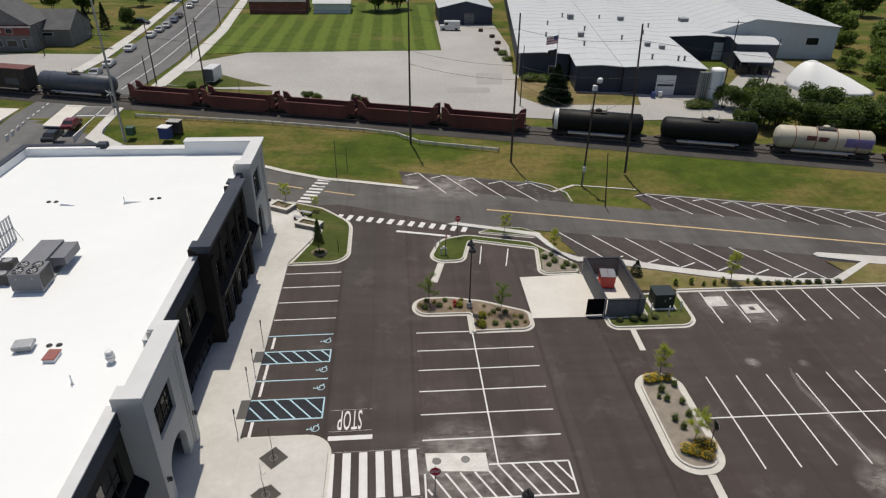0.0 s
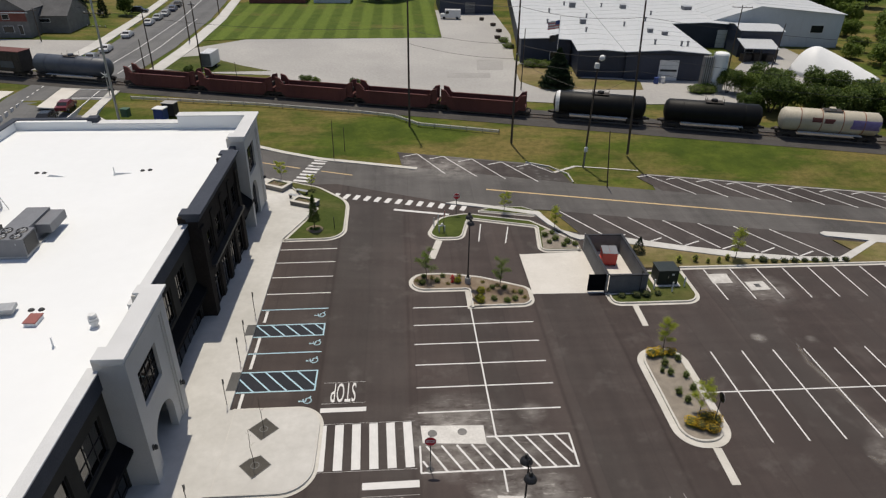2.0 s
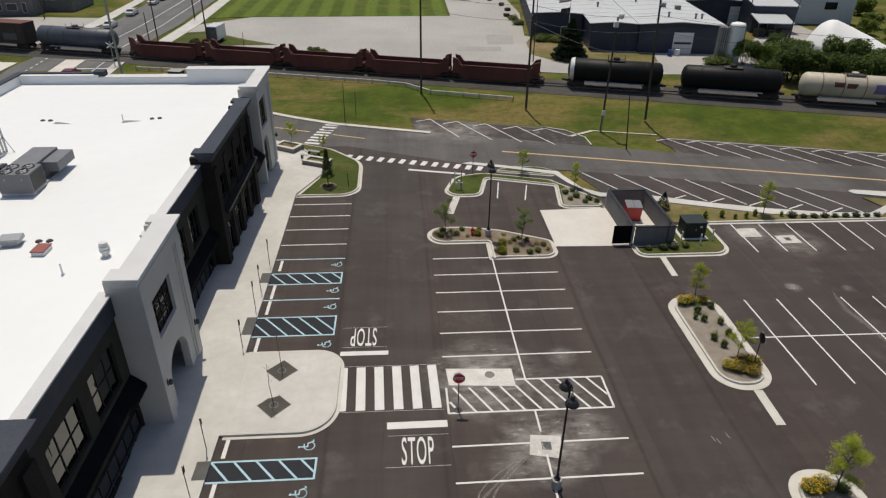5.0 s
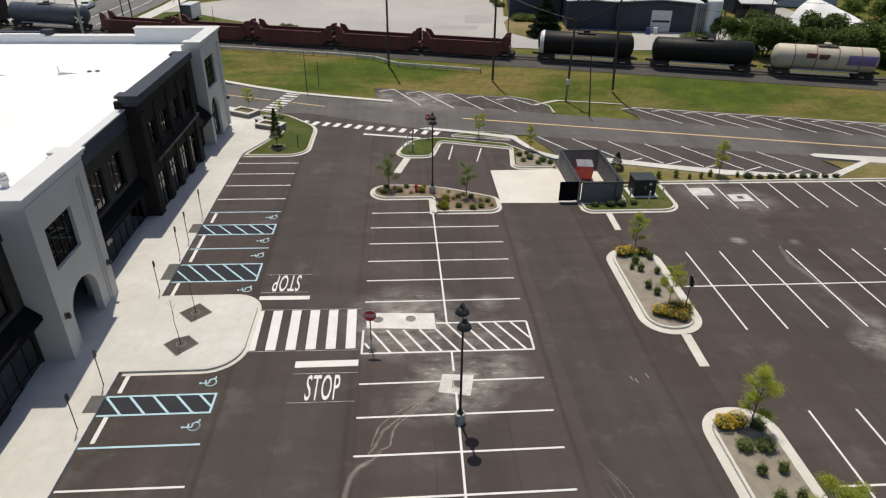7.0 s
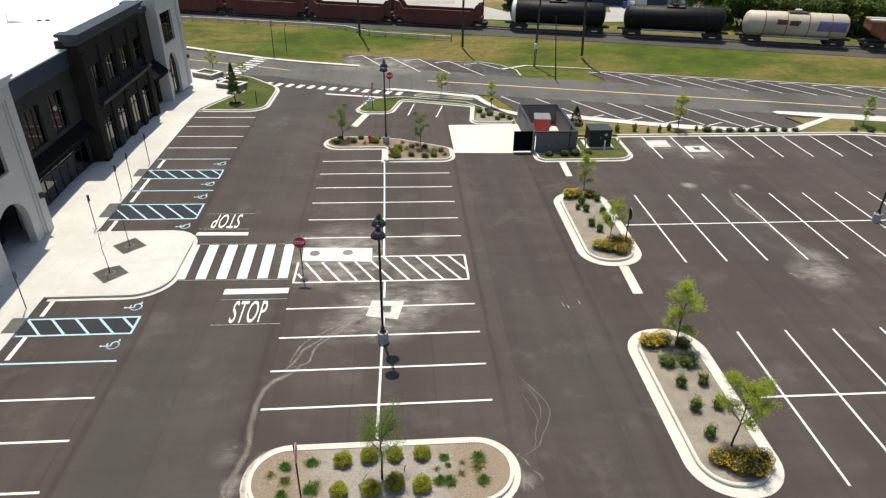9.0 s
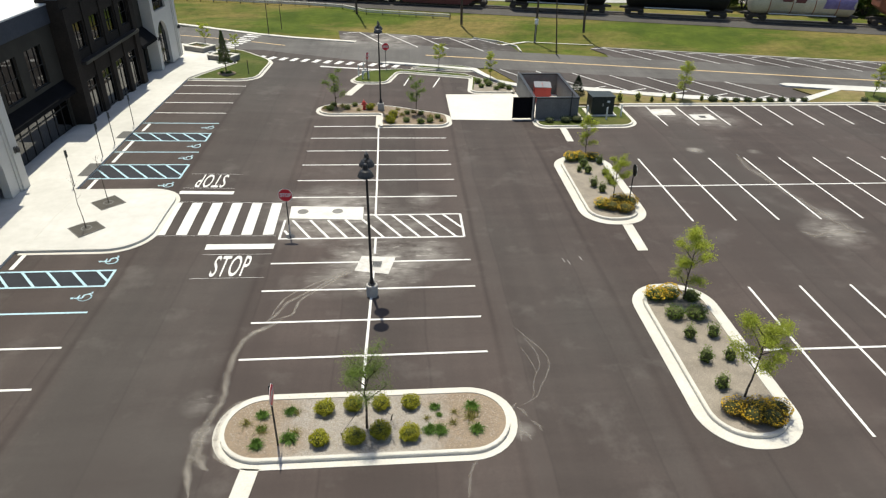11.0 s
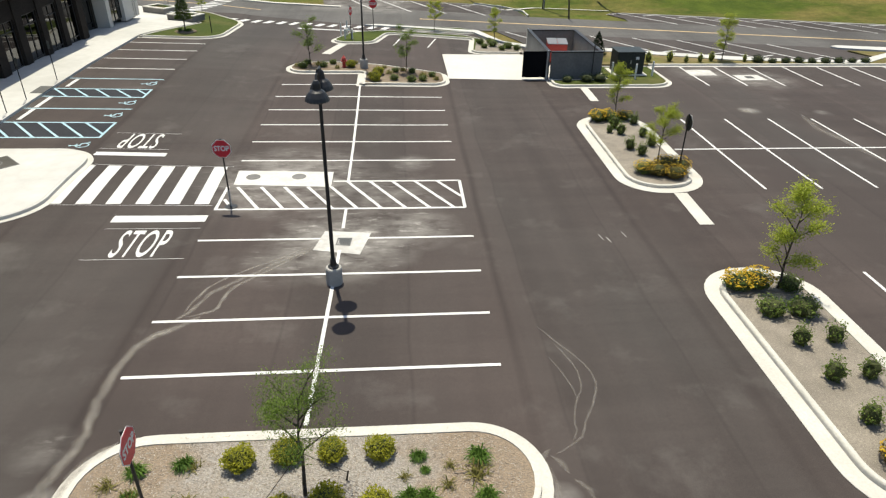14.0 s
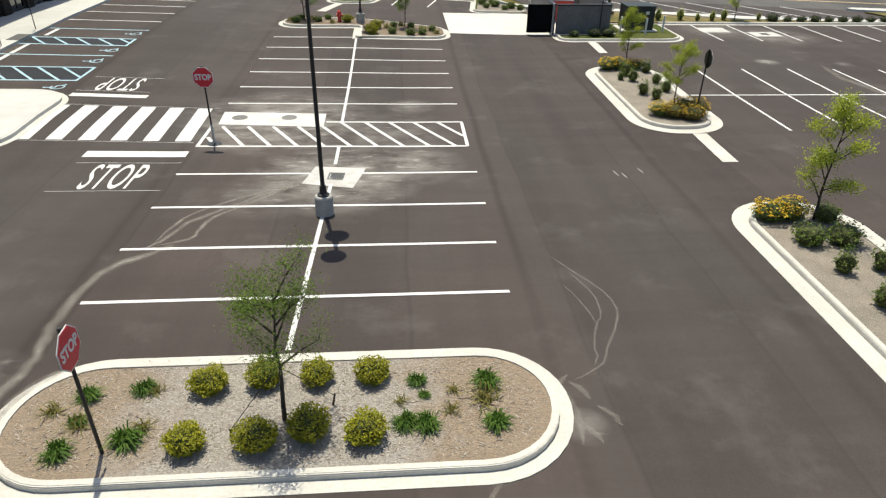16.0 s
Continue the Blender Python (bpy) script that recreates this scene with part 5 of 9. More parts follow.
part("parapet_back", bm, M_ROOF, BLD)
# added floors and a partition, darkened so that the rooms look dim
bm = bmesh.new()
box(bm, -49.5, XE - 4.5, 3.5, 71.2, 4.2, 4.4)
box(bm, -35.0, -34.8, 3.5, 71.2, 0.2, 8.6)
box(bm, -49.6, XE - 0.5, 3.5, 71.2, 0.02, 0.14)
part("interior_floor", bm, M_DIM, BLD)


# ---------------------------------------------------------------- on the roof
def air_handler():
    r = thing("rooftop_air_handler", -35.45, 41.7, ROOF_Z, "large grey rooftop air handler with four round fans on top", "air handler")
    r.matrix_world = r.matrix_world @ Matrix.Diagonal((0.58, 0.665, 0.735, 1.0))
    part("base_rail", boxed(-1.9, 1.9, 0.05, 8.2, 0.0, 0.3), M_STEEL, r)
    part("condenser_cabinet", boxed(-1.95, 1.95, 0.0, 3.0, 0.3, 2.25, 0.04), M_UNIT, r)
    part("long_cabinet", boxed(-1.95, 1.15, 3.02, 8.4, 0.3, 2.2, 0.04), M_UNIT, r)
    part("intake_hood", boxed(1.17, 3.1, 4.3, 8.3, 0.95, 1.95, 0.04), M_UNIT, r)
    part("side_coil", boxed(1.951, 1.99, 0.3, 2.8, 0.45, 2.1), M_BLACK, r)
    for x in (-1.0, 0.85):
        for y in (0.8, 2.2):
            bm = bmesh.new()
            lathe(bm, [(0.66, 2.24), (0.7, 2.32), (0.6, 2.36), (0.58, 2.3), (0.0001, 2.3)], 20, (x, y, 0))
            f = part("fan_shroud", bm, M_BLACK, r, smooth=False)
            bm = bmesh.new()
            for k in range(5):
                a = k * math.tau / 5
                c, s = math.cos(a), math.sin(a)
                q = [(0.1, -0.04), (0.52, -0.12), (0.55, 0.1), (0.1, 0.06)]
                bm.faces.new([bm.verts.new((x + c * p - s * w, y + s * p + c * w, 2.315 + 0.1 * w)) for p, w in q])
            lathe(bm, [(0.12, 2.3), (0.12, 2.36), (0.0001, 2.37)], 10, (x, y, 0))
            part("fan_rotor", bm, M_STEEL, f)
    for x in (-1.0, 1.0):
        part("lifting_lug", boxed(x - 0.06, x + 0.06, -0.03, 0.0, 1.6, 1.8), M_STEEL, r)


air_handler()


def condenser(x, y):
    r = thing("condenser", x, y, ROOF_Z, "small dark rooftop condenser with a round fan", "condenser", "small condensers")
    r.matrix_world = r.matrix_world @ Matrix.Scale(0.75, 4)
    part("cabinet", boxed(-0.75, 0.75, -0.6, 0.6, 0.15, 1.2, 0.03), M_BLACK, r)
    part("foot", boxed(-0.7, 0.7, -0.5, 0.5, 0.0, 0.15), M_STEEL, r)
    bm = bmesh.new()
    lathe(bm, [(0.45, 1.19), (0.48, 1.26), (0.4, 1.27), (0.4, 1.22), (0.0001, 1.22)], 16)
    part("fan_shroud", bm, M_STEEL, r)


condenser(-38.0, 43.3)
condenser(-38.6, 45.4)


def screen_panel():
    r = thing("screen_panel", -40.75, 48.9, ROOF_Z, "leaning slatted metal screen panel on the white roof", "screen", turn=86)
    for z in (0.1, 1.2, 2.3):
        part("rail", boxed(-1.7, 1.7, -0.04, 0.04, z, z + 0.08), M_STEEL, r)
    for k in range(9):
        part("slat", boxed(-1.65 + 0.4 * k, -1.4 + 0.4 * k, 0.04, 0.06, 0.1, 2.38), M_STEEL, r)
    for x in (-1.6, 1.6):
        bm = bmesh.new()
        tube(bm, (x, -0.6, 0.02), (x, -0.02, 1.4), 0.03, 0.03, 6)
        part("brace", bm, M_STEEL, r)


screen_panel()


def exhaust_hood():
    r = thing("exhaust_hood", -32.3, 34.55, ROOF_Z, "galvanised louvred exhaust hood on the white roof", "exhaust hood", turn=8)
    r.matrix_world = r.matrix_world @ Matrix.Scale(0.62, 4)
    part("curb", boxed(-0.7, 0.7, -0.55, 0.55, 0.0, 0.35), M_STEEL, r)
    part("hood", boxed(-1.05, 1.05, -0.8, 0.8, 0.35, 0.85, 0.16, 3), M_STEEL, r)
    for k in range(4):
        part("louvre", boxed(-0.98 + 0.02 * k, 0.98 - 0.02 * k, -0.83, -0.8, 0.42 + 0.1 * k, 0.46 + 0.1 * k), M_STEEL, r)


exhaust_hood()
hatch = thing("roof_hatch", -30.02, 33.45, ROOF_Z, "low red-lidded roof hatch", "roof hatch", turn=-2)
hatch.matrix_world = hatch.matrix_world @ Matrix.Diagonal((0.6, 0.82, 1.0, 1.0))
part("curb", boxed(-0.62, 0.62, -0.62, 0.62, 0.0, 0.25), M_ROOF, hatch)
part("lid", boxed(-0.68, 0.68, -0.68, 0.68, 0.25, 0.33, 0.02), plain("faded_red_lid", (0.30, 0.09, 0.075), 0.6), hatch, "faded red lid")
for x, y, lab in ((-30.84, 34.82, "roof_drain"), (-30.2, 34.85, "roof_drain"), (-41.62, 58.8, "roof_drain"), (-40.91, 58.77, "roof_drain"), (-31.71, 59.06, "roof_drain"), (-31.03, 59.2, "roof_drain")):
    bm = bmesh.new()
    lathe(bm, [(0.22, 0.0), (0.2, 0.05), (0.12, 0.11), (0.0001, 0.13)], 14)
    ob = part("roof_drain", bm, M_BLACK)
    ob.matrix_world = pose(x, y, ROOF_Z)
    tagged(ob, "black domed drain strainer in the white roof", "roof drain", "roof drains")
bm = bmesh.new()
lathe(bm, [(0.3, 0), (0.3, 0.3), (0.42, 0.34), (0.42, 0.5), (0.32, 0.54), (0.42, 0.58), (0.42, 0.74), (0.3, 0.8), (0.38, 0.84), (0.3, 1.0), (0.0001, 1.05)], 16)
ob = part("roof_vent", bm, M_SIGN_WHITE)
ob.matrix_world = pose(-25.97, 32.8, ROOF_Z) @ Matrix.Diagonal((0.72, 0.72, 0.95, 1.0))
tagged(ob, "round white stacked-ring roof vent", "roof vent")
for x, y in ((-27.63, 30.75), (-34.0, 58.1)):
    bm = bmesh.new()
    tube(bm, (0, 0, 0), (0, 0, 0.75), 0.05, 0.05, 10)
    lathe(bm, [(0.14, 0.0), (0.06, 0.12), (0.05, 0.13)], 10)
    ob = part("vent_pipe", bm, M_ROOF)
    ob.matrix_world = pose(x, y, ROOF_Z)
    tagged(ob, "thin white vent pipe standing on the roof", "vent pipe", "vent pipes")


for x, y, turn in ((-39.4, 57.95, -6), (-33.35, 58.35, 14)):
    bm = bmesh.new()
    v = [bm.verts.new(p) for p in ((-0.85, -0.16, 0), (0.85, -0.16, 0), (0.85, 0.5, 0), (-0.85, 0.5, 0), (-0.5, -0.12, 0.2), (0.7, -0.12, 0.05))]
    for f in ((3, 2, 1, 0), (0, 1, 5, 4), (1, 2, 5), (2, 3, 4, 5), (3, 0, 4)):
        bm.faces.new([v[i] for i in f])
    ob = part("roof_cricket", bm, M_ROOF)
    ob.matrix_world = pose(x, y, ROOF_Z, 0, 0, turn)
    tagged(ob, "low white wedge of roofing beside the drains", "roof cricket", "roof crickets")


# ---------------------------------------------------------------- lamps, signs, posts
def parking_lamp(x, y, z=0.0, turn=0.0):
    """A black twin-head lot lamp on a round concrete foot; its arms reach along y."""
    r = thing("parking_lamp", x, y, z, "black twin-head parking lot lamp on a round concrete base", "lamp post", "parking lot lamps", turn)
    bm = bmesh.new()
    lathe(bm, [(0.29, -0.05), (0.29, 0.60), (0.265, 0.65), (0.0001, 0.66)], 22)
    part("foot", bm, M_YARD, r, "round concrete foot")
    bm = bmesh.new()
    lathe(bm, [(0.19, 0.66), (0.19, 0.70), (0.12, 0.74), (0.1, 0.98), (0.0001, 1.0)], 14)
    part("base_cover", bm, M_BLACK, r)
    bm = bmesh.new()
    lathe(bm, [(0.07, 0.7), (0.062, 4.0), (0.052, 7.35), (0.07, 7.4), (0.05, 7.52), (0.0001, 7.56)], 12)
    part("pole", bm, M_BLACK, r)
    for s in (-1, 1):
        bm = bmesh.new()
        pts = [Vector((0, 0, 7.15)), Vector((0, s * 0.25, 7.42)), Vector((0, s * 0.5, 7.45)), Vector((0, s * 0.62, 7.3))]
        for a, b in zip(pts, pts[1:]):
            tube(bm, a, b, 0.035, 0.035, 8)
        arm = part("arm", bm, M_BLACK, r)
        bm = bmesh.new()
        lathe(bm, [(0.34, 6.72), (0.37, 6.75), (0.33, 6.86), (0.24, 7.0), (0.13, 7.08), (0.11, 7.25), (0.07, 7.33), (0.0001, 7.35)], 18, (0, s * 0.62, 0))
        head = part("shade", bm, M_BLACK, arm, "bell-shaped black shade")
        bm = bmesh.new()
        lathe(bm, [(0.24, 6.70), (0.24, 6.719), (0.0001, 6.7195)], 16, (0, s * 0.62, 0))
        part("lens", bm, M_SIGN_WHITE, arm)


parking_lamp(0.22, 22.06)
parking_lamp(0.09, 51.4, 0.1)
parking_lamp(36.1, 34.6)

STOP_WORD = lettering("STOP", 0.30, 0.012, M_SIGN_WHITE, spacing=1.0, extrude=0.001)
for v in STOP_WORD.vertices:
    v.co.x *= 0.86


def stop_sign(x, y, turn, z=0.0, base=False, height=2.55):
    """A red octagon on a black post; its face looks along local -y."""
    r = thing("stop_sign", x, y, z, "red octagonal stop sign on a black post", "stop sign", "stop signs", turn)
    bm = bmesh.new()
    tube(bm, (0, 0, -0.05), (0, 0, height + 0.42), 0.035, 0.035, 10)
    part("post", bm, M_BLACK, r)
    c = height
    for nm, rad, th, mat in (("rim", 0.41, 0.012, M_SIGN_WHITE), ("plate", 0.385, 0.018, M_SIGN_RED)):
        bm = bmesh.new()
        ring = [(rad * math.cos(radians(22.5 + 45 * k)), rad * math.sin(radians(22.5 + 45 * k))) for k in range(8)]
        f = [bm.verts.new((p[0], -0.04 - th, c + p[1])) for p in ring]
        g = [bm.verts.new((p[0], -0.04, c + p[1])) for p in ring]
        bm.faces.new(f)
        bm.faces.new(g[::-1])
        for k in range(8):
            bm.faces.new((f[k], g[k], g[(k + 1) % 8], f[(k + 1) % 8]))
        bmesh.ops.recalc_face_normals(bm, faces=bm.faces[:])
        part(nm, bm, mat, r)
    bm = bmesh.new()
    ring = [(0.41 * math.cos(radians(22.5 + 45 * k)), 0.41 * math.sin(radians(22.5 + 45 * k))) for k in range(8)]
    bm.faces.new([bm.verts.new((p[0], -0.038, c + p[1])) for p in ring][::-1])
    part("back", bm, M_BLACK, r, "black sign back")
    ob = new("lettering", STOP_WORD)
    ob.parent = r
    ob.matrix_basis = pose(0, -0.061, c, 90, 0, 0)
    if base:
        bm = bmesh.new()
        lathe(bm, [(0.27, 0.0), (0.27, 0.025), (0.05, 0.045), (0.0001, 0.05)], 16)
        part("foot", bm, M_BLACK, r, "round black foot plate")
        bm = bmesh.new()
        lathe(bm, [(0.052, 0.045), (0.05, 0.8), (0.0001, 0.81)], 12)
        part("sleeve", bm, M_STEEL, r, "galvanised sleeve")
    return r


stop_sign(-4.74, 28.35, -2, 0.0, True, height=2.68)
stop_sign(-2.86, 12.12, 92, 0.12, height=2.42)
stop_sign(16.25, 31.4, 90, 0.12, height=2.5)
stop_sign(-1.54, 61.9, 72, 0.12, height=2.35)
stop_sign(0.25, 66.3, 5, 0.1, height=2.4)


def accessible_sign(x, y):
    """A thin black post with a small plate, seen edge-on from the drive."""
    r = thing("accessible_sign", x, y, 0.15, "thin black post with a small accessible parking plate", "parking sign", "accessible signs")
    bm = bmesh.new()
    tube(bm, (0, 0, -0.05), (0, 0, 2.45), 0.028, 0.028, 8)
    part("post", bm, M_BLACK, r)
    part("plate", boxed(0.03, 0.045, -0.15, 0.15, 1.95, 2.4, 0.004, 1), M_BLACK, r)
    part("panel", boxed(0.046, 0.05, -0.14, 0.14, 1.96, 2.39), M_GREENBOX, r, "dark painted panel")


for x, y in ((-19.75, 46.9), (-19.75, 42.7), (-19.75, 40.3), (-19.7, 35.3), (-19.85, 25.75), (-19.85, 22.3)):
    accessible_sign(x, y)


# ---------------------------------------------------------------- plants
def leaf_quads(bm, centre, count, spread, size, slim, rng, droop=0.0, mat=0):
    """Loose single leaves round a point."""
    for _ in range(count):
        c = centre + Vector((rng.gauss(0, spread), rng.gauss(0, spread), rng.gauss(0, spread * 0.7)))
        q = Euler((rng.uniform(-0.9, 0.9), rng.uniform(-0.9, 0.9), rng.uniform(0, 6.28))).to_matrix()
        s = size * rng.uniform(0.6, 1.3)
        pts = [q @ Vector(p) for p in ((-s, 0, 0), (0, -s * slim, 0.1 * s), (s, 0, -droop * s), (0, s * slim, 0.1 * s))]
        bm.faces.new([bm.verts.new(c + p) for p in pts]).material_index = mat


def tree_meshes(seed, height, width, leaves, size, slim, first=0.32, lean=0.0, limbs=9):
    """Trunk with limbs, and a crown of loose leaves, for a young street tree."""
    rng = random.Random(seed)
    wood, crown = bmesh.new(), bmesh.new()
    p = Vector((0, 0, -0.1))
    path = [p.copy()]
    for k in range(7):
        p = p + Vector((rng.uniform(-0.05, 0.05) + lean * 0.04, rng.uniform(-0.05, 0.05), height * 0.94 / 7))
        path.append(p.copy())
    for k, (a, b) in enumerate(zip(path, path[1:])):
        tube(wood, a, b, 0.054 * (1 - k / 8.5), 0.054 * (1 - (k + 1) / 8.5), 8)
    tips = []
    for k in range(limbs):
        f = first + (0.92 - first) * k / (limbs - 1)
        i = min(6, int(f * 7))
        a = path[i].lerp(path[i + 1], f * 7 - i)
        ang = k * 2.4 + rng.uniform(-0.4, 0.4)
        reach = width / 2 * (1.05 - 0.75 * max(0, f - 0.45)) * rng.uniform(0.75, 1.15)
        up = height * rng.uniform(0.12, 0.24)
        mid = a + Vector((math.cos(ang) * reach * 0.5, math.sin(ang) * reach * 0.5, up * 0.6))
        end = a + Vector((math.cos(ang) * reach, math.sin(ang) * reach, up))
        tube(wood, a, mid, 0.025, 0.016, 6)
        tube(wood, mid, end, 0.016, 0.006, 5)
        for j in range(6):
            g = rng.uniform(0.35, 1.0)
            b = a.lerp(mid, g * 2) if g < 0.5 else mid.lerp(end, g * 2 - 1)
            tip = b + Vector((rng.uniform(-0.3, 0.3), rng.uniform(-0.3, 0.3), rng.uniform(-0.05, 0.3)))
            tube(wood, b, tip, 0.006, 0.003, 4, cap=False)
            tips.append(tip)
            tips.append(b.lerp(tip, 0.5))
        tips.append(end)
    tips += [path[-1] + Vector((rng.uniform(-0.12, 0.12), rng.uniform(-0.12, 0.12), rng.uniform(-0.4, 0.15))) for _ in range(6)]
    for tip in tips:
        if rng.random() < 0.88:
            leaf_quads(crown, tip, int(leaves * rng.uniform(0.4, 1.5) / len(tips)), 0.15, size, slim, rng, 0.3)
    return wood, crown


def tree_kind(seed, height, width, leaves, leaf, label, size=0.055, slim=0.42, first=0.32, limbs=9):
    r = thing("young_tree", 0, 0, -60, label, "tree", "young locust trees")
    wood, crown = tree_meshes(seed, height, width, leaves, size, slim, first, limbs=limbs)
    part("trunk", wood, M_BARK, r, smooth=True)
    part("crown", crown, leaf, r)
    return r


def place(ob, spots):
    """Moves the first of a kind to its place and copies it to the rest: rows of x, y, z, turn, size."""
    x, y, z, turn, s = spots[0]
    ob.matrix_basis = pose(x, y, z, 0, 0, turn) @ Matrix.Scale(s, 4)
    base = ob.scale.copy()
    ob.scale = (1, 1, 1)
    for sx, sy, sz, st, ss in spots[1:]:
        copy_thing(ob, pose(sx, sy, sz, 0, 0, st) @ Matrix.Scale(ss, 4))
    ob.scale = base


place(tree_kind(5, 3.25, 1.6, 8600, M_LEAF, "young feathery locust tree with thin green foliage in a kerbed bed", 0.029, 0.34, 0.44), [(0.35, 12.8, 0.12, 20, 1.0)])
place(tree_kind(11, 4.0, 1.75, 8500, M_LEAF_FRESH, "young locust tree with fresh yellow-green leaves in a kerbed bed", 0.042, 0.45, 0.22),
      [(15.75, 20.85, 0.12, 170, 0.95), (15.75, 40.3, 0.12, 200, 0.74), (28.9, 54.6, 0.12, 90, 0.85), (48.5, 55.2, 0.12, 300, 0.75), (11.2, 62.3, 0.14, 150, 0.66)])
place(tree_kind(23, 4.2, 2.45, 10000, M_LEAF_FRESH, "young spreading locust tree with bright green leaves in a kerbed bed", 0.042, 0.45, 0.36, 11),
      [(15.52, 13.8, 0.12, 0, 0.9), (15.55, 32.3, 0.12, 120, 0.68), (6.0, 66.4, 0.12, 60, 0.62), (-21.8, 77.0, 0.15, 10, 0.62), (-17.6, 74.3, 0.15, 40, 0.45)])
place(tree_kind(31, 3.7, 2.0, 4000, M_LEAF, "slender young tree with sparse leaves in a gravel island", 0.055, 0.42), [(-3.9, 52.2, 0.12, 0, 0.84), (3.15, 50.6, 0.12, 130, 0.8)])
# guy ropes and pegs of the staked tree
stake = thing("tree_stake", 0.35, 12.8, 0.12, "short wooden peg with a guy rope to a young tree", "tree stake", "tree stakes")
bm = bmesh.new()
tube(bm, (-0.85, -0.45, -0.1), (-0.92, -0.48, 0.28), 0.025, 0.02, 6)
part("peg", bm, M_BARK, stake)
bm = bmesh.new()
tube(bm, (-0.9, -0.47, 0.25), (0.0, 0.0, 1.35), 0.008, 0.008, 5)
part("rope", bm, M_BARK, stake)
s2 = copy_thing(stake, pose(0.35, 12.8, 0.12, 0, 0, 175))

# bare saplings in the tree pits and on the walk
for x, y, hgt, sd in ((-16.5, 32.65, 3.2, 3), (-16.55, 29.3, 3.4, 8)):
    r = thing("bare_sapling", x, y, 0.15, "bare thin sapling standing in a square tree pit", "sapling", "bare saplings")
    rng = random.Random(sd)
    bm = bmesh.new()
    p = Vector((0, 0, -0.1))
    for k in range(6):
        q = p + Vector((rng.uniform(-0.05, 0.05), rng.uniform(-0.05, 0.05), hgt / 6))
        tube(bm, p, q, 0.028 - 0.003 * k, 0.025 - 0.003 * k, 6)
        p = q
    for k in range(6):
        z = hgt * (0.55 + 0.07 * k)
        a = k * 2.4
        tube(bm, (0, 0, z), (0.25 * math.cos(a), 0.25 * math.sin(a), z + 0.3), 0.009, 0.004, 5)
    part("trunk", bm, M_BARK, r)


def shrub_kind(seed, radius, tall, leaves, size, leaf, label, name="shrub", group="shrubs", slim=0.5, lumpy=0.25, flowers=None):
    """A rounded shrub: loose leaves over an uneven solid core, coloured dark for the shade inside."""
    rng = random.Random(seed)
    r = thing(name, 0, 0, -60, label, "shrub", group)
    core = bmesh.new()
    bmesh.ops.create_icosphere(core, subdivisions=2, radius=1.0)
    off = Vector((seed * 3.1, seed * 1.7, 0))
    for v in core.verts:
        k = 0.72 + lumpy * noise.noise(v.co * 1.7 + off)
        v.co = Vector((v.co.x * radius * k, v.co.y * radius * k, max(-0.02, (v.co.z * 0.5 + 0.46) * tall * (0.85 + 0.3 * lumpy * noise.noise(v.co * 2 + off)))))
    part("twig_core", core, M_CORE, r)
    bm = bmesh.new()
    for _ in range(leaves):
        d = Vector((rng.gauss(0, 1), rng.gauss(0, 1), rng.gauss(0.25, 0.9))).normalized()
        k = (0.85 + lumpy * noise.noise(d * 1.7 + off) + rng.uniform(-0.12, 0.16))
        c = Vector((d.x * radius * k, d.y * radius * k, max(0.02, (d.z * 0.5 + 0.48) * tall * k)))
        leaf_quads(bm, c, 1, 0.02, size, slim, rng, 0.3)
    part("foliage", bm, leaf, r)
    if flowers:
        bm = bmesh.new()
        for _ in range(flowers):
            d = Vector((rng.gauss(0, 1), rng.gauss(0, 1), abs(rng.gauss(0.5, 0.7)))).normalized()
            k = 0.98 + lumpy * noise.noise(d * 1.7 + off)
            c = Vector((d.x * radius * k, d.y * radius * k, (d.z * 0.5 + 0.52) * tall * k))
            n = 6
            s = rng.uniform(0.026, 0.046)
            t = Euler((rng.uniform(-0.5, 0.5), rng.uniform(-0.5, 0.5), rng.uniform(0, 6))).to_matrix()
            bm.faces.new([bm.verts.new(c + t @ Vector((s * math.cos(j * math.tau / n), s * math.sin(j * math.tau / n), 0))) for j in range(n)])
        tagged(part("blossom", bm, M_FLOWER, r), "yellow daisy-like blossom", kind="stuff")
    return r


def clump_kind(seed, radius, blades, leaf, label, name="grass_clump"):
    """Arching strap leaves from one root."""
    rng = random.Random(seed)
    r = thing(name, 0, 0, -60, label, "plant", "strap-leaved clumps")
    bm = bmesh.new()
    for _ in range(blades):
        a, reach, up = rng.uniform(0, 6.28), radius * rng.uniform(0.3, 1.5), rng.uniform(0.06, 0.28)
        d, s = Vector((math.cos(a), math.sin(a), 0)), Vector((-math.sin(a), math.cos(a), 0)) * 0.014
        o = Vector((rng.gauss(0, radius * 0.25), rng.gauss(0, radius * 0.25), 0))
        p = [o, o + d * reach * 0.45 + Vector((0, 0, up)), o + d * reach + Vector((0, 0, up * 0.45))]
        v = [bm.verts.new(c + e) for c in p[:2] for e in (s, -s)] + [bm.verts.new(p[2])]
        bm.faces.new((v[0], v[1], v[3], v[2]))
        bm.faces.new((v[2], v[3], v[4]))
    tagged(part("leaf_tuft", bm, leaf, r), kind="stuff")
    return r


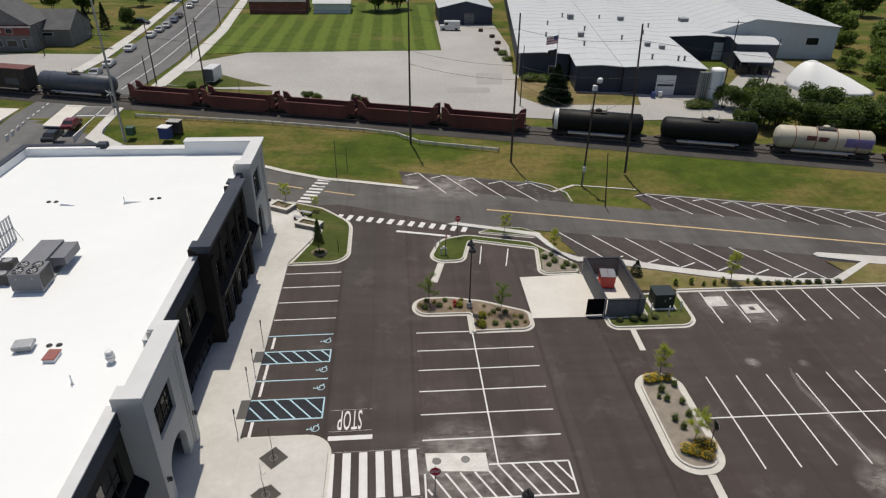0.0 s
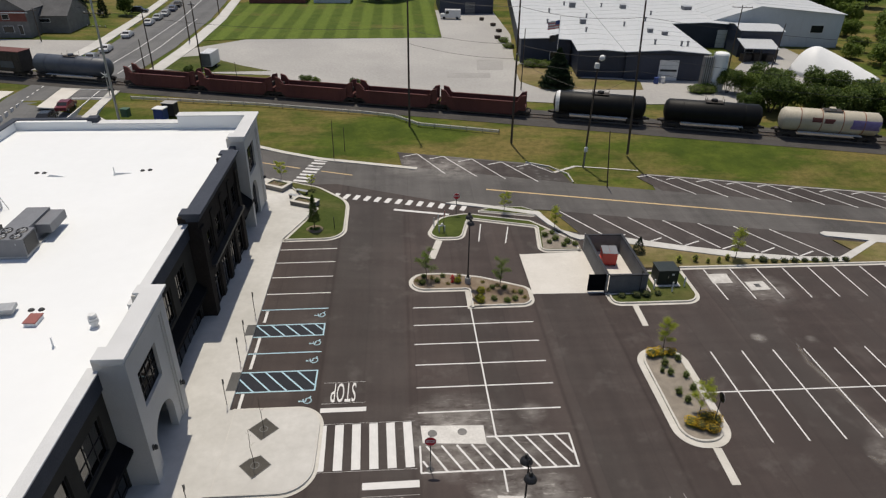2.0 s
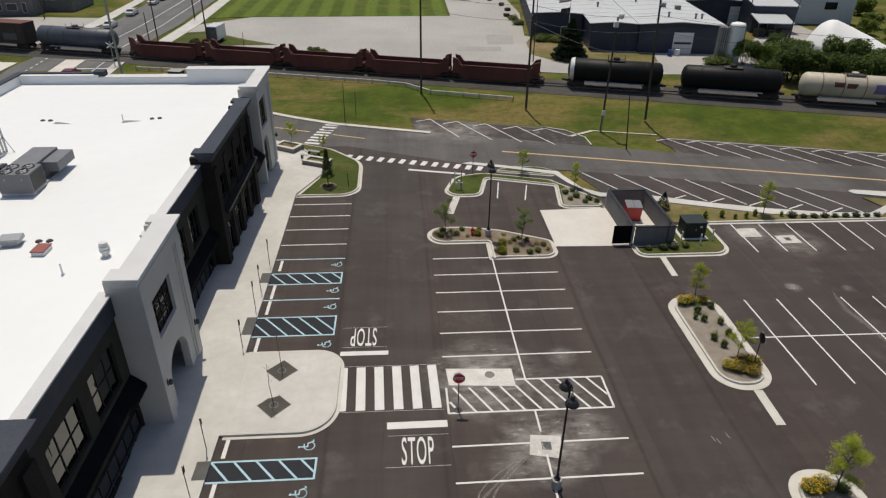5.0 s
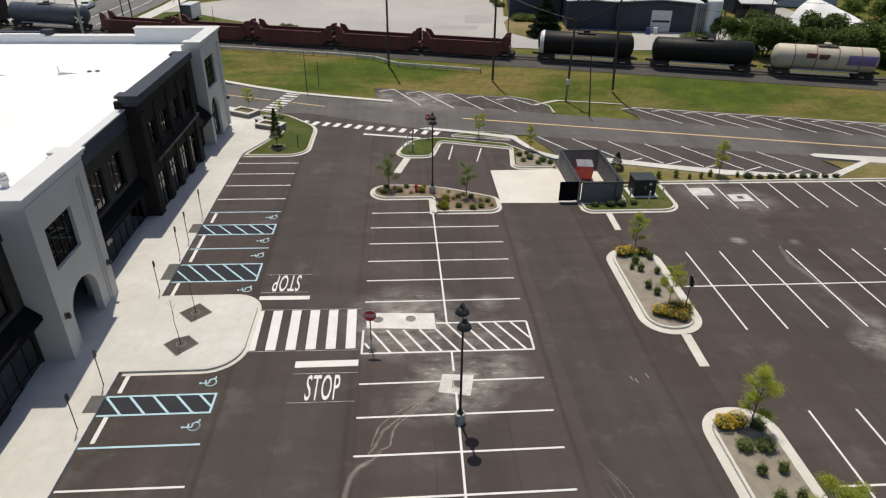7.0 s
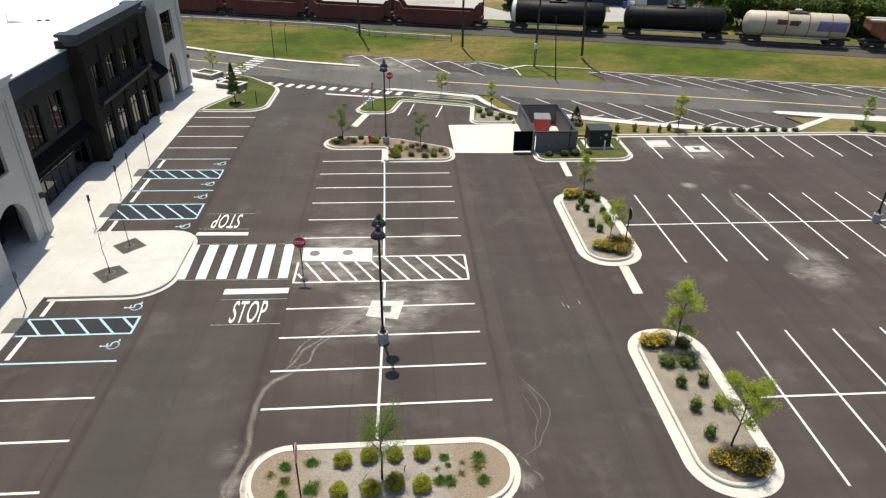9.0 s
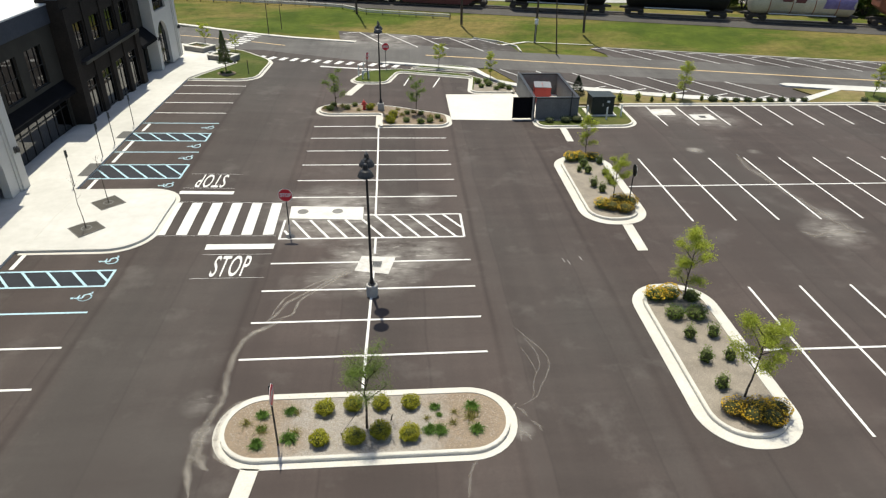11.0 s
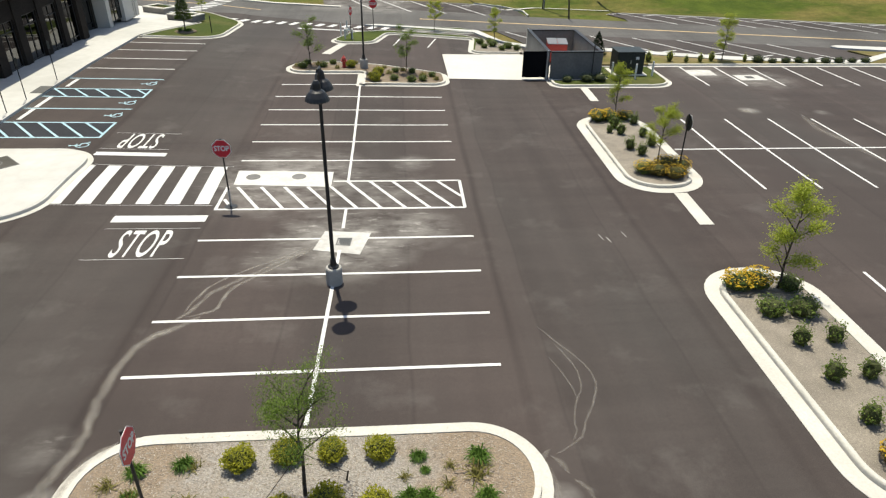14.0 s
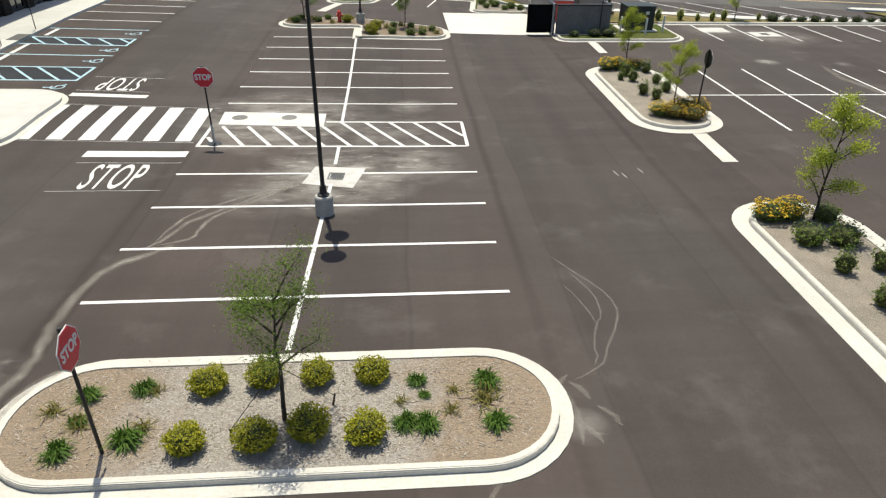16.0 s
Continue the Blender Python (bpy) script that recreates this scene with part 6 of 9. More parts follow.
GOLD = "rounded gold-green shrub in mulch"
place(shrub_kind(2, 0.375, 0.52, 1700, 0.031, M_SHRUB, GOLD, group="gold shrubs"),
      [(-1.3, 13.75, 0.12, 0, 1.05), (0.86, 13.92, 0.12, 80, 0.95), (2.02, 13.92, 0.12, 190, 1.0), (-1.35, 12.15, 0.12, 250, 1.0), (1.95, 12.28, 0.12, 30, 1.08)])
place(shrub_kind(7, 0.375, 0.54, 1700, 0.031, M_SHRUB, GOLD, group="gold shrubs"),
      [(-0.2, 13.9, 0.12, 0, 1.0), (-0.07, 12.18, 0.12, 100, 1.05), (0.86, 12.42, 0.12, 200, 1.1), (1.2, 49.6, 0.12, 0, 1.1), (0.95, 48.2, 0.12, 90, 1.2), (1.0, 47.9, 0.12, 10, 0.9), (-0.9, 51.6, 0.12, 40, 1.0)])
place(clump_kind(4, 0.28, 260, M_DAYLILY, "strap-leaved green clump in mulch"),
      [(-3.67, 13.6, 0.12, 0, 0.8), (-2.63, 13.76, 0.12, 60, 0.75), (-3.63, 12.1, 0.12, 120, 0.85), (-2.5, 12.35, 0.12, 200, 0.95), (2.95, 13.76, 0.12, 20, 0.65), (4.41, 13.68, 0.12, 310, 0.95), (2.7, 12.55, 0.12, 70, 0.8), (3.12, 12.5, 0.12, 140, 0.85), (4.48, 12.5, 0.12, 250, 0.85), (-3.6, 12.9, 0.12, 10, 0.55), (3.1, 13.35, 0.12, 0, 0.4)])
place(clump_kind(14, 0.34, 46, M_STRAW, "dried straw-coloured clump in mulch"), [(4.3, 13.15, 0.12, 0, 1.0), (-3.55, 12.8, 0.12, 50, 0.8), (-4.2, 13.2, 0.12, 90, 0.7), (-2.4, 13.7, 0.12, 10, 0.6), (-2.3, 12.7, 0.12, 150, 0.7), (3.7, 13.5, 0.12, 200, 0.5), (2.6, 13.2, 0.12, 260, 0.5), (3.6, 12.9, 0.12, 300, 0.6)])
GREEN = "small leggy green shrub in gravel mulch"
place(shrub_kind(9, 0.29, 0.68, 330, 0.040, M_SHRUB_GREEN, GREEN, group="green shrubs", lumpy=0.45),
      [(14.8, 17.75, 0.12, 0, 1.0), (15.92, 17.8, 0.12, 70, 1.0), (14.83, 16.1, 0.12, 150, 1.05), (15.95, 16.15, 0.12, 220, 1.0), (14.8, 14.4, 0.12, 300, 1.0),
       (15.06, 36.9, 0.12, 20, 1.0), (14.85, 34.6, 0.12, 100, 1.0), (16.18, 36.5, 0.12, 170, 0.9), (15.18, 33.7, 0.12, 240, 1.0), (16.15, 35.0, 0.12, 310, 1.0), (14.5, 37.2, 0.12, 50, 0.7), (15.0, 38.0, 0.12, 10, 1.1), (16.35, 38.6, 0.12, 80, 1.0)])
place(shrub_kind(19, 0.38, 0.5, 460, 0.036, M_SHRUB_GREEN, "low dark green shrub in gravel mulch", group="low dark shrubs", lumpy=0.4),
      [(14.7, 19.35, 0.12, 0, 1.3), (15.75, 19.3, 0.12, 60, 1.4), (16.1, 20.8, 0.12, 160, 1.2), (-4.4, 51.4, 0.12, 0, 1.0), (-2.9, 51.7, 0.12, 100, 0.9), (2.3, 48.3, 0.12, 200, 0.9), (2.4, 50.3, 0.12, 30, 0.8), (3.6, 50.2, 0.12, 90, 0.8), (4.3, 48.2, 0.12, 150, 0.9), (5.0, 49.3, 0.12, 270, 0.8), (3.5, 47.9, 0.12, 330, 1.0), (-4.2, 52.6, 0.12, 20, 0.8), (-2.3, 52.6, 0.12, 200, 0.8),
       (9.7, 60.5, 0.14, 0, 1.1), (9.9, 58.9, 0.14, 60, 0.9), (10.7, 59.6, 0.14, 120, 1.2), (11.9, 58.9, 0.14, 200, 1.2), (11.3, 58.2, 0.14, 250, 0.9), (12.6, 58.3, 0.14, 310, 1.0), (10.6, 61.0, 0.14, 10, 0.9)])
place(clump_kind(24, 0.30, 70, M_STRAW, "dry straggling clump in bark mulch"), [(-4.9, 51.9, 0.12, 0, 1.0), (-3.4, 52.3, 0.12, 60, 1.1), (-1.9, 51.2, 0.12, 120, 0.9), (-0.6, 52.6, 0.12, 200, 1.0), (1.9, 49.9, 0.12, 30, 1.0), (2.9, 50.7, 0.12, 90, 1.0), (4.4, 49.4, 0.12, 150, 1.1), (5.3, 48.4, 0.12, 240, 1.0), (1.6, 51.4, 0.12, 300, 0.9)])
place(shrub_kind(33, 0.62, 0.7, 900, 0.036, M_SHRUB_GREEN, "mound of yellow black-eyed flowers in a kerbed bed", "flowering_shrub", "yellow flower mounds", flowers=260),
      [(14.3, 20.95, 0.12, 0, 0.9), (15.0, 21.05, 0.12, 50, 0.95), (14.5, 31.35, 0.12, 120, 0.85), (14.36, 39.3, 0.12, 200, 0.9), (15.05, 39.4, 0.12, 300, 0.9), (16.0, 39.4, 0.12, 10, 0.8)])
place(shrub_kind(41, 0.75, 0.8, 1200, 0.040, M_RUSSET, "russet mound with scattered yellow flowers in a kerbed bed", "flowering_shrub", "russet flower mounds", flowers=190),
      [(14.65, 13.0, 0.12, 0, 0.7), (15.2, 12.6, 0.12, 70, 0.75), (15.6, 12.95, 0.12, 20, 0.7), (15.9, 12.4, 0.12, 150, 0.75), (16.4, 12.9, 0.12, 200, 0.7), (15.1, 31.1, 0.12, 220, 0.8), (15.8, 30.75, 0.12, 300, 0.8), (16.35, 31.6, 0.12, 90, 0.85), (15.75, 31.7, 0.12, 10, 0.9)])
place(shrub_kind(51, 0.42, 0.5, 420, 0.045, M_CONIFER, "low clipped dark shrub along the lot kerb", group="kerb side hedge", lumpy=0.3),
      [(31.6, 54.0, 0.11, 0, 1.2)] + [(32.7 + 1.12 * k, 53.75, 0.11, 40 * k, 0.85 + 0.08 * (k % 3)) for k in range(8)] + [(46.5 + 1.6 * k, 53.6 - 0.34 * k, 0.11, 30 * k, 0.9) for k in range(5)])
place(shrub_kind(61, 0.30, 0.95, 260, 0.045, M_LEAF_FRESH, "upright young shrub in the mulched strip", group="upright young shrubs", lumpy=0.5),
      [(22.6, 54.2, 0.11, 0, 1.0), (24.4, 54.3, 0.11, 70, 1.0), (26.8, 54.0, 0.11, 150, 0.85), (27.9, 54.4, 0.11, 220, 0.9), (30.6, 54.2, 0.11, 300, 0.7), (25.6, 53.9, 0.11, 20, 0.7)])
place(shrub_kind(71, 0.5, 0.55, 500, 0.045, M_CONIFER, "low dark shrub beside the enclosure wall", group="enclosure shrubs", lumpy=0.4),
      [(16.0, 48.1, 0.12, 0, 1.0), (17.0, 48.2, 0.12, 90, 1.1), (14.6, 48.1, 0.12, 180, 0.8), (18.2, 48.3, 0.12, 20, 0.7)])


def conifer(x, y, z, h, w, label, seed=3, leaf=M_CONIFER, n=1500, size=0.07, stem=0.06):
    rng = random.Random(seed)
    r = thing("conifer", x, y, z, label, "conifer", "conifers")
    bm = bmesh.new()
    tube(bm, (0, 0, -0.1), (0, 0, h * 0.9), 0.03 * h * 0.5, 0.01, 7)
    part("trunk", bm, M_BARK, r)
    bm = bmesh.new()
    for _ in range(n):
        f = rng.random() ** 1.35
        z1 = h * (stem + (1 - stem) * f)
        rad = w / 2 * (1 - f) ** 0.8 * rng.uniform(0.5, 1.02) * (1 + 0.14 * math.sin(f * 40))
        a = rng.uniform(0, 6.28)
        leaf_quads(bm, Vector((rad * math.cos(a), rad * math.sin(a), z1)), 1, 0.03 * h * 0.3, size, 0.4, rng, 0.5)
    part("crown", bm, leaf, r)


conifer(19.0, 56.4, 0.12, 1.9, 1.5, "small dark cone-shaped conifer beside the enclosure", 3)
conifer(-16.1, 63.5, 0.13, 4.2, 1.35, "narrow dark upright tree with a bare stem on the turf corner", 9, M_WOODLAND, 3200, 0.075, 0.26)
conifer(23.6, 117.0, 1.0, 7.2, 6.2, "broad dark conifer at the edge of the concrete yard", 15, M_CONIFER, 7000, 0.27)
conifer(-90.0, 187.0, 1.0, 6.5, 3.0, "dark cone-shaped conifer behind the stone house", 21, M_CONIFER, 900, 0.3)
conifer(-85.8, 188.6, 1.0, 6.8, 3.0, "dark cone-shaped conifer behind the stone house", 22, M_CONIFER, 900, 0.3)


# ---------------------------------------------------------------- dumpster enclosure
def enclosure():
    r = thing("dumpster_enclosure", 0, 0, 0, "grey block dumpster enclosure with one black gate standing open", "enclosure")
    for nm, x0, x1, y0, y1 in (("wall", 13.2, 13.42, 49.1, 57.15), ("wall", 13.42, 17.0, 56.93, 57.15), ("wall", 17.0, 17.22, 48.9, 57.15), ("wall", 13.5, 16.999, 48.9, 49.12)):
        w = part(nm, boxed(x0, x1, y0, y1, -0.03, 1.95), M_GREYBLOCK, r)
        part("coping", boxed(x0 - 0.03, x1 + 0.03, y0 - 0.03, y1 + 0.03, 1.95, 2.05, 0.012), M_BLACK, w, "dark metal coping")
    for x, y in ((13.32, 48.95), (13.31, 57.2)):
        bm = bmesh.new()
        tube(bm, (x - 0.1, y, 0), (x - 0.1, y, 2.1), 0.06, 0.06, 10)
        part("gate_post", bm, M_STEEL, r)
    g = part("gate", boxed(11.5, 13.2, 49.2, 49.25, 0.15, 2.0), M_AWNING, r, "black corrugated gate leaf swung open")
    for k in range(11):
        part("rib", boxed(11.55 + 0.15 * k, 11.6 + 0.15 * k, 49.17, 49.2, 0.15, 2.0), M_AWNING, g)
    part("gate_rail", boxed(11.5, 13.2, 49.25, 49.3, 0.2, 0.28), M_BLACK, g)
    part("gate_rail", boxed(11.5, 13.2, 49.25, 49.3, 1.85, 1.93), M_BLACK, g)


enclosure()


def dumpster():
    r = thing("dumpster", 15.1, 54.5, 0.016, "red steel dumpster with a sloped dark lid inside the enclosure", "dumpster", turn=-6)
    r.matrix_world = r.matrix_world @ Matrix.Diagonal((0.85, 0.9, 0.85, 1.0))
    bm = bmesh.new()
    v = [bm.verts.new(p) for p in ((-0.85, -0.65, 0.12), (0.85, -0.65, 0.12), (0.85, 0.65, 0.12), (-0.85, 0.65, 0.12), (-0.9, -0.75, 1.75), (0.9, -0.75, 1.75), (0.9, 0.75, 1.95), (-0.9, 0.75, 1.95))]
    for f in ((3, 2, 1, 0), (0, 1, 5, 4), (1, 2, 6, 5), (2, 3, 7, 6), (3, 0, 4, 7), (4, 5, 6, 7)):
        bm.faces.new([v[i] for i in f])
    part("bin", bm, M_RED, r)
    bm = bmesh.new()
    for s in (-1, 1):
        a = [bm.verts.new(p) for p in ((s * 0.02, -0.8, 1.78), (s * 0.92, -0.8, 1.78), (s * 0.92, 0.78, 1.99), (s * 0.02, 0.78, 1.99))]
        b = [bm.verts.new(q.co + Vector((0, 0, 0.05))) for q in a]
        bm.faces.new(b)
        bm.faces.new(a[::-1])
        for k in range(4):
            bm.faces.new((a[k], a[(k + 1) % 4], b[(k + 1) % 4], b[k]))
    bmesh.ops.recalc_face_normals(bm, faces=bm.faces[:])
    part("lid", bm, M_UNIT, r, "faded grey plastic lid")
    for s in (-1, 1):
        part("lifting_sleeve", boxed(s * 0.9 if s > 0 else -1.02, 1.02 if s > 0 else -0.9, -0.4, 0.4, 0.75, 0.92), M_RED, r)
        for y in (-0.55, 0.55):
            part("foot", boxed(s * 0.7 - 0.08, s * 0.7 + 0.08, y - 0.08, y + 0.08, 0.0, 0.13), M_BLACK, r)


dumpster()


def transformer():
    r = thing("transformer_box", 19.65, 50.7, 0.12, "dark green metal transformer cabinet on a concrete slab", "transformer")
    part("slab", boxed(-1.3, 1.3, -1.1, 1.1, -0.05, 0.08, 0.01), M_PAD, r)
    part("cabinet", boxed(-1.0, 1.0, -0.85, 0.85, 0.08, 1.62, 0.03), M_GREENBOX, r)
    part("roof", boxed(-1.07, 1.07, -0.92, 0.92, 1.62, 1.71, 0.03), M_GREENBOX, r)
    for s in (-1, 1):
        part("door", boxed(min(0.02 * s, 1.0 * s), max(0.02 * s, 1.0 * s), -0.875, -0.85, 0.2, 1.54, 0.008, 1), M_GREENBOX, r)
    part("handle", boxed(-0.04, 0.04, -0.92, -0.875, 0.85, 1.1), M_STEEL, r)
    part("warning_label", boxed(0.35, 0.6, -0.879, -0.876, 1.15, 1.35), M_SIGN_WHITE, r)


transformer()


def bollard(x, y, z, h, mat, label, rad=0.07):
    bm = bmesh.new()
    lathe(bm, [(rad, -0.05), (rad, h - 0.05), (rad * 0.8, h - 0.01), (0.0001, h)], 12)
    ob = part("bollard", bm, mat)
    ob.matrix_world = pose(x, y, z)
    tagged(ob, label, "bollard", "bollards")


for x, y in ((19.75, 48.75), (18.15, 49.3), (21.3, 49.6)):
    bollard(x, y, 0.12, 1.1, M_SIGN_WHITE, "white round bollard guarding the transformer")
bollard(16.5, 48.75, 0.12, 2.5, M_BLACK, "thin black post beside the enclosure wall", 0.04)
for x, y, h in ((-2.55, 63.4, 1.15), (-2.05, 63.9, 1.3)):
    bollard(x, y, 0.12, h, M_SIGN_WHITE, "white utility marker post on the turf island", 0.06)


def backflow(x, y):
    r = thing("water_valve", x, y, 0.12, "white pipework of a water valve on the turf island", "water valve")
    for dx in (-0.3, 0.3):
        bm = bmesh.new()
        tube(bm, (dx, 0, -0.05), (dx, 0, 0.8), 0.07, 0.07, 10)
        part("riser", bm, M_SIGN_WHITE, r)
    bm = bmesh.new()
    tube(bm, (-0.38, 0, 0.8), (0.38, 0, 0.8), 0.09, 0.09, 10)
    part("cross_pipe", bm, M_SIGN_WHITE, r)
    bm = bmesh.new()
    lathe(bm, [(0.05, 0.85), (0.12, 1.05), (0.12, 1.08), (0.0001, 1.1)], 12)
    part("hand_wheel", bm, M_SIGN_WHITE, r)


backflow(-1.75, 62.0)


def hydrant(x, y):
    r = thing("fire_hydrant", x, y, 0.12, "red fire hydrant in a gravel island", "fire hydrant")
    bm = bmesh.new()
    lathe(bm, [(0.17, 0.0), (0.17, 0.05), (0.12, 0.07), (0.12, 0.55), (0.16, 0.57), (0.16, 0.62), (0.13, 0.7), (0.05, 0.78), (0.04, 0.85), (0.0001, 0.86)], 14)
    part("barrel", bm, M_RED, r)
    for a, b in (((-0.1, 0, 0.45), (-0.23, 0, 0.45)), ((0.1, 0, 0.45), (0.23, 0, 0.45)), ((0, -0.1, 0.4), (0, -0.26, 0.4))):
        bm = bmesh.new()
        tube(bm, a, b, 0.075, 0.075, 10)
        part("outlet_cap", bm, M_RED, r)


hydrant(-1.4, 51.6)


# ---------------------------------------------------------------- plaza furniture
def planter(x, y, turn, l, w):
    r = thing("stone_planter", x, y, 0.15, "low grey stone planter with a pale cap and dark mulch", "planter", "stone planters", turn)
    out = [(-l / 2, -w / 2), (l / 2, -w / 2), (l / 2, w / 2), (-l / 2, w / 2)]
    bm = bmesh.new()
    band(bm, out, inset(out, 0.3), -0.02, 0.5)
    part("wall", bm, M_STONEWALL, r)
    bm = bmesh.new()
    band(bm, inset(out, -0.04), inset(out, 0.34), 0.5, 0.58)
    part("cap", bm, M_KERB, r)
    part("soil", boxed(-l / 2 + 0.31, l / 2 - 0.31, -w / 2 + 0.31, w / 2 - 0.31, 0.0, 0.4), M_SOIL, r)
    rng = random.Random(int(x * 10))
    bm = bmesh.new()
    for _ in range(14):
        leaf_quads(bm, Vector((rng.uniform(-l / 2 + 0.4, l / 2 - 0.4), rng.uniform(-w / 2 + 0.4, w / 2 - 0.4), 0.5)), 22, 0.1, 0.05, 0.5, rng)
    tagged(part("planting", bm, M_SHRUB_GREEN, r), kind="stuff")


planter(-21.9, 75.0, -30, 3.0, 2.0)
planter(-17.9, 69.9, -25, 3.0, 1.7)


def picnic_bench(x, y, turn):
    r = thing("bench", x, y, 0.15, "simple dark bench on the plaza", "bench", "plaza benches", turn)
    for k in range(4):
        part("slat", boxed(-0.8, 0.8, -0.22 + 0.115 * k, -0.12 + 0.115 * k, 0.42, 0.46), M_STEEL, r)
    for s in (-0.65, 0.65):
        part("leg", boxed(s - 0.04, s + 0.04, -0.2, 0.22, 0.0, 0.42), M_BLACK, r)


picnic_bench(-19.3, 71.6, -25)
picnic_bench(-18.6, 73.0, -25)
bm = bmesh.new()
lathe(bm, [(0.95, 0.0), (0.9, 0.06), (0.55, 0.12), (0.0001, 0.13)], 22)
for v in bm.verts:
    v.co.x, v.co.y = v.co.x * (1 + 0.18 * noise.noise(v.co * 2)), v.co.y * (1 + 0.18 * noise.noise(v.co * 2.3))
ob = part("mulch_ring", bm, M_SOIL, smooth=True)
ob.matrix_world = pose(-16.1, 63.5, 0.12)
tagged(ob, "low dark mulch ring round the young tree", "mulch ring")
place(clump_kind(44, 0.34, 150, M_DAYLILY, "low green clump in the mulch ring"), [(-16.5, 63.4, 0.2, 0, 0.8), (-15.7, 63.35, 0.2, 100, 0.9), (-16.0, 63.2, 0.2, 200, 0.8)])
bollard(-13.9, 63.6, 0.12, 1.4, M_BLACK, "thin dark marker post on the turf corner", 0.04)


# ---------------------------------------------------------------- dust trails in the lot
def trail(name, pts, width, label, seed, mat, z=0.003):
    """A pale dried run of silt over the asphalt, thinning out to its edges."""
    rng = random.Random(seed)
    bm = bmesh.new()
    uv = bm.loops.layers.uv.new("across")
    fine = []
    n = len(pts)
    for i in range(n - 1):
        p = [Vector(pts[max(0, min(n - 1, i + k))]) for k in (-1, 0, 1, 2)]
        for k in range(10):
            t = k / 10
            fine.append(0.5 * (2 * p[1] + (p[2] - p[0]) * t + (2 * p[0] - 5 * p[1] + 4 * p[2] - p[3]) * t * t + (3 * p[1] - p[0] - 3 * p[2] + p[3]) * t ** 3))
    fine.append(Vector(pts[-1]))
    rows = []
    for i, p in enumerate(fine):
        e = (fine[min(i + 1, len(fine) - 1)] - fine[max(0, i - 1)]).normalized()
        l = Vector((-e.y, e.x))
        w = min(1.0, (i + 0.5) / 7, (len(fine) - i - 0.5) / 7) * width * (1 + 0.45 * noise.noise(Vector((i * 0.16, seed, 0)))) / 2
        o = l * 0.25 * width * noise.noise(Vector((i * 0.22, seed + 9, 0)))
        rows.append([bm.verts.new((*(p + o - l * w), z)), bm.verts.new((*(p + o + l * w), z))])
    for i, (a, b) in enumerate(zip(rows, rows[1:])):
        f = bm.faces.new((a[0], b[0], b[1], a[1]))
        for loop, u in zip(f.loops, (0.0, 0.0, 1.0, 1.0)):
            loop[uv].uv = (u, i * 0.1)
    bm.normal_update()
    for f in bm.faces:
        if f.normal.z < 0:
            f.normal_flip()
    tagged(part(name, bm, mat), label, "dust trail", "dried dust trails")


def silt_mat(name, top):
    m, nt, bsdf = node_mat(name)
    co = coords(nt)
    bsdf.inputs["Base Color"].default_value = (0.33, 0.30, 0.265, 1)
    bsdf.inputs["Roughness"].default_value = 0.95
    xyz = nt.nodes.new("ShaderNodeSeparateXYZ")
    nt.links.new(coords(nt, "UV"), xyz.inputs[0])
    side = calc(nt, "ABSOLUTE", calc(nt, "SUBTRACT", xyz.outputs["X"], 0.5))
    soft = remap(nt, calc(nt, "ADD", side, calc(nt, "MULTIPLY", noise_node(nt, co, 5.0, 4.0, 0.6), 0.25)), 0.22, 0.56, 1.0, 0.0)
    n = remap(nt, noise_node(nt, co, 2.2, 8.0, 0.7), 0.34, 0.66, 0.15, top)
    nt.links.new(calc(nt, "MULTIPLY", n, soft), bsdf.inputs["Alpha"])
    return m


M_SILT = silt_mat("dried_silt", 0.62)
M_SILT_THIN = silt_mat("thin_water_mark", 0.36)
SILT, MARK = "pale dried silt trail winding over the asphalt", "thin pale water mark on the asphalt"
trail("dust_trail", [(-3.9, 20.15), (-4.4, 19.65), (-5.2, 18.98), (-5.55, 18.05), (-5.64, 17.05), (-5.6, 16.0), (-5.48, 15.2), (-5.5, 14.5), (-5.75, 13.6), (-5.95, 12.6), (-5.9, 11.4), (-5.5, 10.0)], 0.42, SILT, 1, M_SILT)
trail("dust_trail", [(-0.75, 24.6), (-2.0, 23.5), (-3.0, 22.5), (-3.9, 21.5), (-4.25, 20.6), (-4.7, 19.9)], 0.26, SILT, 2, M_SILT)
trail("dust_trail", [(-0.9, 24.4), (-2.2, 23.0), (-3.2, 21.9), (-3.45, 21.1), (-3.55, 20.5), (-4.4, 20.1)], 0.22, SILT, 3, M_SILT)
trail("dust_trail", [(-0.7, 24.9), (-2.6, 23.35), (-3.8, 22.3), (-4.3, 21.3), (-4.5, 20.3)], 0.16, SILT, 8, M_SILT)
trail("dust_trail", [(6.35, 13.8), (6.77, 14.07), (7.14, 14.36), (7.41, 14.92), (7.78, 15.6), (8.03, 16.25), (8.05, 16.8), (7.83, 17.47), (7.4, 18.21), (6.87, 19.2)], 0.10, MARK, 4, M_SILT_THIN)
trail("dust_trail", [(6.9, 14.25), (7.06, 14.55), (7.13, 15.07), (7.38, 15.78), (7.57, 16.12), (7.66, 16.8), (7.53, 17.49), (7.22, 18.31)], 0.085, MARK, 5, M_SILT_THIN)
trail("dust_trail", [(7.38, 15.78), (7.33, 16.28), (7.14, 17.08), (6.95, 17.6)], 0.08, MARK, 7, M_SILT_THIN)
for p, seed in (((6.46, 13.5), 31), ((6.9, 12.75), 32), ((6.4, 12.3), 33)):
    trail("dust_trail", [(p[0] - 0.25, p[1] + 0.3), p, (p[0] + 0.1, p[1] - 0.3)], 0.22, SILT, seed, M_SILT_THIN)
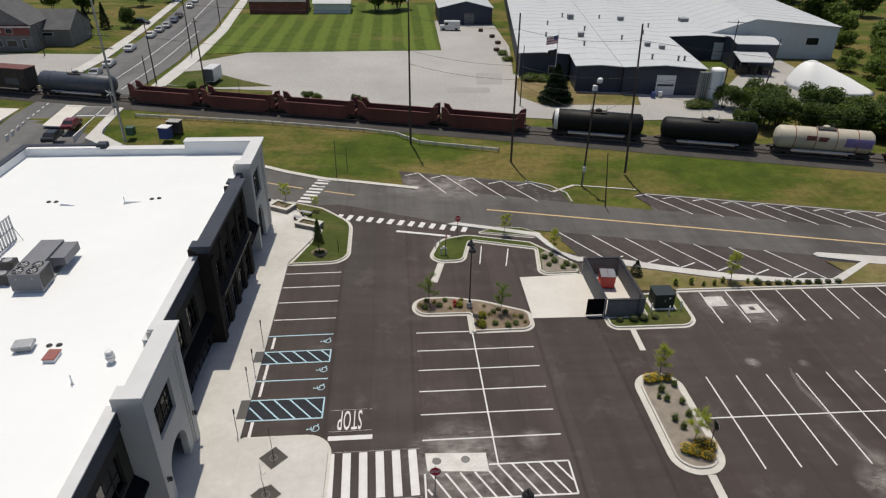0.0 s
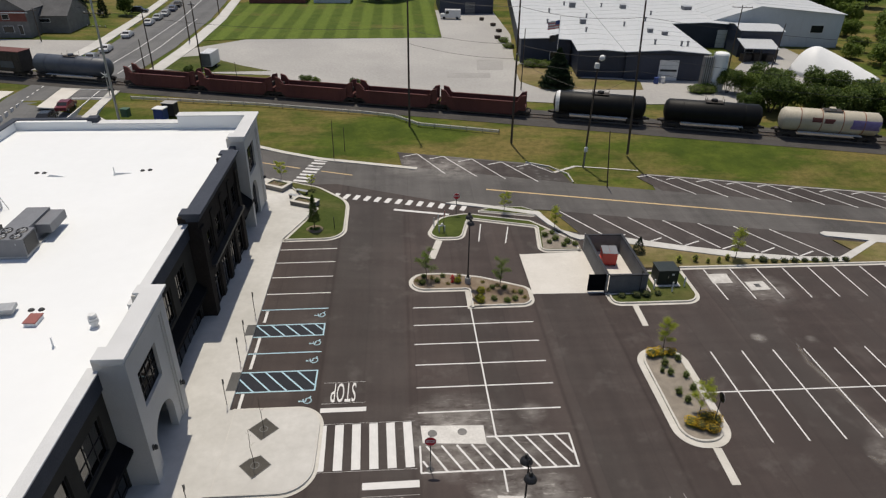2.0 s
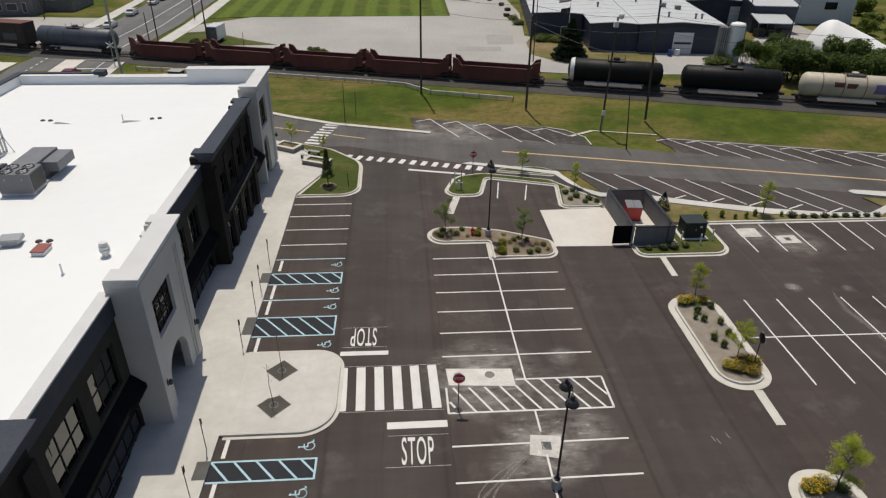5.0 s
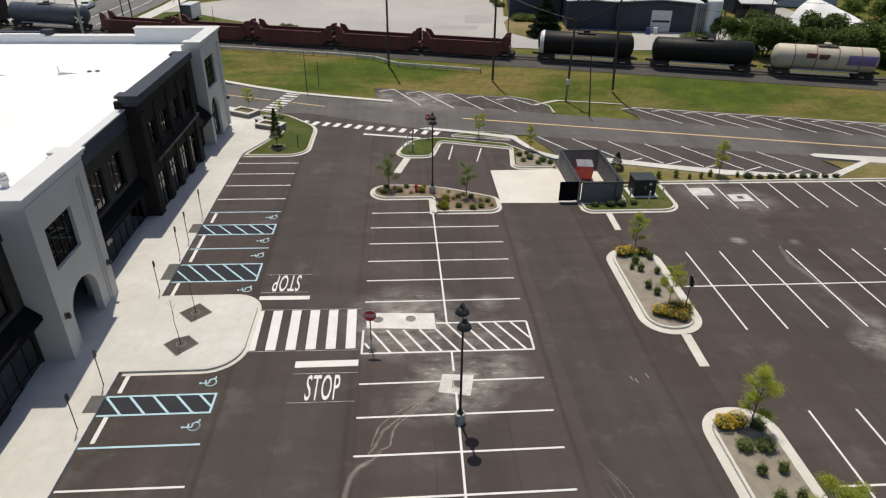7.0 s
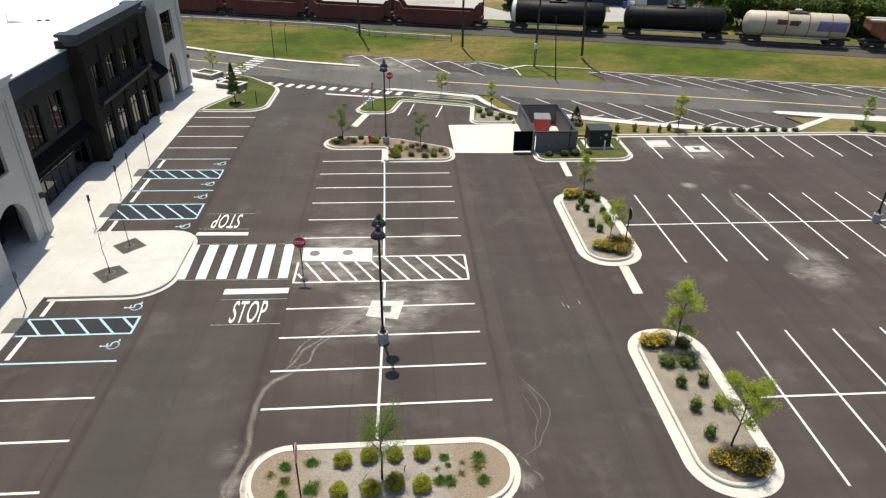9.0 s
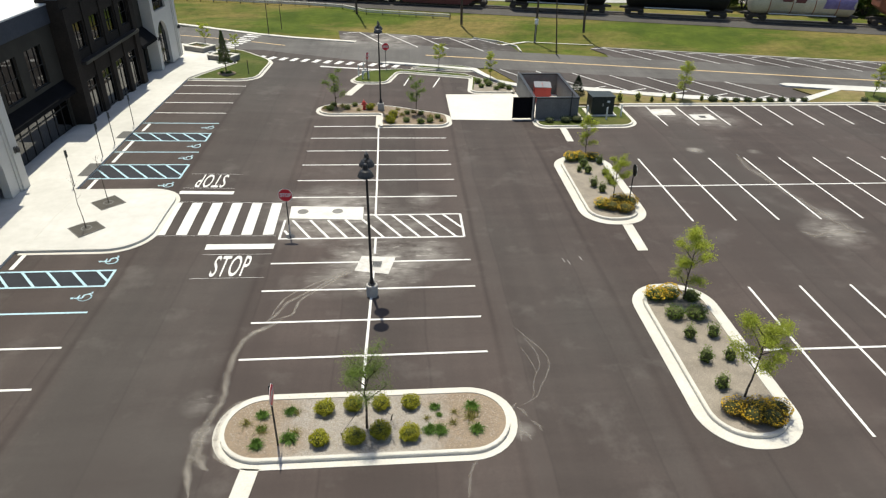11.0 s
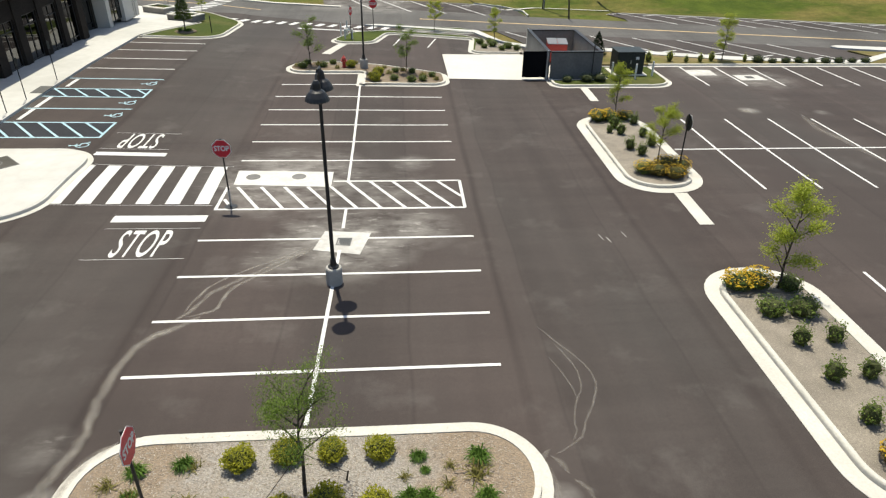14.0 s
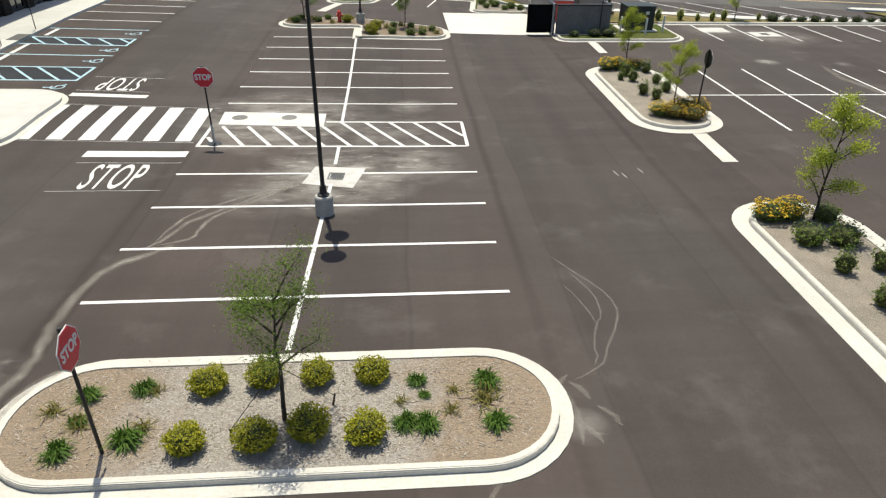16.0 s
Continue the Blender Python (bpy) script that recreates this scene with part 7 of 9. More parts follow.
trail("dust_trail", [(-4.5, 14.75), (-5.0, 14.2), (-5.26, 13.4), (-5.26, 12.7), (-5.0, 11.8), (-4.4, 11.3)], 0.34, SILT, 34, M_SILT, 0.018)
trail("dust_trail", [(4.5, 11.3), (4.2, 10.9), (4.0, 10.2), (3.9, 9.2)], 0.16, MARK, 6, M_SILT_THIN)
trail("dust_trail", [(6.25, 14.0), (6.0, 13.7), (6.12, 13.2), (6.18, 12.6), (6.1, 12.0)], 0.24, SILT, 10, M_SILT_THIN)
trail("dust_trail", [(-5.7, 13.7), (-5.85, 12.8), (-5.7, 11.9), (-5.2, 11.1)], 0.65, SILT, 11, M_SILT)
trail("dust_trail", [(27.7, 40.6), (27.35, 38.0), (27.65, 35.8), (27.95, 33.3), (28.4, 30.9), (28.8, 29.0), (29.3, 27.9)], 0.75, SILT, 15, M_SILT_THIN)
trail("dust_trail", [(25.7, 27.8), (26.75, 27.4), (28.2, 27.7), (29.8, 27.75)], 0.9, SILT, 16, M_SILT_THIN)
trail("dust_trail", [(24.0, 41.25), (24.7, 41.2), (25.35, 41.1)], 0.55, SILT, 17, M_SILT)
for x, y in ((10.6, 25.3), (10.85, 25.1), (11.6, 25.5)):
    line((x, y), (x + 0.07, y - 0.45), 0.03, M_YARD, "short white scuff mark on asphalt", "scuff marks", 0.005, "scuff_mark")


# ---------------------------------------------------------------- railway
def on_rail(s, v=0.0, z=0.0, flip=False):
    p = rail(s, v)
    return pose(p[0], p[1], z, 0, 0, math.degrees(RAIL_TURN) + (180 if flip else 0))


def build_track():
    bm = bmesh.new()
    s0, s1 = -420.0, 420.0
    prof = [(-3.9, 0.98), (-2.2, 1.32), (2.3, 1.32), (4.6, 0.98)]
    rows = [[bm.verts.new((*rail(s, v), z)) for v, z in prof] for s in (s0, s1)]
    for k in range(3):
        bm.faces.new((rows[0][k], rows[1][k], rows[1][k + 1], rows[0][k + 1]))
    tagged(part("ballast_bed", bm, M_BALLAST), "brown-grey crushed stone railway bed", "railway bed", kind="structure")
    root = thing("railway_track", *rail(0, 0), 1.32, "single railway track on wooden sleepers", "railway track", turn=math.degrees(RAIL_TURN), kind="structure")
    for v in (-0.75, 0.75):
        bm = bmesh.new()
        box(bm, -400, 400, v - 0.07, v + 0.07, 0.02, 0.05)
        box(bm, -400, 400, v - 0.02, v + 0.02, 0.05, 0.14)
        box(bm, -400, 400, v - 0.037, v + 0.037, 0.14, 0.18)
        part("running_rail", bm, M_RAIL, root)
    verts, faces = [], []
    for k in range(500):
        x = -150 + 0.6 * k
        n = len(verts)
        verts += [(x - 0.12, -1.3, -0.05), (x + 0.12, -1.3, -0.05), (x + 0.12, 1.3, -0.05), (x - 0.12, 1.3, -0.05), (x - 0.12, -1.3, 0.03), (x + 0.12, -1.3, 0.03), (x + 0.12, 1.3, 0.03), (x - 0.12, 1.3, 0.03)]
        faces += [tuple(n + i for i in f) for f in ((4, 5, 6, 7), (0, 1, 5, 4), (1, 2, 6, 5), (2, 3, 7, 6), (3, 0, 4, 7))]
    me = bpy.data.meshes.new("sleepers")
    me.from_pydata(verts, [], faces)
    me.materials.append(M_WOOD)
    ob = new("sleepers", me)
    ob.parent = root
    tagged(ob, "dark wooden sleepers", kind="stuff")


build_track()
RAIL_Z = 1.50


def bogie(parent, x, axles=(-0.9, 0.9)):
    b = part("bogie", boxed(x - 1.25, x + 1.25, -1.0, 1.0, 0.45, 0.8, 0.05, 1), M_IRON, parent)
    for a in axles:
        for s in (-0.78, 0.78):
            bm = bmesh.new()
            tube(bm, (x + a, s - 0.07, 0.46), (x + a, s + 0.07, 0.46), 0.46, 0.46, 16)
            part("wheel", bm, M_IRON, b)


def coupler(parent, length):
    for s in (-1, 1):
        part("coupler", boxed(min(s * length / 2, s * (length / 2 + 0.45)), max(s * length / 2, s * (length / 2 + 0.45)), -0.14, 0.14, 0.75, 1.05), M_IRON, parent)


def tank_car(s0, s1, mat, label, band_mat=None, strap_mat=None):
    r = thing("tank_car", 0, 0, 0, label, "railway wagon", "train wagons")
    r.matrix_world = on_rail((s0 + s1) / 2, 0, RAIL_Z)
    n = s1 - s0 - 0.9
    part("underframe", boxed(-n / 2, n / 2, -0.5, 0.5, 0.8, 1.1), M_IRON, r)
    bm = bmesh.new()
    q = Matrix.Rotation(radians(90), 3, "Y")
    prof = [(0.0001, -n / 2 + 0.25), (0.7, -n / 2 + 0.33), (1.35, -n / 2 + 0.55), (1.68, -n / 2 + 0.95), (1.7, 0), (1.68, n / 2 - 0.95), (1.35, n / 2 - 0.55), (0.7, n / 2 - 0.33), (0.0001, n / 2 - 0.25)]
    lathe(bm, prof, 24)
    bmesh.ops.rotate(bm, cent=(0, 0, 0), matrix=q, verts=bm.verts[:])
    bmesh.ops.translate(bm, vec=(0, 0, 2.62), verts=bm.verts[:])
    part("tank", bm, mat, r, smooth=True)
    # side ledges coloured pale to imitate the sunlit line under the tank
    for y in (-1.55, 1.55):
        part("walkway", boxed(-n * 0.3, n * 0.3, y - 0.3, y + 0.3, 1.12, 1.2), M_METALROOF, r)
        for x in (-n * 0.27, 0, n * 0.27):
            part("bracket", boxed(x - 0.04, x + 0.04, min(y * 0.3, y), max(y * 0.3, y), 0.98, 1.12), M_IRON, r)
    if band_mat:
        bm = bmesh.new()
        lathe(bm, [(1.2, -n / 2 + 0.5), (1.56, -n / 2 + 0.7), (1.715, -n / 2 + 0.98), (1.715, -n / 2 + 1.25), (1.6, -n / 2 + 1.26)], 24)
        bmesh.ops.rotate(bm, cent=(0, 0, 0), matrix=q, verts=bm.verts[:])
        bmesh.ops.translate(bm, vec=(0, 0, 2.62), verts=bm.verts[:])
        part("end_ring", bm, band_mat, r, "white painted end ring")
    # bolted straps round the shell
    for x in (-n * 0.3, -n * 0.1, n * 0.1, n * 0.3):
        bm = bmesh.new()
        lathe(bm, [(1.66, x - 0.05), (1.725, x - 0.05), (1.725, x + 0.05), (1.66, x + 0.05)], 24)
        bmesh.ops.rotate(bm, cent=(0, 0, 0), matrix=q, verts=bm.verts[:])
        bmesh.ops.translate(bm, vec=(0, 0, 2.62), verts=bm.verts[:])
        part("strap", bm, strap_mat or mat, r)
    d = part("dome_platform", boxed(-1.3, 1.3, -0.75, 0.75, 4.3, 4.36), M_IRON, r)
    bm = bmesh.new()
    lathe(bm, [(0.5, 4.1), (0.5, 4.6), (0.42, 4.7), (0.0001, 4.75)], 14)
    part("dome", bm, mat, d)
    for x in (-1.25, 1.25):
        for y in (-0.7, 0.7):
            bm = bmesh.new()
            tube(bm, (x, y, 4.36), (x, y, 5.0), 0.03, 0.03, 6)
            part("rail_post", bm, M_IRON, d)
    bogie(r, -n / 2 + 1.7)
    bogie(r, n / 2 - 1.7)
    coupler(r, n)
    return r


def well_car(s0, s1):
    """An empty container well: deep side sills, raised ends over the bogies."""
    r = thing("well_car", 0, 0, 0, "empty oxide-red container well wagon with raised ends", "railway wagon", "train wagons")
    r.matrix_world = on_rail((s0 + s1) / 2, 0, RAIL_Z)
    n = s1 - s0 - 0.5
    for y in (-1.42, 1.42):
        bm = bmesh.new()
        pr = [(-n / 2 + 1.9, 0.35), (n / 2 - 1.9, 0.35), (n / 2 - 1.1, 1.0), (n / 2 - 1.1, 2.65), (n / 2 - 1.9, 2.3), (-n / 2 + 1.9, 2.3), (-n / 2 + 1.1, 2.65), (-n / 2 + 1.1, 1.0)]
        f = [bm.verts.new((p[0], y - 0.08, p[1])) for p in pr]
        g = [bm.verts.new((p[0], y + 0.08, p[1])) for p in pr]
        bm.faces.new(f)
        bm.faces.new(g[::-1])
        for k in range(8):
            bm.faces.new((f[k], g[k], g[(k + 1) % 8], f[(k + 1) % 8]))
        bmesh.ops.recalc_face_normals(bm, faces=bm.faces[:])
        side = part("side_sill", bm, M_RUST, r)
        part("top_chord", boxed(-n / 2 + 1.8, n / 2 - 1.8, y - 0.14, y + 0.14, 2.3, 2.43), M_RUST, side)
        part("bottom_chord", boxed(-n / 2 + 1.9, n / 2 - 1.9, y - 0.14, y + 0.14, 0.3, 0.42), M_RUST, side)
        for k in range(9):
            x = -n / 2 + 2.3 + (n - 4.6) * k / 8
            part("rib", boxed(x - 0.05, x + 0.05, min(y, y * 1.08), max(y, y * 1.08), 0.42, 2.3), M_RUST, side)
    part("well_floor", boxed(-n / 2 + 2.0, n / 2 - 2.0, -1.34, 1.34, 0.38, 0.48), M_IRON, r)
    for s in (-1, 1):
        e = part("end_platform", boxed(min(s * n / 2, s * (n / 2 - 2.0)), max(s * n / 2, s * (n / 2 - 2.0)), -1.4, 1.4, 1.0, 1.55, 0.04, 1), M_RUST, r)
        for y in (-1.15, 1.15):
            bm = bmesh.new()
            a, b = s * (n / 2 - 0.1), s * (n / 2 - 1.5)
            pr = [(a, 1.55), (b, 1.55), (s * (n / 2 - 1.45), 2.5), (s * (n / 2 - 0.9), 3.3), (s * (n / 2 - 0.1), 3.5)]
            f = [bm.verts.new((p[0], y - 0.16, p[1])) for p in pr]
            g = [bm.verts.new((p[0], y + 0.16, p[1])) for p in pr]
            bm.faces.new(f)
            bm.faces.new(g[::-1])
            for k in range(5):
                bm.faces.new((f[k], g[k], g[(k + 1) % 5], f[(k + 1) % 5]))
            bmesh.ops.recalc_face_normals(bm, faces=bm.faces[:])
            part("end_bracket", bm, M_RUST, e)
        part("brake_gear", boxed(s * (n / 2 - 0.7) - 0.25, s * (n / 2 - 0.7) + 0.25, -0.7, 0.7, 1.55, 2.3, 0.04, 1), M_IRON, e)
    bogie(r, -n / 2 + 0.6)
    bogie(r, n / 2 - 0.6)


def hopper_car(s0, s1, mat, label):
    r = thing("hopper_car", 0, 0, 0, label, "railway wagon", "train wagons")
    r.matrix_world = on_rail((s0 + s1) / 2, 0, RAIL_Z)
    n = s1 - s0 - 0.9
    bm = bmesh.new()
    pr = [(-n / 2 + 2.2, 1.3), (n / 2 - 2.2, 1.3), (n / 2 - 0.2, 2.6), (n / 2 - 0.2, 3.7), (-n / 2 + 0.2, 3.7), (-n / 2 + 0.2, 2.6)]
    f = [bm.verts.new((p[0], -1.55, p[1])) for p in pr]
    g = [bm.verts.new((p[0], 1.55, p[1])) for p in pr]
    bm.faces.new(f)
    bm.faces.new(g[::-1])
    for k in range(6):
        bm.faces.new((f[k], g[k], g[(k + 1) % 6], f[(k + 1) % 6]))
    bmesh.ops.recalc_face_normals(bm, faces=bm.faces[:])
    body = part("body", bm, mat, r)
    for k in range(11):
        x = -n / 2 + 0.6 + (n - 1.2) * k / 10
        for y in (-1.6, 1.6):
            part("rib", boxed(x - 0.05, x + 0.05, y - 0.05, y + 0.05, 2.4, 3.7), mat, body)
    part("roof", boxed(-n / 2 + 0.1, n / 2 - 0.1, -1.35, 1.35, 3.7, 3.95, 0.1, 2), M_CREAM, r, "pale weathered roof")
    part("roof_walk", boxed(-n / 2 + 0.1, n / 2 - 0.1, -0.35, 0.35, 3.97, 4.03), M_STEEL, r)
    part("sill", boxed(-n / 2, n / 2, -0.3, 0.3, 0.85, 1.15), M_IRON, r)
    for k in range(3):
        x = (k - 1) * n * 0.2
        bm = bmesh.new()
        lathe(bm, [(0.5, 0.55), (1.3, 1.3)], 4, (x, 0, 0))
        part("chute", bm, mat, r)
    bogie(r, -n / 2 + 1.5)
    bogie(r, n / 2 - 1.5)
    coupler(r, n)


for k in range(5):
    well_car(-67.6 + 14.5 * k, -67.6 + 14.5 * (k + 1))
tank_car(8.2, 24.0, M_TANK, "glossy black tank wagon with a white end ring", M_SIGN_WHITE)
tank_car(25.2, 41.0, M_TANK, "glossy black tank wagon")
cream = tank_car(42.0, 57.4, M_CREAM, "grubby cream tank wagon with rusty straps and sprayed patches", strap_mat=M_ORANGE)
# sprayed paint on the side towards the lot
for x0, x1, a0, a1, m in ((2.6, 6.4, 0.15, 0.95, M_PURPLE), (-2.9, -1.5, 0.55, 0.95, M_RUST), (-1.2, 0.2, 0.5, 0.9, M_RUST)):
    bm = bmesh.new()
    rows = [[bm.verts.new((x, -1.712 * math.cos(a), 2.62 + 1.712 * math.sin(a))) for x in (x0 + 0.1 * math.sin(5 * a), x1 - 0.15 * math.cos(7 * a))] for a in [a0 - 0.45 + (a1 - a0) * k / 8 for k in range(9)]]
    for lo, hi in zip(rows, rows[1:]):
        bm.faces.new((lo[0], lo[1], hi[1], hi[0]))
    part("sprayed_patch", bm, m, cream, "sprayed paint patch")
hopper_car(58.4, 74.4, M_ORANGE, "rusty orange covered hopper wagon with a pale roof")
hopper_car(75.4, 91.4, M_GREYSIDE, "pale grey covered hopper wagon")
hopper_car(92.4, 108.4, M_RUST, "maroon covered hopper wagon with a pale roof")
tank_car(-87.0, -70.2, M_BLUETANK, "blue-grey tank wagon with a white end ring")


def box_car(s0, s1):
    r = thing("box_car", 0, 0, 0, "dark brown box wagon with a faded sprayed patch", "railway wagon", "train wagons")
    r.matrix_world = on_rail((s0 + s1) / 2, 0, RAIL_Z)
    n = s1 - s0 - 0.9
    body = part("body", boxed(-n / 2, n / 2, -1.5, 1.5, 1.0, 4.6, 0.05), M_IRON, r)
    for k in range(13):
        x = -n / 2 + 0.4 + (n - 0.8) * k / 12
        part("rib", boxed(x - 0.05, x + 0.05, -1.56, -1.5, 1.1, 4.4), M_IRON, body)
    part("roof", boxed(-n / 2 - 0.05, n / 2 + 0.05, -1.55, 1.55, 4.6, 4.72, 0.03), M_RUST, r)
    part("side_door", boxed(-1.5, 1.5, -1.6, -1.57, 1.15, 4.3), M_IRON, r)
    part("sprayed_patch", boxed(n / 2 - 4.5, n / 2 - 1.6, -1.585, -1.565, 1.7, 2.9), M_BLUETANK, r, "faded blue-green sprayed patch")
    bogie(r, -n / 2 + 1.5)
    bogie(r, n / 2 - 1.5)
    coupler(r, n)


box_car(-104.0, -88.0)


# ---------------------------------------------------------------- poles, wires, fences
def utility_pole(x, y, z, h, label="tall dark wooden utility pole in the grass verge", lean=(0.0, 0.0), arms=(), rad=0.17, group="utility poles", mat=None):
    r = thing("utility_pole", x, y, z, label, "utility pole", group)
    bm = bmesh.new()
    top = Vector((lean[0], lean[1], h))
    tube(bm, (0, 0, -0.3), top, rad, rad * 0.62, 12)
    part("pole", bm, mat or M_WOOD, r)
    for f, length in arms:
        c = top * f
        a = Vector((SU.x, SU.y, 0)) if length > 0 else Vector((SV.x, SV.y, 0))
        hl = abs(length) / 2
        bm = bmesh.new()
        tube(bm, c - a * hl, c + a * hl, 0.06, 0.06, 6)
        arm = part("cross_arm", bm, M_WOOD, r)
        for s in (-0.9, -0.35, 0.35, 0.9):
            bm = bmesh.new()
            p = c + a * hl * s
            lathe(bm, [(0.05, 0.05), (0.07, 0.14), (0.05, 0.24), (0.0001, 0.26)], 8, p)
            part("insulator", bm, M_STEEL, arm)
    return r


utility_pole(-4.55, 95.7, 1.0, 23.0, arms=((0.93, -1.6),), lean=(-0.1, 0))
utility_pole(10.41, 88.5, 1.0, 21.0, arms=((0.88, -1.2), (0.6, -1.0)), lean=(-0.1, 0))
utility_pole(26.4, 83.3, 1.0, 20.6, arms=((0.88, -1.4), (0.72, -1.2)), lean=(-0.86, 0))
utility_pole(20.75, 73.7, 0.0, 7.5, "thin dark wooden stub pole by the street", rad=0.09, lean=(-0.65, 0.2))
utility_pole(-15.6, 85.2, 0.3, 5.2, "thin dark post at the edge of the grass verge", rad=0.06)
utility_pole(-14.2, 87.4, 0.4, 3.4, "thin dark post at the edge of the grass verge", rad=0.05)
utility_pole(-34.0, 112.0, 1.0, 6.0, "thin dark post beside the railway", rad=0.06)
utility_pole(-54.6, 157.4, 1.0, 13.2, "dark wooden utility pole beside the northern street", rad=0.16)
utility_pole(-45.0, 130.4, 1.0, 13.0, "dark wooden utility pole beside the northern street", rad=0.16, arms=((0.95, 1.4),))
utility_pole(-54.8, 131.4, 1.0, 11.8, "dark wooden utility pole beside the northern street", rad=0.14)
utility_pole(-56.8, 132.3, 1.0, 5.6, "dark wooden utility pole beside the northern street", rad=0.12)
utility_pole(-87.8, 156.8, 1.0, 7.4, "dark wooden utility pole by the stone house", rad=0.13, arms=((0.93, 1.6),))
utility_pole(-56.0, 193.4, 1.0, 13.0, "dark wooden utility pole beside the northern street", rad=0.15)
utility_pole(-49.8, 98.9, 1.0, 26.0, "tall grey steel pole with crossbars near the level crossing", rad=0.2, arms=((0.62, 3.2), (0.55, 3.2)), mat=M_STEEL)
utility_pole(68.5, 123.8, 1.0, 10.3, "dark wooden utility pole among the bushes", rad=0.13, lean=(0.8, 0))
utility_pole(62.0, 128.0, 1.0, 13.0, "grey wooden pole with a wide crossbar behind the warehouse", rad=0.14, arms=((0.97, 4.0),))
utility_pole(16.5, 115.2, 1.0, 11.0, "thin dark wooden pole behind the railway", rad=0.11)


def street_light(x, y, z, h):
    r = thing("street_light", x, y, z, "weathered wooden pole with a white globe floodlight on top", "street light")
    bm = bmesh.new()
    tube(bm, (0, 0, -0.3), (0.25, 0, h), 0.15, 0.10, 12)
    part("pole", bm, M_WOOD, r)
    bm = bmesh.new()
    lathe(bm, [(0.16, -0.22), (0.32, -0.08), (0.38, 0.14), (0.32, 0.38), (0.16, 0.5), (0.0001, 0.52)], 14, (0.6, -0.2, h))
    part("globe", bm, M_SIGN_WHITE, r, smooth=True)
    part("ballast_box", boxed(-0.2, 0.35, -0.4, 0.1, h - 1.2, h - 0.5, 0.04, 1), M_SIGN_WHITE, r)
    part("bracket", boxed(0.2, 0.7, -0.25, -0.15, h - 0.15, h - 0.05), M_STEEL, r)
    part("meter_box", boxed(-0.22, 0.22, -0.38, -0.15, 2.3, 3.0, 0.03, 1), M_SIGN_WHITE, r, "pale meter box")
    part("conduit", boxed(-0.05, 0.05, -0.22, -0.14, 0.0, 2.3), M_STEEL, r)


street_light(19.3, 80.5, 0.0, 14.9)


def wire(a, b, sag, name="overhead_wire", rad=0.022):
    bm = bmesh.new()
    a, b = Vector(a), Vector(b)
    n = 14
    e = (b - a).normalized()
    side = Vector((-e.y, e.x, 0)).normalized() * rad
    up = Vector((0, 0, rad))
    rings = []
    for k in range(n + 1):
        f = k / n
        p = a.lerp(b, f) - Vector((0, 0, sag * 4 * f * (1 - f)))
        rings.append([bm.verts.new(p + o) for o in (side, up, -side, -up)])
    for lo, hi in zip(rings, rings[1:]):
        for k in range(4):
            bm.faces.new((lo[k], lo[(k + 1) % 4], hi[(k + 1) % 4], hi[k]))
    tagged(part(name, bm, M_BLACK), "thin sagging overhead wire between utility poles", "overhead wire", "overhead wires")


P1, P2, P3 = Vector((-4.65, 95.7, 1.0)), Vector((10.35, 88.5, 1.0)), Vector((25.75, 83.3, 1.0))
P0 = Vector((-58.0, 112.5, 1.0))
P4 = P3 + Vector((62.0, -15.4, 0))
for z in (19.5, 14.6, 12.6):
    wire(P1 + Vector((0, 0, z)), P2 + Vector((0, 0, z - 0.6)), 0.5)
    wire(P2 + Vector((0, 0, z - 0.6)), P3 + Vector((0, 0, z - 1.0)), 0.7)
    wire(P3 + Vector((0, 0, z - 1.0)), P4 + Vector((0, 0, z - 1.0)), 1.8)
for z in (20.5, 14.8):
    wire(P0 + Vector((0, 0, z)), P1 + Vector((0, 0, z)), 1.4)
wire(P2 + Vector((0, 0, 11.8)), Vector((19.4, 80.5, 10.5)), 0.4)
wire(Vector((19.4, 80.5, 10.2)), P3 + Vector((0, 0, 11.2)), 0.3)


def guard_rail(pts, z, label, high=0.7):
    r = thing("guard_rail", 0, 0, 0, label, "guard rail", "guard rails")
    for a, b in zip(pts, pts[1:]):
        a, b = Vector((*a, z)), Vector((*b, z))
        n = max(1, int((b - a).length / 2.2))
        e = (b - a).normalized()
        l = Vector((-e.y, e.x, 0))
        for zz in (high - 0.1, high - 0.38):
            bm = bmesh.new()
            tube(bm, a + Vector((0, 0, zz)), b + Vector((0, 0, zz)), 0.1, 0.1, 6)
            part("rail_beam", bm, M_KERB, r)
        for k in range(n + 1):
            p = a.lerp(b, k / n)
            bm = bmesh.new()
            tube(bm, p + Vector((0, 0, -0.1)), p + Vector((0, 0, high + 0.08)), 0.07, 0.07, 6)
            part("post", bm, M_WOOD, r)


guard_rail([(-52.0, 110.6), (-30.0, 106.4), (-12.2, 101.6), (-6.9, 99.6), (-3.1, 95.4), (9.0, 91.6)], 0.95, "low pale metal guard rail along the railway bank")


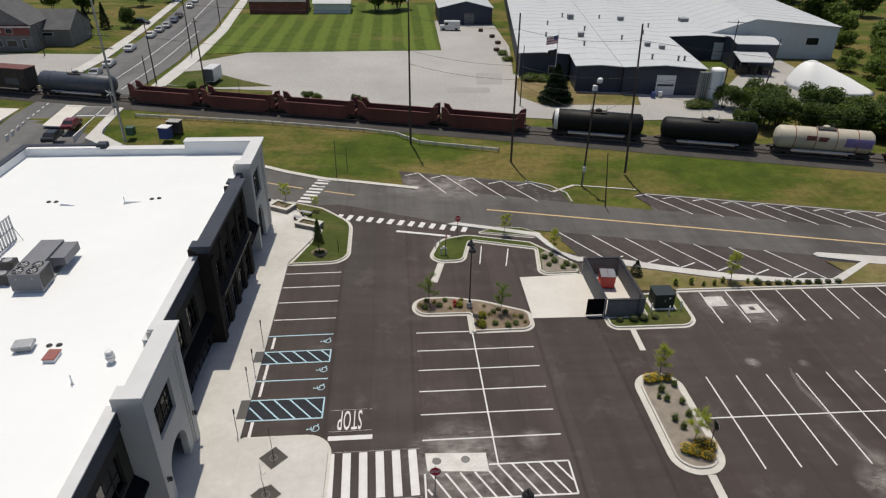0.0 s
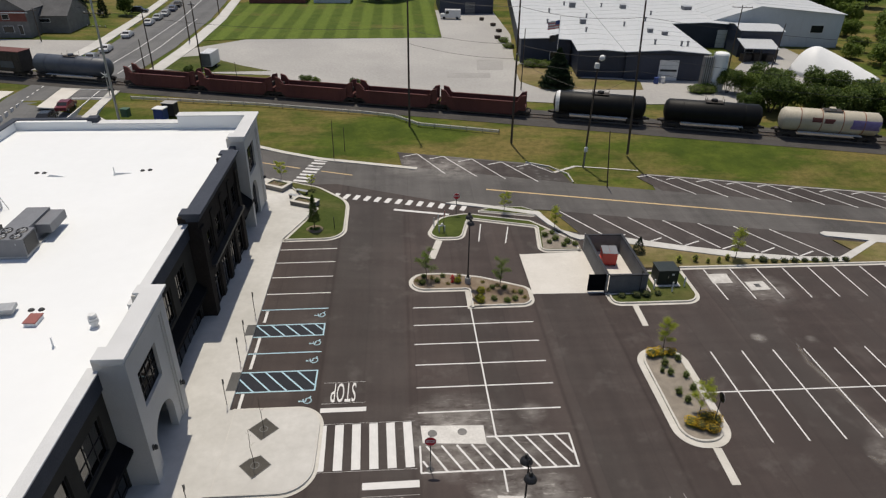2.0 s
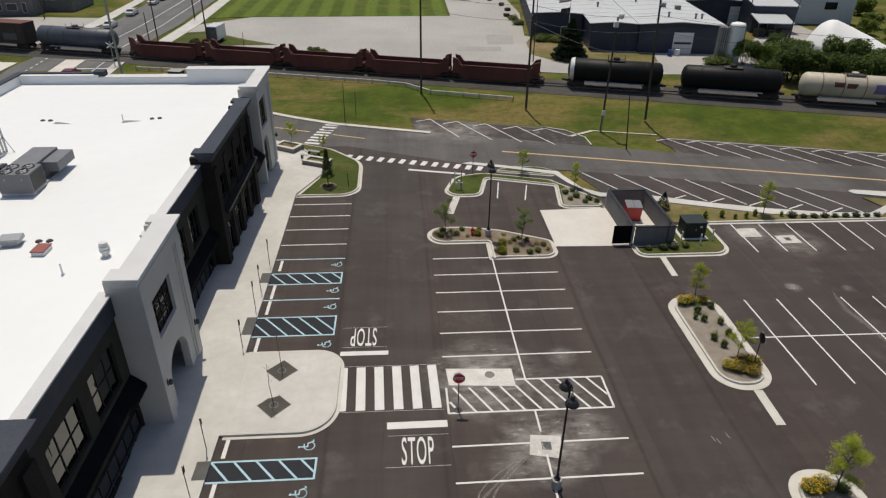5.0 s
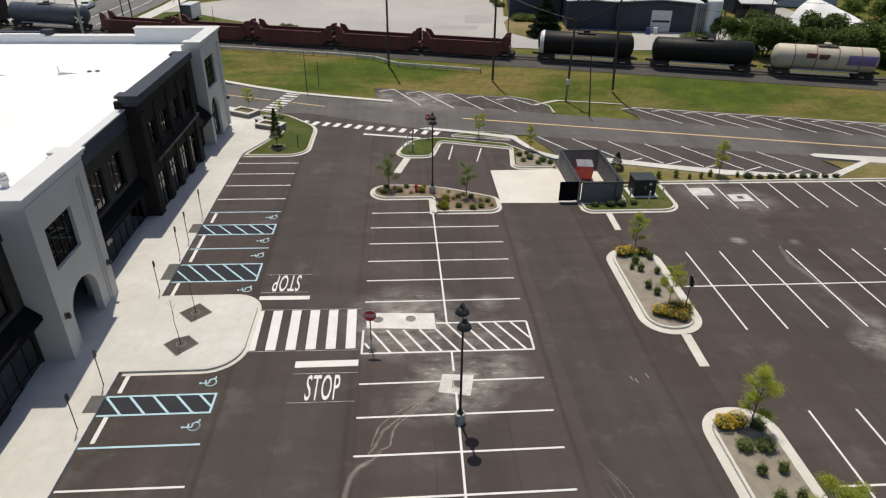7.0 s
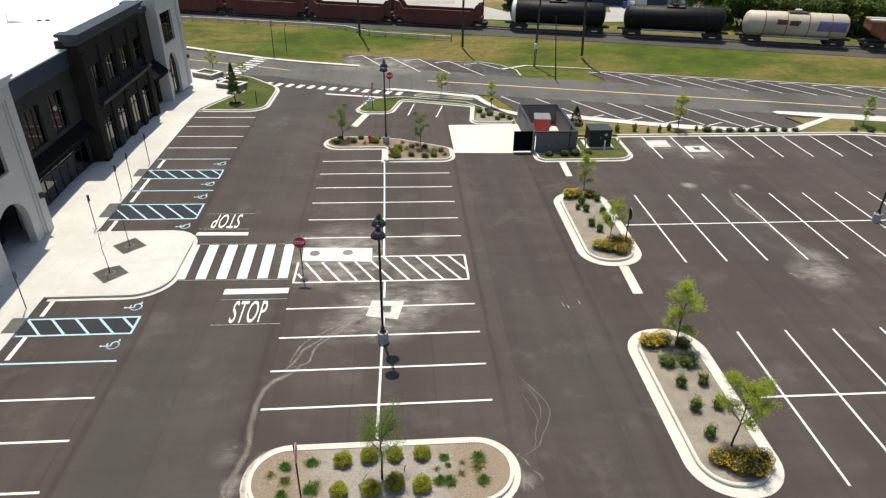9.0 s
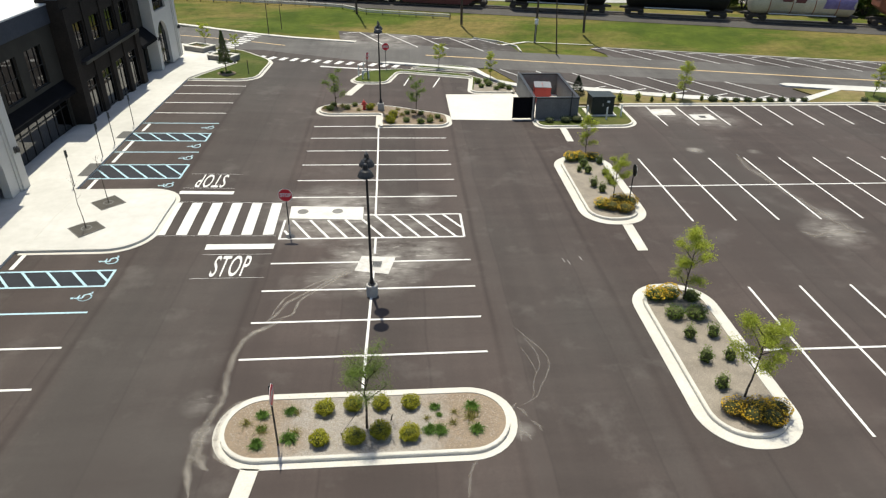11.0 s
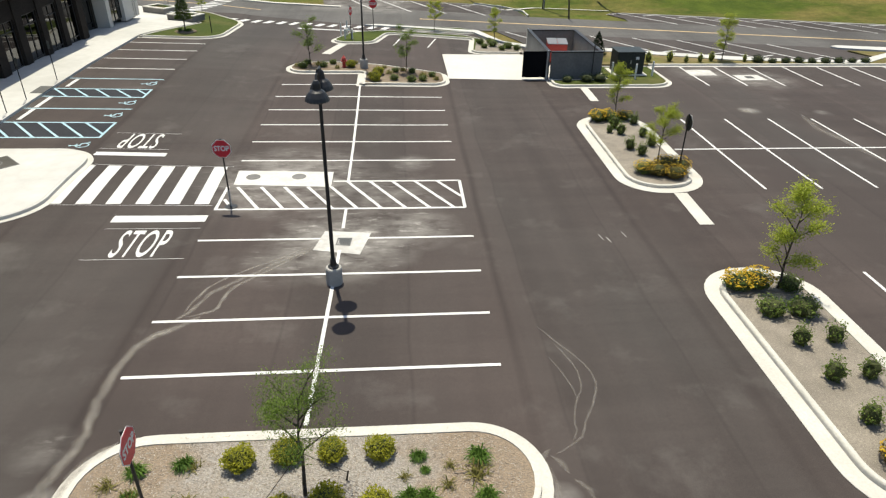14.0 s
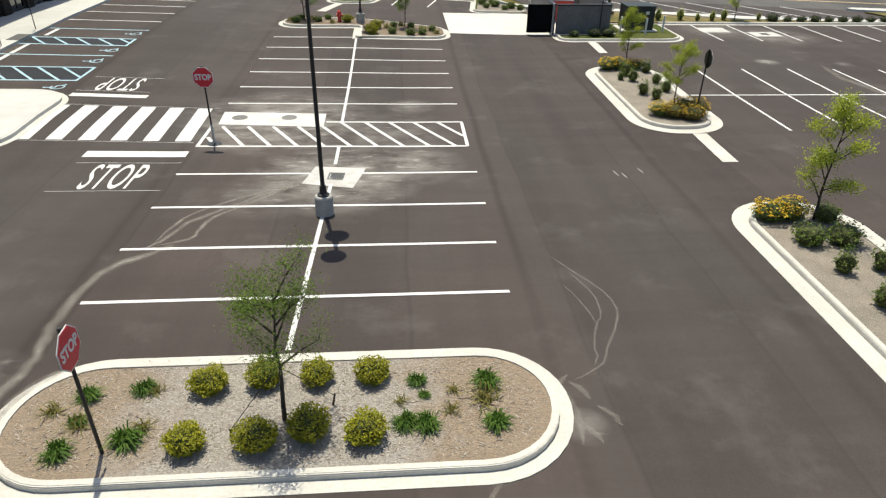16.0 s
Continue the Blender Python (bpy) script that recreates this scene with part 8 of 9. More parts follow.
# ---------------------------------------------------------------- vehicles
def car(x, y, turn, paint, label, z=1.02, length=4.5, tall=1.45, group="cars on the street", name="car"):
    r = thing(name, x, y, z, label, "car", group, turn)
    w, l = 1.8, length
    prof = [(-l / 2, 0.35), (-l / 2, 0.85), (-l / 2 + 0.15, 0.95), (-l * 0.34, 0.98), (-l * 0.2, tall), (l * 0.14, tall), (l * 0.27, 0.98), (l / 2 - 0.12, 0.82), (l / 2, 0.6), (l / 2, 0.3)]
    bm = bmesh.new()
    f = [bm.verts.new((p[0], -w / 2 + (0.14 if p[1] > 1.1 else 0), p[1])) for p in prof]
    g = [bm.verts.new((p[0], w / 2 - (0.14 if p[1] > 1.1 else 0), p[1])) for p in prof]
    bm.faces.new(f)
    bm.faces.new(g[::-1])
    for k in range(len(prof)):
        bm.faces.new((f[k], g[k], g[(k + 1) % len(prof)], f[(k + 1) % len(prof)]))
    bmesh.ops.recalc_face_normals(bm, faces=bm.faces[:])
    part("body", bm, paint, r)
    for a, b in (((-l * 0.335, 1.0), (-l * 0.21, tall - 0.05)), ((l * 0.262, 1.0), (l * 0.15, tall - 0.05))):
        bm = bmesh.new()
        s = 0.012 if a[0] > 0 else -0.012
        bm.faces.new([bm.verts.new(p) for p in ((a[0] + s, -w / 2 + 0.12, a[1] + 0.012), (a[0] + s, w / 2 - 0.12, a[1] + 0.012), (b[0] + s, w / 2 - 0.2, b[1] + 0.012), (b[0] + s, -w / 2 + 0.2, b[1] + 0.012))])
        part("windscreen", bm, M_CARGLASS, r)
    for y0 in (-1, 1):
        bm = bmesh.new()
        bm.faces.new([bm.verts.new(p) for p in ((-l * 0.3, y0 * (w / 2 - 0.02), 1.0), (l * 0.23, y0 * (w / 2 - 0.02), 1.0), (l * 0.13, y0 * (w / 2 - 0.125), tall - 0.08), (-l * 0.19, y0 * (w / 2 - 0.125), tall - 0.08))])
        part("side_glass", bm, M_CARGLASS, r)
        for x0 in (-l * 0.31, l * 0.31):
            bm = bmesh.new()
            tube(bm, (x0, y0 * (w / 2 - 0.2), 0.33), (x0, y0 * (w / 2 + 0.01), 0.33), 0.33, 0.33, 14)
            t = part("wheel", bm, M_TYRE, r)
            bm = bmesh.new()
            tube(bm, (x0, y0 * (w / 2 + 0.005), 0.33), (x0, y0 * (w / 2 + 0.02), 0.33), 0.2, 0.2, 10)
            part("hub_cap", bm, M_STEEL, t)
        part("headlight", boxed(l / 2 - 0.02, l / 2 + 0.01, y0 * 0.65 - 0.16, y0 * 0.65 + 0.16, 0.55, 0.68), M_SIGN_WHITE, r)
    return r


PAINTS = {"white": plain("white_car_paint", (0.70, 0.70, 0.70), 0.3), "silver": plain("silver_car_paint", (0.42, 0.44, 0.46), 0.3, 0.4), "black": plain("black_car_paint", (0.02, 0.02, 0.022), 0.25),
          "maroon": plain("maroon_car_paint", (0.16, 0.02, 0.03), 0.3), "blue": plain("blue_car_paint", (0.05, 0.08, 0.16), 0.3)}
for x, y, turn, c in ((-69.5, 139.0, 97, "silver"), (-69.6, 147.0, 94, "white"), (-70.2, 162.0, 92, "white"), (-70.1, 177.5, 93, "white"), (-70.0, 184.5, 93, "silver"), (-69.8, 190.5, 94, "silver"), (-70.0, 198.0, 95, "blue"), (-70.6, 205.0, 95, "black"), (-72.0, 223.0, 96, "silver"), (-73.4, 234.0, 96, "white"), (-74.6, 246.0, 96, "black")):
    car(x, y, turn, PAINTS[c], f"{c} car queuing on the northern street")
car(-60.6, 105.6, 92, PAINTS["maroon"], "maroon car waiting at the level crossing")
car(-78.5, 194.6, 5, PAINTS["black"], "black pickup parked beside the northern street", tall=1.7, length=5.2)
car(-61.0, 99.6, 92, PAINTS["black"], "black car waiting behind another at the level crossing")


def van(x, y, turn):
    r = thing("van", x, y, 1.05, "white panel van parked in the concrete yard", "van", turn=turn)
    part("body", boxed(-2.8, 1.6, -1.0, 1.0, 0.4, 2.5, 0.12), PAINTS["white"], r)
    part("bonnet", boxed(1.55, 2.8, -0.95, 0.95, 0.4, 1.35, 0.12), PAINTS["white"], r)
    part("windscreen", boxed(1.58, 1.64, -0.8, 0.8, 1.5, 2.3), M_CARGLASS, r)
    for s in (-1, 1):
        part("side_glass", boxed(0.5, 1.4, s * 1.005 - 0.01, s * 1.005 + 0.01, 1.5, 2.2), M_CARGLASS, r)
        for x0 in (-1.8, 1.8):
            bm = bmesh.new()
            tube(bm, (x0, s * 0.8, 0.38), (x0, s * 1.02, 0.38), 0.38, 0.38, 14)
            part("wheel", bm, M_TYRE, r)


van(9.0, 186.0, 175)


def bus(x, y, turn):
    r = thing("box_trailer", x, y, 1.05, "small white box trailer parked at the yard's edge", "trailer", turn=turn)
    part("body", boxed(-1.1, 1.1, -2.2, 2.2, 0.6, 3.2, 0.06), PAINTS["white"], r)
    part("chassis", boxed(-0.9, 0.9, -2.3, 2.3, 0.45, 0.6), M_IRON, r)
    for s in (-1, 1):
        bm = bmesh.new()
        tube(bm, (s * 0.9, 0.2, 0.36), (s * 1.12, 0.2, 0.36), 0.36, 0.36, 14)
        part("wheel", bm, M_TYRE, r)
    part("rear_door", boxed(-0.95, 0.95, -2.24, -2.2, 0.75, 3.05, 0.01, 1), M_GREYBLOCK, r)


bus(-43.8, 132.9, -8)


# ---------------------------------------------------------------- sheds and houses
def gabled(name, x0, x1, y0, y1, eave, ridge, along, wall_m, roof_m, label, category="building", over=0.4, z=1.0, group="", standing=True, turn=0.0, off=0.0, eave2=None):
    """A plain shed: walls, two roof slopes with thickness; the ridge runs along x or y, off its middle by off."""
    r = thing(name, (x0 + x1) / 2, (y0 + y1) / 2, z, label, category, group, turn=turn)
    hx, hy = (x1 - x0) / 2, (y1 - y0) / 2
    h, half = (hx, hy) if along == "y" else (hy, hx)
    eave2 = eave if eave2 is None else eave2

    def at(u, t, zz):
        return (u, t, zz) if along == "y" else (t, u, zz)

    bm = bmesh.new()
    pr = [(-h, -0.3), (h, -0.3), (h, eave2), (off, ridge), (-h, eave)]
    f = [bm.verts.new(at(p[0], -half, p[1])) for p in pr]
    g = [bm.verts.new(at(p[0], half, p[1])) for p in pr]
    bm.faces.new(f)
    bm.faces.new(g[::-1])
    for k in (0, 1, 4):
        bm.faces.new((f[k], g[k], g[(k + 1) % 5], f[(k + 1) % 5]))
    bmesh.ops.recalc_face_normals(bm, faces=bm.faces[:])
    part("wall", bm, wall_m, r)
    L = half + over
    for s, low in ((-1, eave), (1, eave2)):
        bm = bmesh.new()
        slope = (ridge - low) / abs(s * h - off)
        a = [(s * (h + over), low - slope * over + 0.06), (off, ridge + 0.06)]
        vs = [bm.verts.new(at(u, t, zz + dz)) for u, zz in a for t in (-L, L) for dz in (0.0, 0.14)]
        for q in ((1, 3, 7, 5), (0, 4, 6, 2), (0, 1, 5, 4), (2, 6, 7, 3), (0, 2, 3, 1)):
            bm.faces.new([vs[i] for i in q])
        bmesh.ops.recalc_face_normals(bm, faces=bm.faces[:])
        roof = part("roof", bm, roof_m, r)
        if standing:
            bm = bmesh.new()
            n = int(2 * L / 5.0)
            for k in range(1, n):
                t = -L + 2 * L * k / n
                tube(bm, at(a[0][0], t, a[0][1] + 0.16), at(a[1][0], t, a[1][1] + 0.16), 0.025, 0.025, 4, cap=False)
            tagged(part("standing_seams", bm, roof_m, roof), kind="stuff")
    return r


def wing(x, y, width, length, eave, ridge, wall_m, label, turn=-7.0, off=0.0, eave2=None):
    """A warehouse wing set by the middle of its south front; its length runs off to the north."""
    a = math.radians(turn)
    cx, cy = x - math.sin(a) * length / 2, y + math.cos(a) * length / 2
    return gabled("warehouse", cx - width / 2, cx + width / 2, cy - length / 2, cy + length / 2, eave, ridge, "y", wall_m, M_METALROOF, label, turn=turn, off=off, eave2=eave2)


def front_door(parent, x, z0, z1, w, y, mat=M_SIGN_WHITE, name="roller_door"):
    d = part(name, boxed(x - w / 2, x + w / 2, y - 0.12, y + 0.02, z0, z1), mat, parent)
    for k in range(1, 4):
        zz = z0 + (z1 - z0) * k / 4
        part("panel_line", boxed(x - w / 2, x + w / 2, y - 0.14, y - 0.12, zz - 0.03, zz + 0.03), M_STEEL, d)
    return d


def wall_window(parent, x, z0, z1, w, y):
    d = part("window", boxed(x - w / 2, x + w / 2, y - 0.1, y + 0.02, z0, z1), M_SIGN_WHITE, parent)
    part("pane", boxed(x - w / 2 + 0.08, x + w / 2 - 0.08, y - 0.12, y - 0.1, z0 + 0.08, z1 - 0.08), M_CARGLASS, d)


W1 = wing(25.0, 134.9, 10.4, 126.0, 5.0, 5.25, M_NAVY, "long navy warehouse wing with a pale metal roof")
wall_window(W1, 2.0, 1.0, 2.6, 2.2, -63.0)
W2 = wing(33.8, 123.8, 9.2, 138.0, 5.0, 5.3, M_NAVY, "long navy warehouse wing with a pale metal roof")
for k in range(9):
    part("siding_rib", boxed(-4.4 + 1.1 * k, -4.34 + 1.1 * k, -69.05, -69.0, 0.0, 4.9), M_NAVY, W2)
W3 = wing(45.9, 121.5, 15.6, 140.0, 5.2, 5.7, M_NAVY, "long navy warehouse wing with a roller door and pale roof")
door = front_door(W3, 0.6, 0.0, 3.9, 3.7, -70.0)
part("door_gap", boxed(-1.0, 2.2, -70.16, -70.14, 1.75, 2.15), M_BLACK, door, "row of dark door panes")
part("gutter", boxed(-7.8, 7.8, -70.5, -70.4, 5.0, 5.14), M_BLACK, W3)
W4 = wing(66.3, 150.7, 17.2, 112.0, 5.0, 5.5, M_NAVY, "tall navy warehouse wing with a pale metal roof")
front_door(W4, 4.9, 0.0, 4.0, 4.2, -56.0)
W5 = wing(84.0, 152.0, 30.4, 110.0, 5.3, 8.8, M_GREYSIDE, "large blue-grey metal shed with a low gable", off=-4.6, eave2=7.4)
wall_window(W5, 9.6, 3.2, 5.0, 3.0, -55.0)
for k in range(15):
    part("siding_rib", boxed(-14.2 + 2.0 * k, -14.14 + 2.0 * k, -55.06, -55.0, 0.0, 5.0 + (0.33 * (1.0 + 2.0 * k) if k < 5 else 3.1 - 0.075 * 2.0 * (k - 5))), M_GREYSIDE, W5)
W6 = gabled("loading_shed", 70.5, 79.5, 140.5, 149.0, 5.6, 6.2, "x", M_NAVY, M_METALROOF, "small navy loading shed with a pale roof", turn=-7)
wall_window(W6, -2.0, 1.0, 2.4, 2.0, -4.25)
porch = thing("shed_canopy", 72.4, 137.4, 1.0, "pale lean-to canopy on posts before the loading shed", "canopy", turn=-7)
bm = bmesh.new()
v = [bm.verts.new(p) for p in ((-3.7, -2.8, 3.0), (3.7, -2.8, 3.0), (3.7, 2.8, 4.0), (-3.7, 2.8, 4.0), (-3.7, -2.8, 3.15), (3.7, -2.8, 3.15), (3.7, 2.8, 4.15), (-3.7, 2.8, 4.15))]
for f in ((3, 2, 1, 0), (4, 5, 6, 7), (0, 1, 5, 4), (1, 2, 6, 5), (2, 3, 7, 6), (3, 0, 4, 7)):
    bm.faces.new([v[i] for i in f])
part("roof", bm, M_METALROOF, porch)
for x in (-3.4, 0, 3.4):
    part("post", boxed(x - 0.1, x + 0.1, -2.7, -2.5, 0, 3.05), M_BLACK, porch)
for k, (x, y) in enumerate(((-2.5, -0.6), (0.0, -0.3), (2.4, -0.8))):
    bx = thing("crate_stack", 72.4 + x, 137.4 + y, 1.04, "dark stacked crates under the shed canopy", "crates", "crate stacks", turn=8 * k)
    for j in range(2):
        part("crate", boxed(-1.0, 1.0, -0.8, 0.8, 0.8 * j, 0.8 * j + 0.76, 0.02, 1), M_IRON, bx)
for x, y, z, w, h in ((36.5, 150.0, 6.5, 1.2, 0.9), (48.0, 138.0, 6.8, 1.0, 0.8), (50.5, 136.0, 6.6, 1.0, 0.8), (51.5, 168.0, 6.82, 1.3, 0.9), (68.2, 168.0, 6.62, 2.0, 0.8), (39.4, 172.0, 6.42, 1.4, 1.2)):
    rv = thing("roof_fan", x, y, z, "small boxy fan unit on the metal roof", "roof fan", "warehouse roof fans")
    part("curb", boxed(-w / 2, w / 2, -w / 2, w / 2, 0.0, h), M_UNIT, rv)
    part("cap", boxed(-w / 2 - 0.1, w / 2 + 0.1, -w / 2 - 0.1, w / 2 + 0.1, h, h + 0.12, 0.02, 1), M_STEEL, rv)

# thin flues that stand up from the pale roofs
for wx, wy, eave, ridge, half, spots in ((25.0, 134.9, 5.0, 5.25, 5.2, ((1.5, 16.0), (3.2, 31.0))), (33.8, 123.8, 5.0, 5.3, 4.6, ((-1.0, 17.0), (1.4, 34.0), (-2.0, 52.0))),
                                         (45.9, 121.5, 5.2, 5.7, 7.8, ((-1.5, 5.0), (3.6, 4.6), (5.0, 5.2), (-4.0, 24.0), (2.0, 30.0), (5.5, 40.0), (-5.0, 50.0)))):
    for u, t in spots:
        x, y = wx + u * 0.9925 + t * 0.1219, wy - u * 0.1219 + t * 0.9925
        bm = bmesh.new()
        lathe(bm, [(0.2, -0.2), (0.2, 0.75), (0.3, 0.8), (0.3, 0.95), (0.0001, 1.05)], 10)
        ob = part("roof_flue", bm, M_UNIT)
        ob.matrix_world = pose(x, y, 1.2 + eave + (ridge - eave) * (1 - abs(u) / half))
        tagged(ob, "short grey capped flue on the warehouse roof", "roof flue", "warehouse roof flues")

B1 = gabled("shed", 6.5, 22.0, 194.0, 212.0, 4.6, 6.4, "y", M_NAVY, M_METALROOF, "navy shed with a pale gable roof behind the yard")
front_door(B1, 1.0, 0.0, 3.2, 2.8, -9.0, M_GREYBLOCK)
gabled("barn", -51.0, -34.0, 211.5, 224.0, 3.6, 6.5, "x", M_REDWALL, M_SHINGLE, "low dark brick building behind the lawn", standing=False)
gabled("shed", -31.5, -20.3, 212.0, 222.0, 3.0, 4.6, "x", M_GREYSIDE, M_METALROOF, "low pale shed behind the lawn")
H1 = gabled("house", -99.0, -85.6, 167.0, 179.0, 4.0, 7.6, "x", M_STONEWALL, M_SHINGLE, "grey stone-clad house wing with a dark shingle roof", "house", standing=False)
wall_window(H1, -3.2, 1.0, 2.6, 1.2, -6.0)
wall_window(H1, 1.2, 2.4, 3.3, 3.0, -6.0)
front_door(H1, -0.8, 0.0, 2.2, 1.1, -6.0, M_SIGN_WHITE, "door")
H2 = gabled("house", -112.0, -92.0, 161.6, 172.0, 6.0, 12.5, "y", M_STONEWALL, M_SHINGLE, "grey stone-clad house with a steep dark shingle roof", "house", standing=False)
wall_window(H2, 5.2, 1.0, 2.6, 2.4, -5.2)
wall_window(H2, 5.2, 4.0, 5.2, 1.6, -5.2)
wall_window(H2, 8.0, 0.6, 2.8, 1.0, -5.2)
wall_window(H2, 2.0, 1.0, 2.6, 2.0, -5.2)
wall_window(H2, 2.6, 4.0, 5.2, 1.4, -5.2)
part("eave_board", boxed(-10.6, 10.6, -5.75, -5.65, 5.5, 5.75), M_SIGN_WHITE, H2, "white eave board")
bm = bmesh.new()
box(bm, -9.8, 9.8, -5.26, -5.21, 3.6, 6.0)
part("gable_band", bm, M_REDWALL, H2, "red-brown band under the gable")


def silo(x, y):
    r = thing("silo", x, y, 1.0, "white upright storage tank beside the warehouse", "storage tank")
    bm = bmesh.new()
    lathe(bm, [(1.35, -0.1), (1.35, 6.6), (1.2, 6.85), (0.7, 7.0), (0.0001, 7.05)], 24)
    part("shell", bm, M_TARP, r, smooth=False)
    bm = bmesh.new()
    for s in (-0.25, 0.25):
        tube(bm, (-1.5, s, 0), (-1.5, s, 7.2), 0.03, 0.03, 5)
    part("ladder_rail", bm, M_STEEL, r)
    for k in range(14):
        part("rung", boxed(-1.52, -1.48, -0.25, 0.25, 0.4 + 0.5 * k, 0.44 + 0.5 * k), M_STEEL, r)
    part("pipe_rack", boxed(-3.2, -1.6, -0.6, 0.6, 0.0, 6.2, 0.03, 1), M_GREYBLOCK, r, "grey pipe stack")
    for k in range(4):
        part("pipe", boxed(-3.1 + 0.4 * k, -2.95 + 0.4 * k, -0.68, -0.6, 0.0, 6.4), M_STEEL, r)


silo(53.2, 114.6)


def fabric_dome():
    """A tarpaulin-covered heap: steep and round at one end, long and flat towards the other."""
    bm = bmesh.new()
    n, m = 40, 12
    ax = Vector((0.85, -0.53))
    ay = Vector((0.53, 0.85))
    rings = []
    for j in range(1, m + 1):
        f = j / m
        ring = []
        for k in range(n):
            a = k * math.tau / n
            c, s = math.cos(a), math.sin(a)
            reach = 1 / math.sqrt((c / (12.2 if c > 0 else 4.8)) ** 2 + (s / 6.5) ** 2)
            p = (ax * c + ay * s) * reach * f
            ring.append(bm.verts.new((p.x, p.y, 5.1 * (1 - f ** (1.9 - 0.8 * c)) + 0.12 * noise.noise(Vector((p.x * 0.4, p.y * 0.4, 1))))))
        rings.append(ring)
    top = bm.verts.new((0, 0, 5.12))
    for k in range(n):
        bm.faces.new((top, rings[0][k], rings[0][(k + 1) % n]))
    for lo, hi in zip(rings, rings[1:]):
        for k in range(n):
            bm.faces.new((lo[k], hi[k], hi[(k + 1) % n], lo[(k + 1) % n]))
    bm.faces.new(rings[-1][::-1])
    ob = part("tarpaulin_mound", bm, M_TARP, smooth=True)
    ob.matrix_world = pose(80.2, 127.4, 1.0)
    tagged(ob, "long white tarpaulin-covered mound behind the bushes", "covered mound")


fabric_dome()


M_FADEDRED = plain("sun_faded_red_cloth", (0.55, 0.20, 0.20), 0.8)


def flag_pole(x, y):
    r = thing("flag_pole", x, y, 1.0, "white flag pole with two limp flags before the warehouse", "flag pole")
    bm = bmesh.new()
    tube(bm, (0, 0, -0.1), (0, 0, 10.5), 0.08, 0.05, 10)
    part("pole", bm, M_SIGN_WHITE, r)
    for z, w, h, mats, lab in ((8.0, 2.4, 1.6, (M_FADEDRED, M_SIGN_WHITE), "faded striped red, white and blue flag"), (5.6, 1.9, 1.3, (M_BLACK,), "dark plain flag")):
        bm = bmesh.new()
        n, rows = 8, 6
        grid = [[bm.verts.new((-w * i / n, 0.12 * math.sin(i * 1.3), z + h * j / rows - 0.35 * i / n)) for i in range(n + 1)] for j in range(rows + 1)]
        for j in range(rows):
            for i in range(n):
                f = bm.faces.new((grid[j][i], grid[j][i + 1], grid[j + 1][i + 1], grid[j + 1][i]))
                f.material_index = (j % 2) if len(mats) > 1 else 0
                if len(mats) > 1 and j >= 3 and i < 3:
                    f.material_index = 2
        part("flag", bm, list(mats) + [M_PLASTICBLUE], r, lab)


flag_pole(26.5, 131.0)

M_DARKGREEN = plain("utility_box_green", (0.03, 0.10, 0.055), 0.5)
# signal cabinet and sheds by the level crossing
sh = thing("signal_hut", -43.7, 100.0, 0.95, "small dark blue signal hut with a pale roof beside the railway", "hut", turn=-12)
sh.matrix_world = sh.matrix_world @ Matrix.Scale(0.82, 4)
part("body", boxed(-1.0, 1.0, -0.9, 0.9, 0.0, 2.2, 0.03), M_PLASTICBLUE, sh)
part("roof", boxed(-1.15, 1.15, -1.05, 1.05, 2.2, 2.35, 0.02), M_SIGN_WHITE, sh)
gb = thing("utility_box", -49.7, 101.6, 0.97, "small dark green utility box on the grass by the crossing", "utility box", turn=-12)
part("cabinet", boxed(-0.6, 0.6, -0.5, 0.5, 0.0, 1.25, 0.04), M_DARKGREEN, gb)
part("lid", boxed(-0.66, 0.66, -0.56, 0.56, 1.25, 1.33, 0.02), M_DARKGREEN, gb)
sh2 = thing("signal_hut", -42.9, 102.4, 0.98, "dark grey signal hut with a flat pale roof", "hut", turn=-12)
sh2.matrix_world = sh2.matrix_world @ Matrix.Scale(0.82, 4)
part("body", boxed(-1.2, 1.2, -0.9, 0.9, 0.0, 2.4, 0.03), M_IRON, sh2)
part("roof", boxed(-1.35, 1.35, -1.05, 1.05, 2.4, 2.52, 0.02), M_YARD, sh2)
sg = thing("crossing_gate", -56.4, 113.0, 1.0, "railway crossing mast with crossed arms and a raised barrier", "crossing signal")
bm = bmesh.new()
tube(bm, (0, 0, -0.1), (0, 0, 4.2), 0.09, 0.08, 10)
part("mast", bm, M_STEEL, sg)
for s in (-1, 1):
    bm = bmesh.new()
    tube(bm, (-0.6, -0.1, 3.6 - 0.45 * s), (0.6, -0.1, 3.6 + 0.45 * s), 0.08, 0.08, 4)
    part("cross_board", bm, M_SIGN_WHITE, sg)
    part("lamp", boxed(s * 0.45 - 0.16, s * 0.45 + 0.16, -0.3, -0.12, 2.5, 2.8, 0.05, 1), M_BLACK, sg)
bm = bmesh.new()
tube(bm, (-0.2, 0, 1.1), (-7.5, 0.0, 1.25), 0.07, 0.04, 6)
part("barrier", bm, M_SIGN_WHITE, sg, "lowered white barrier arm")
part("counterweight", boxed(0.1, 0.9, -0.12, 0.12, 0.9, 1.3, 0.02, 1), M_BLACK, sg)


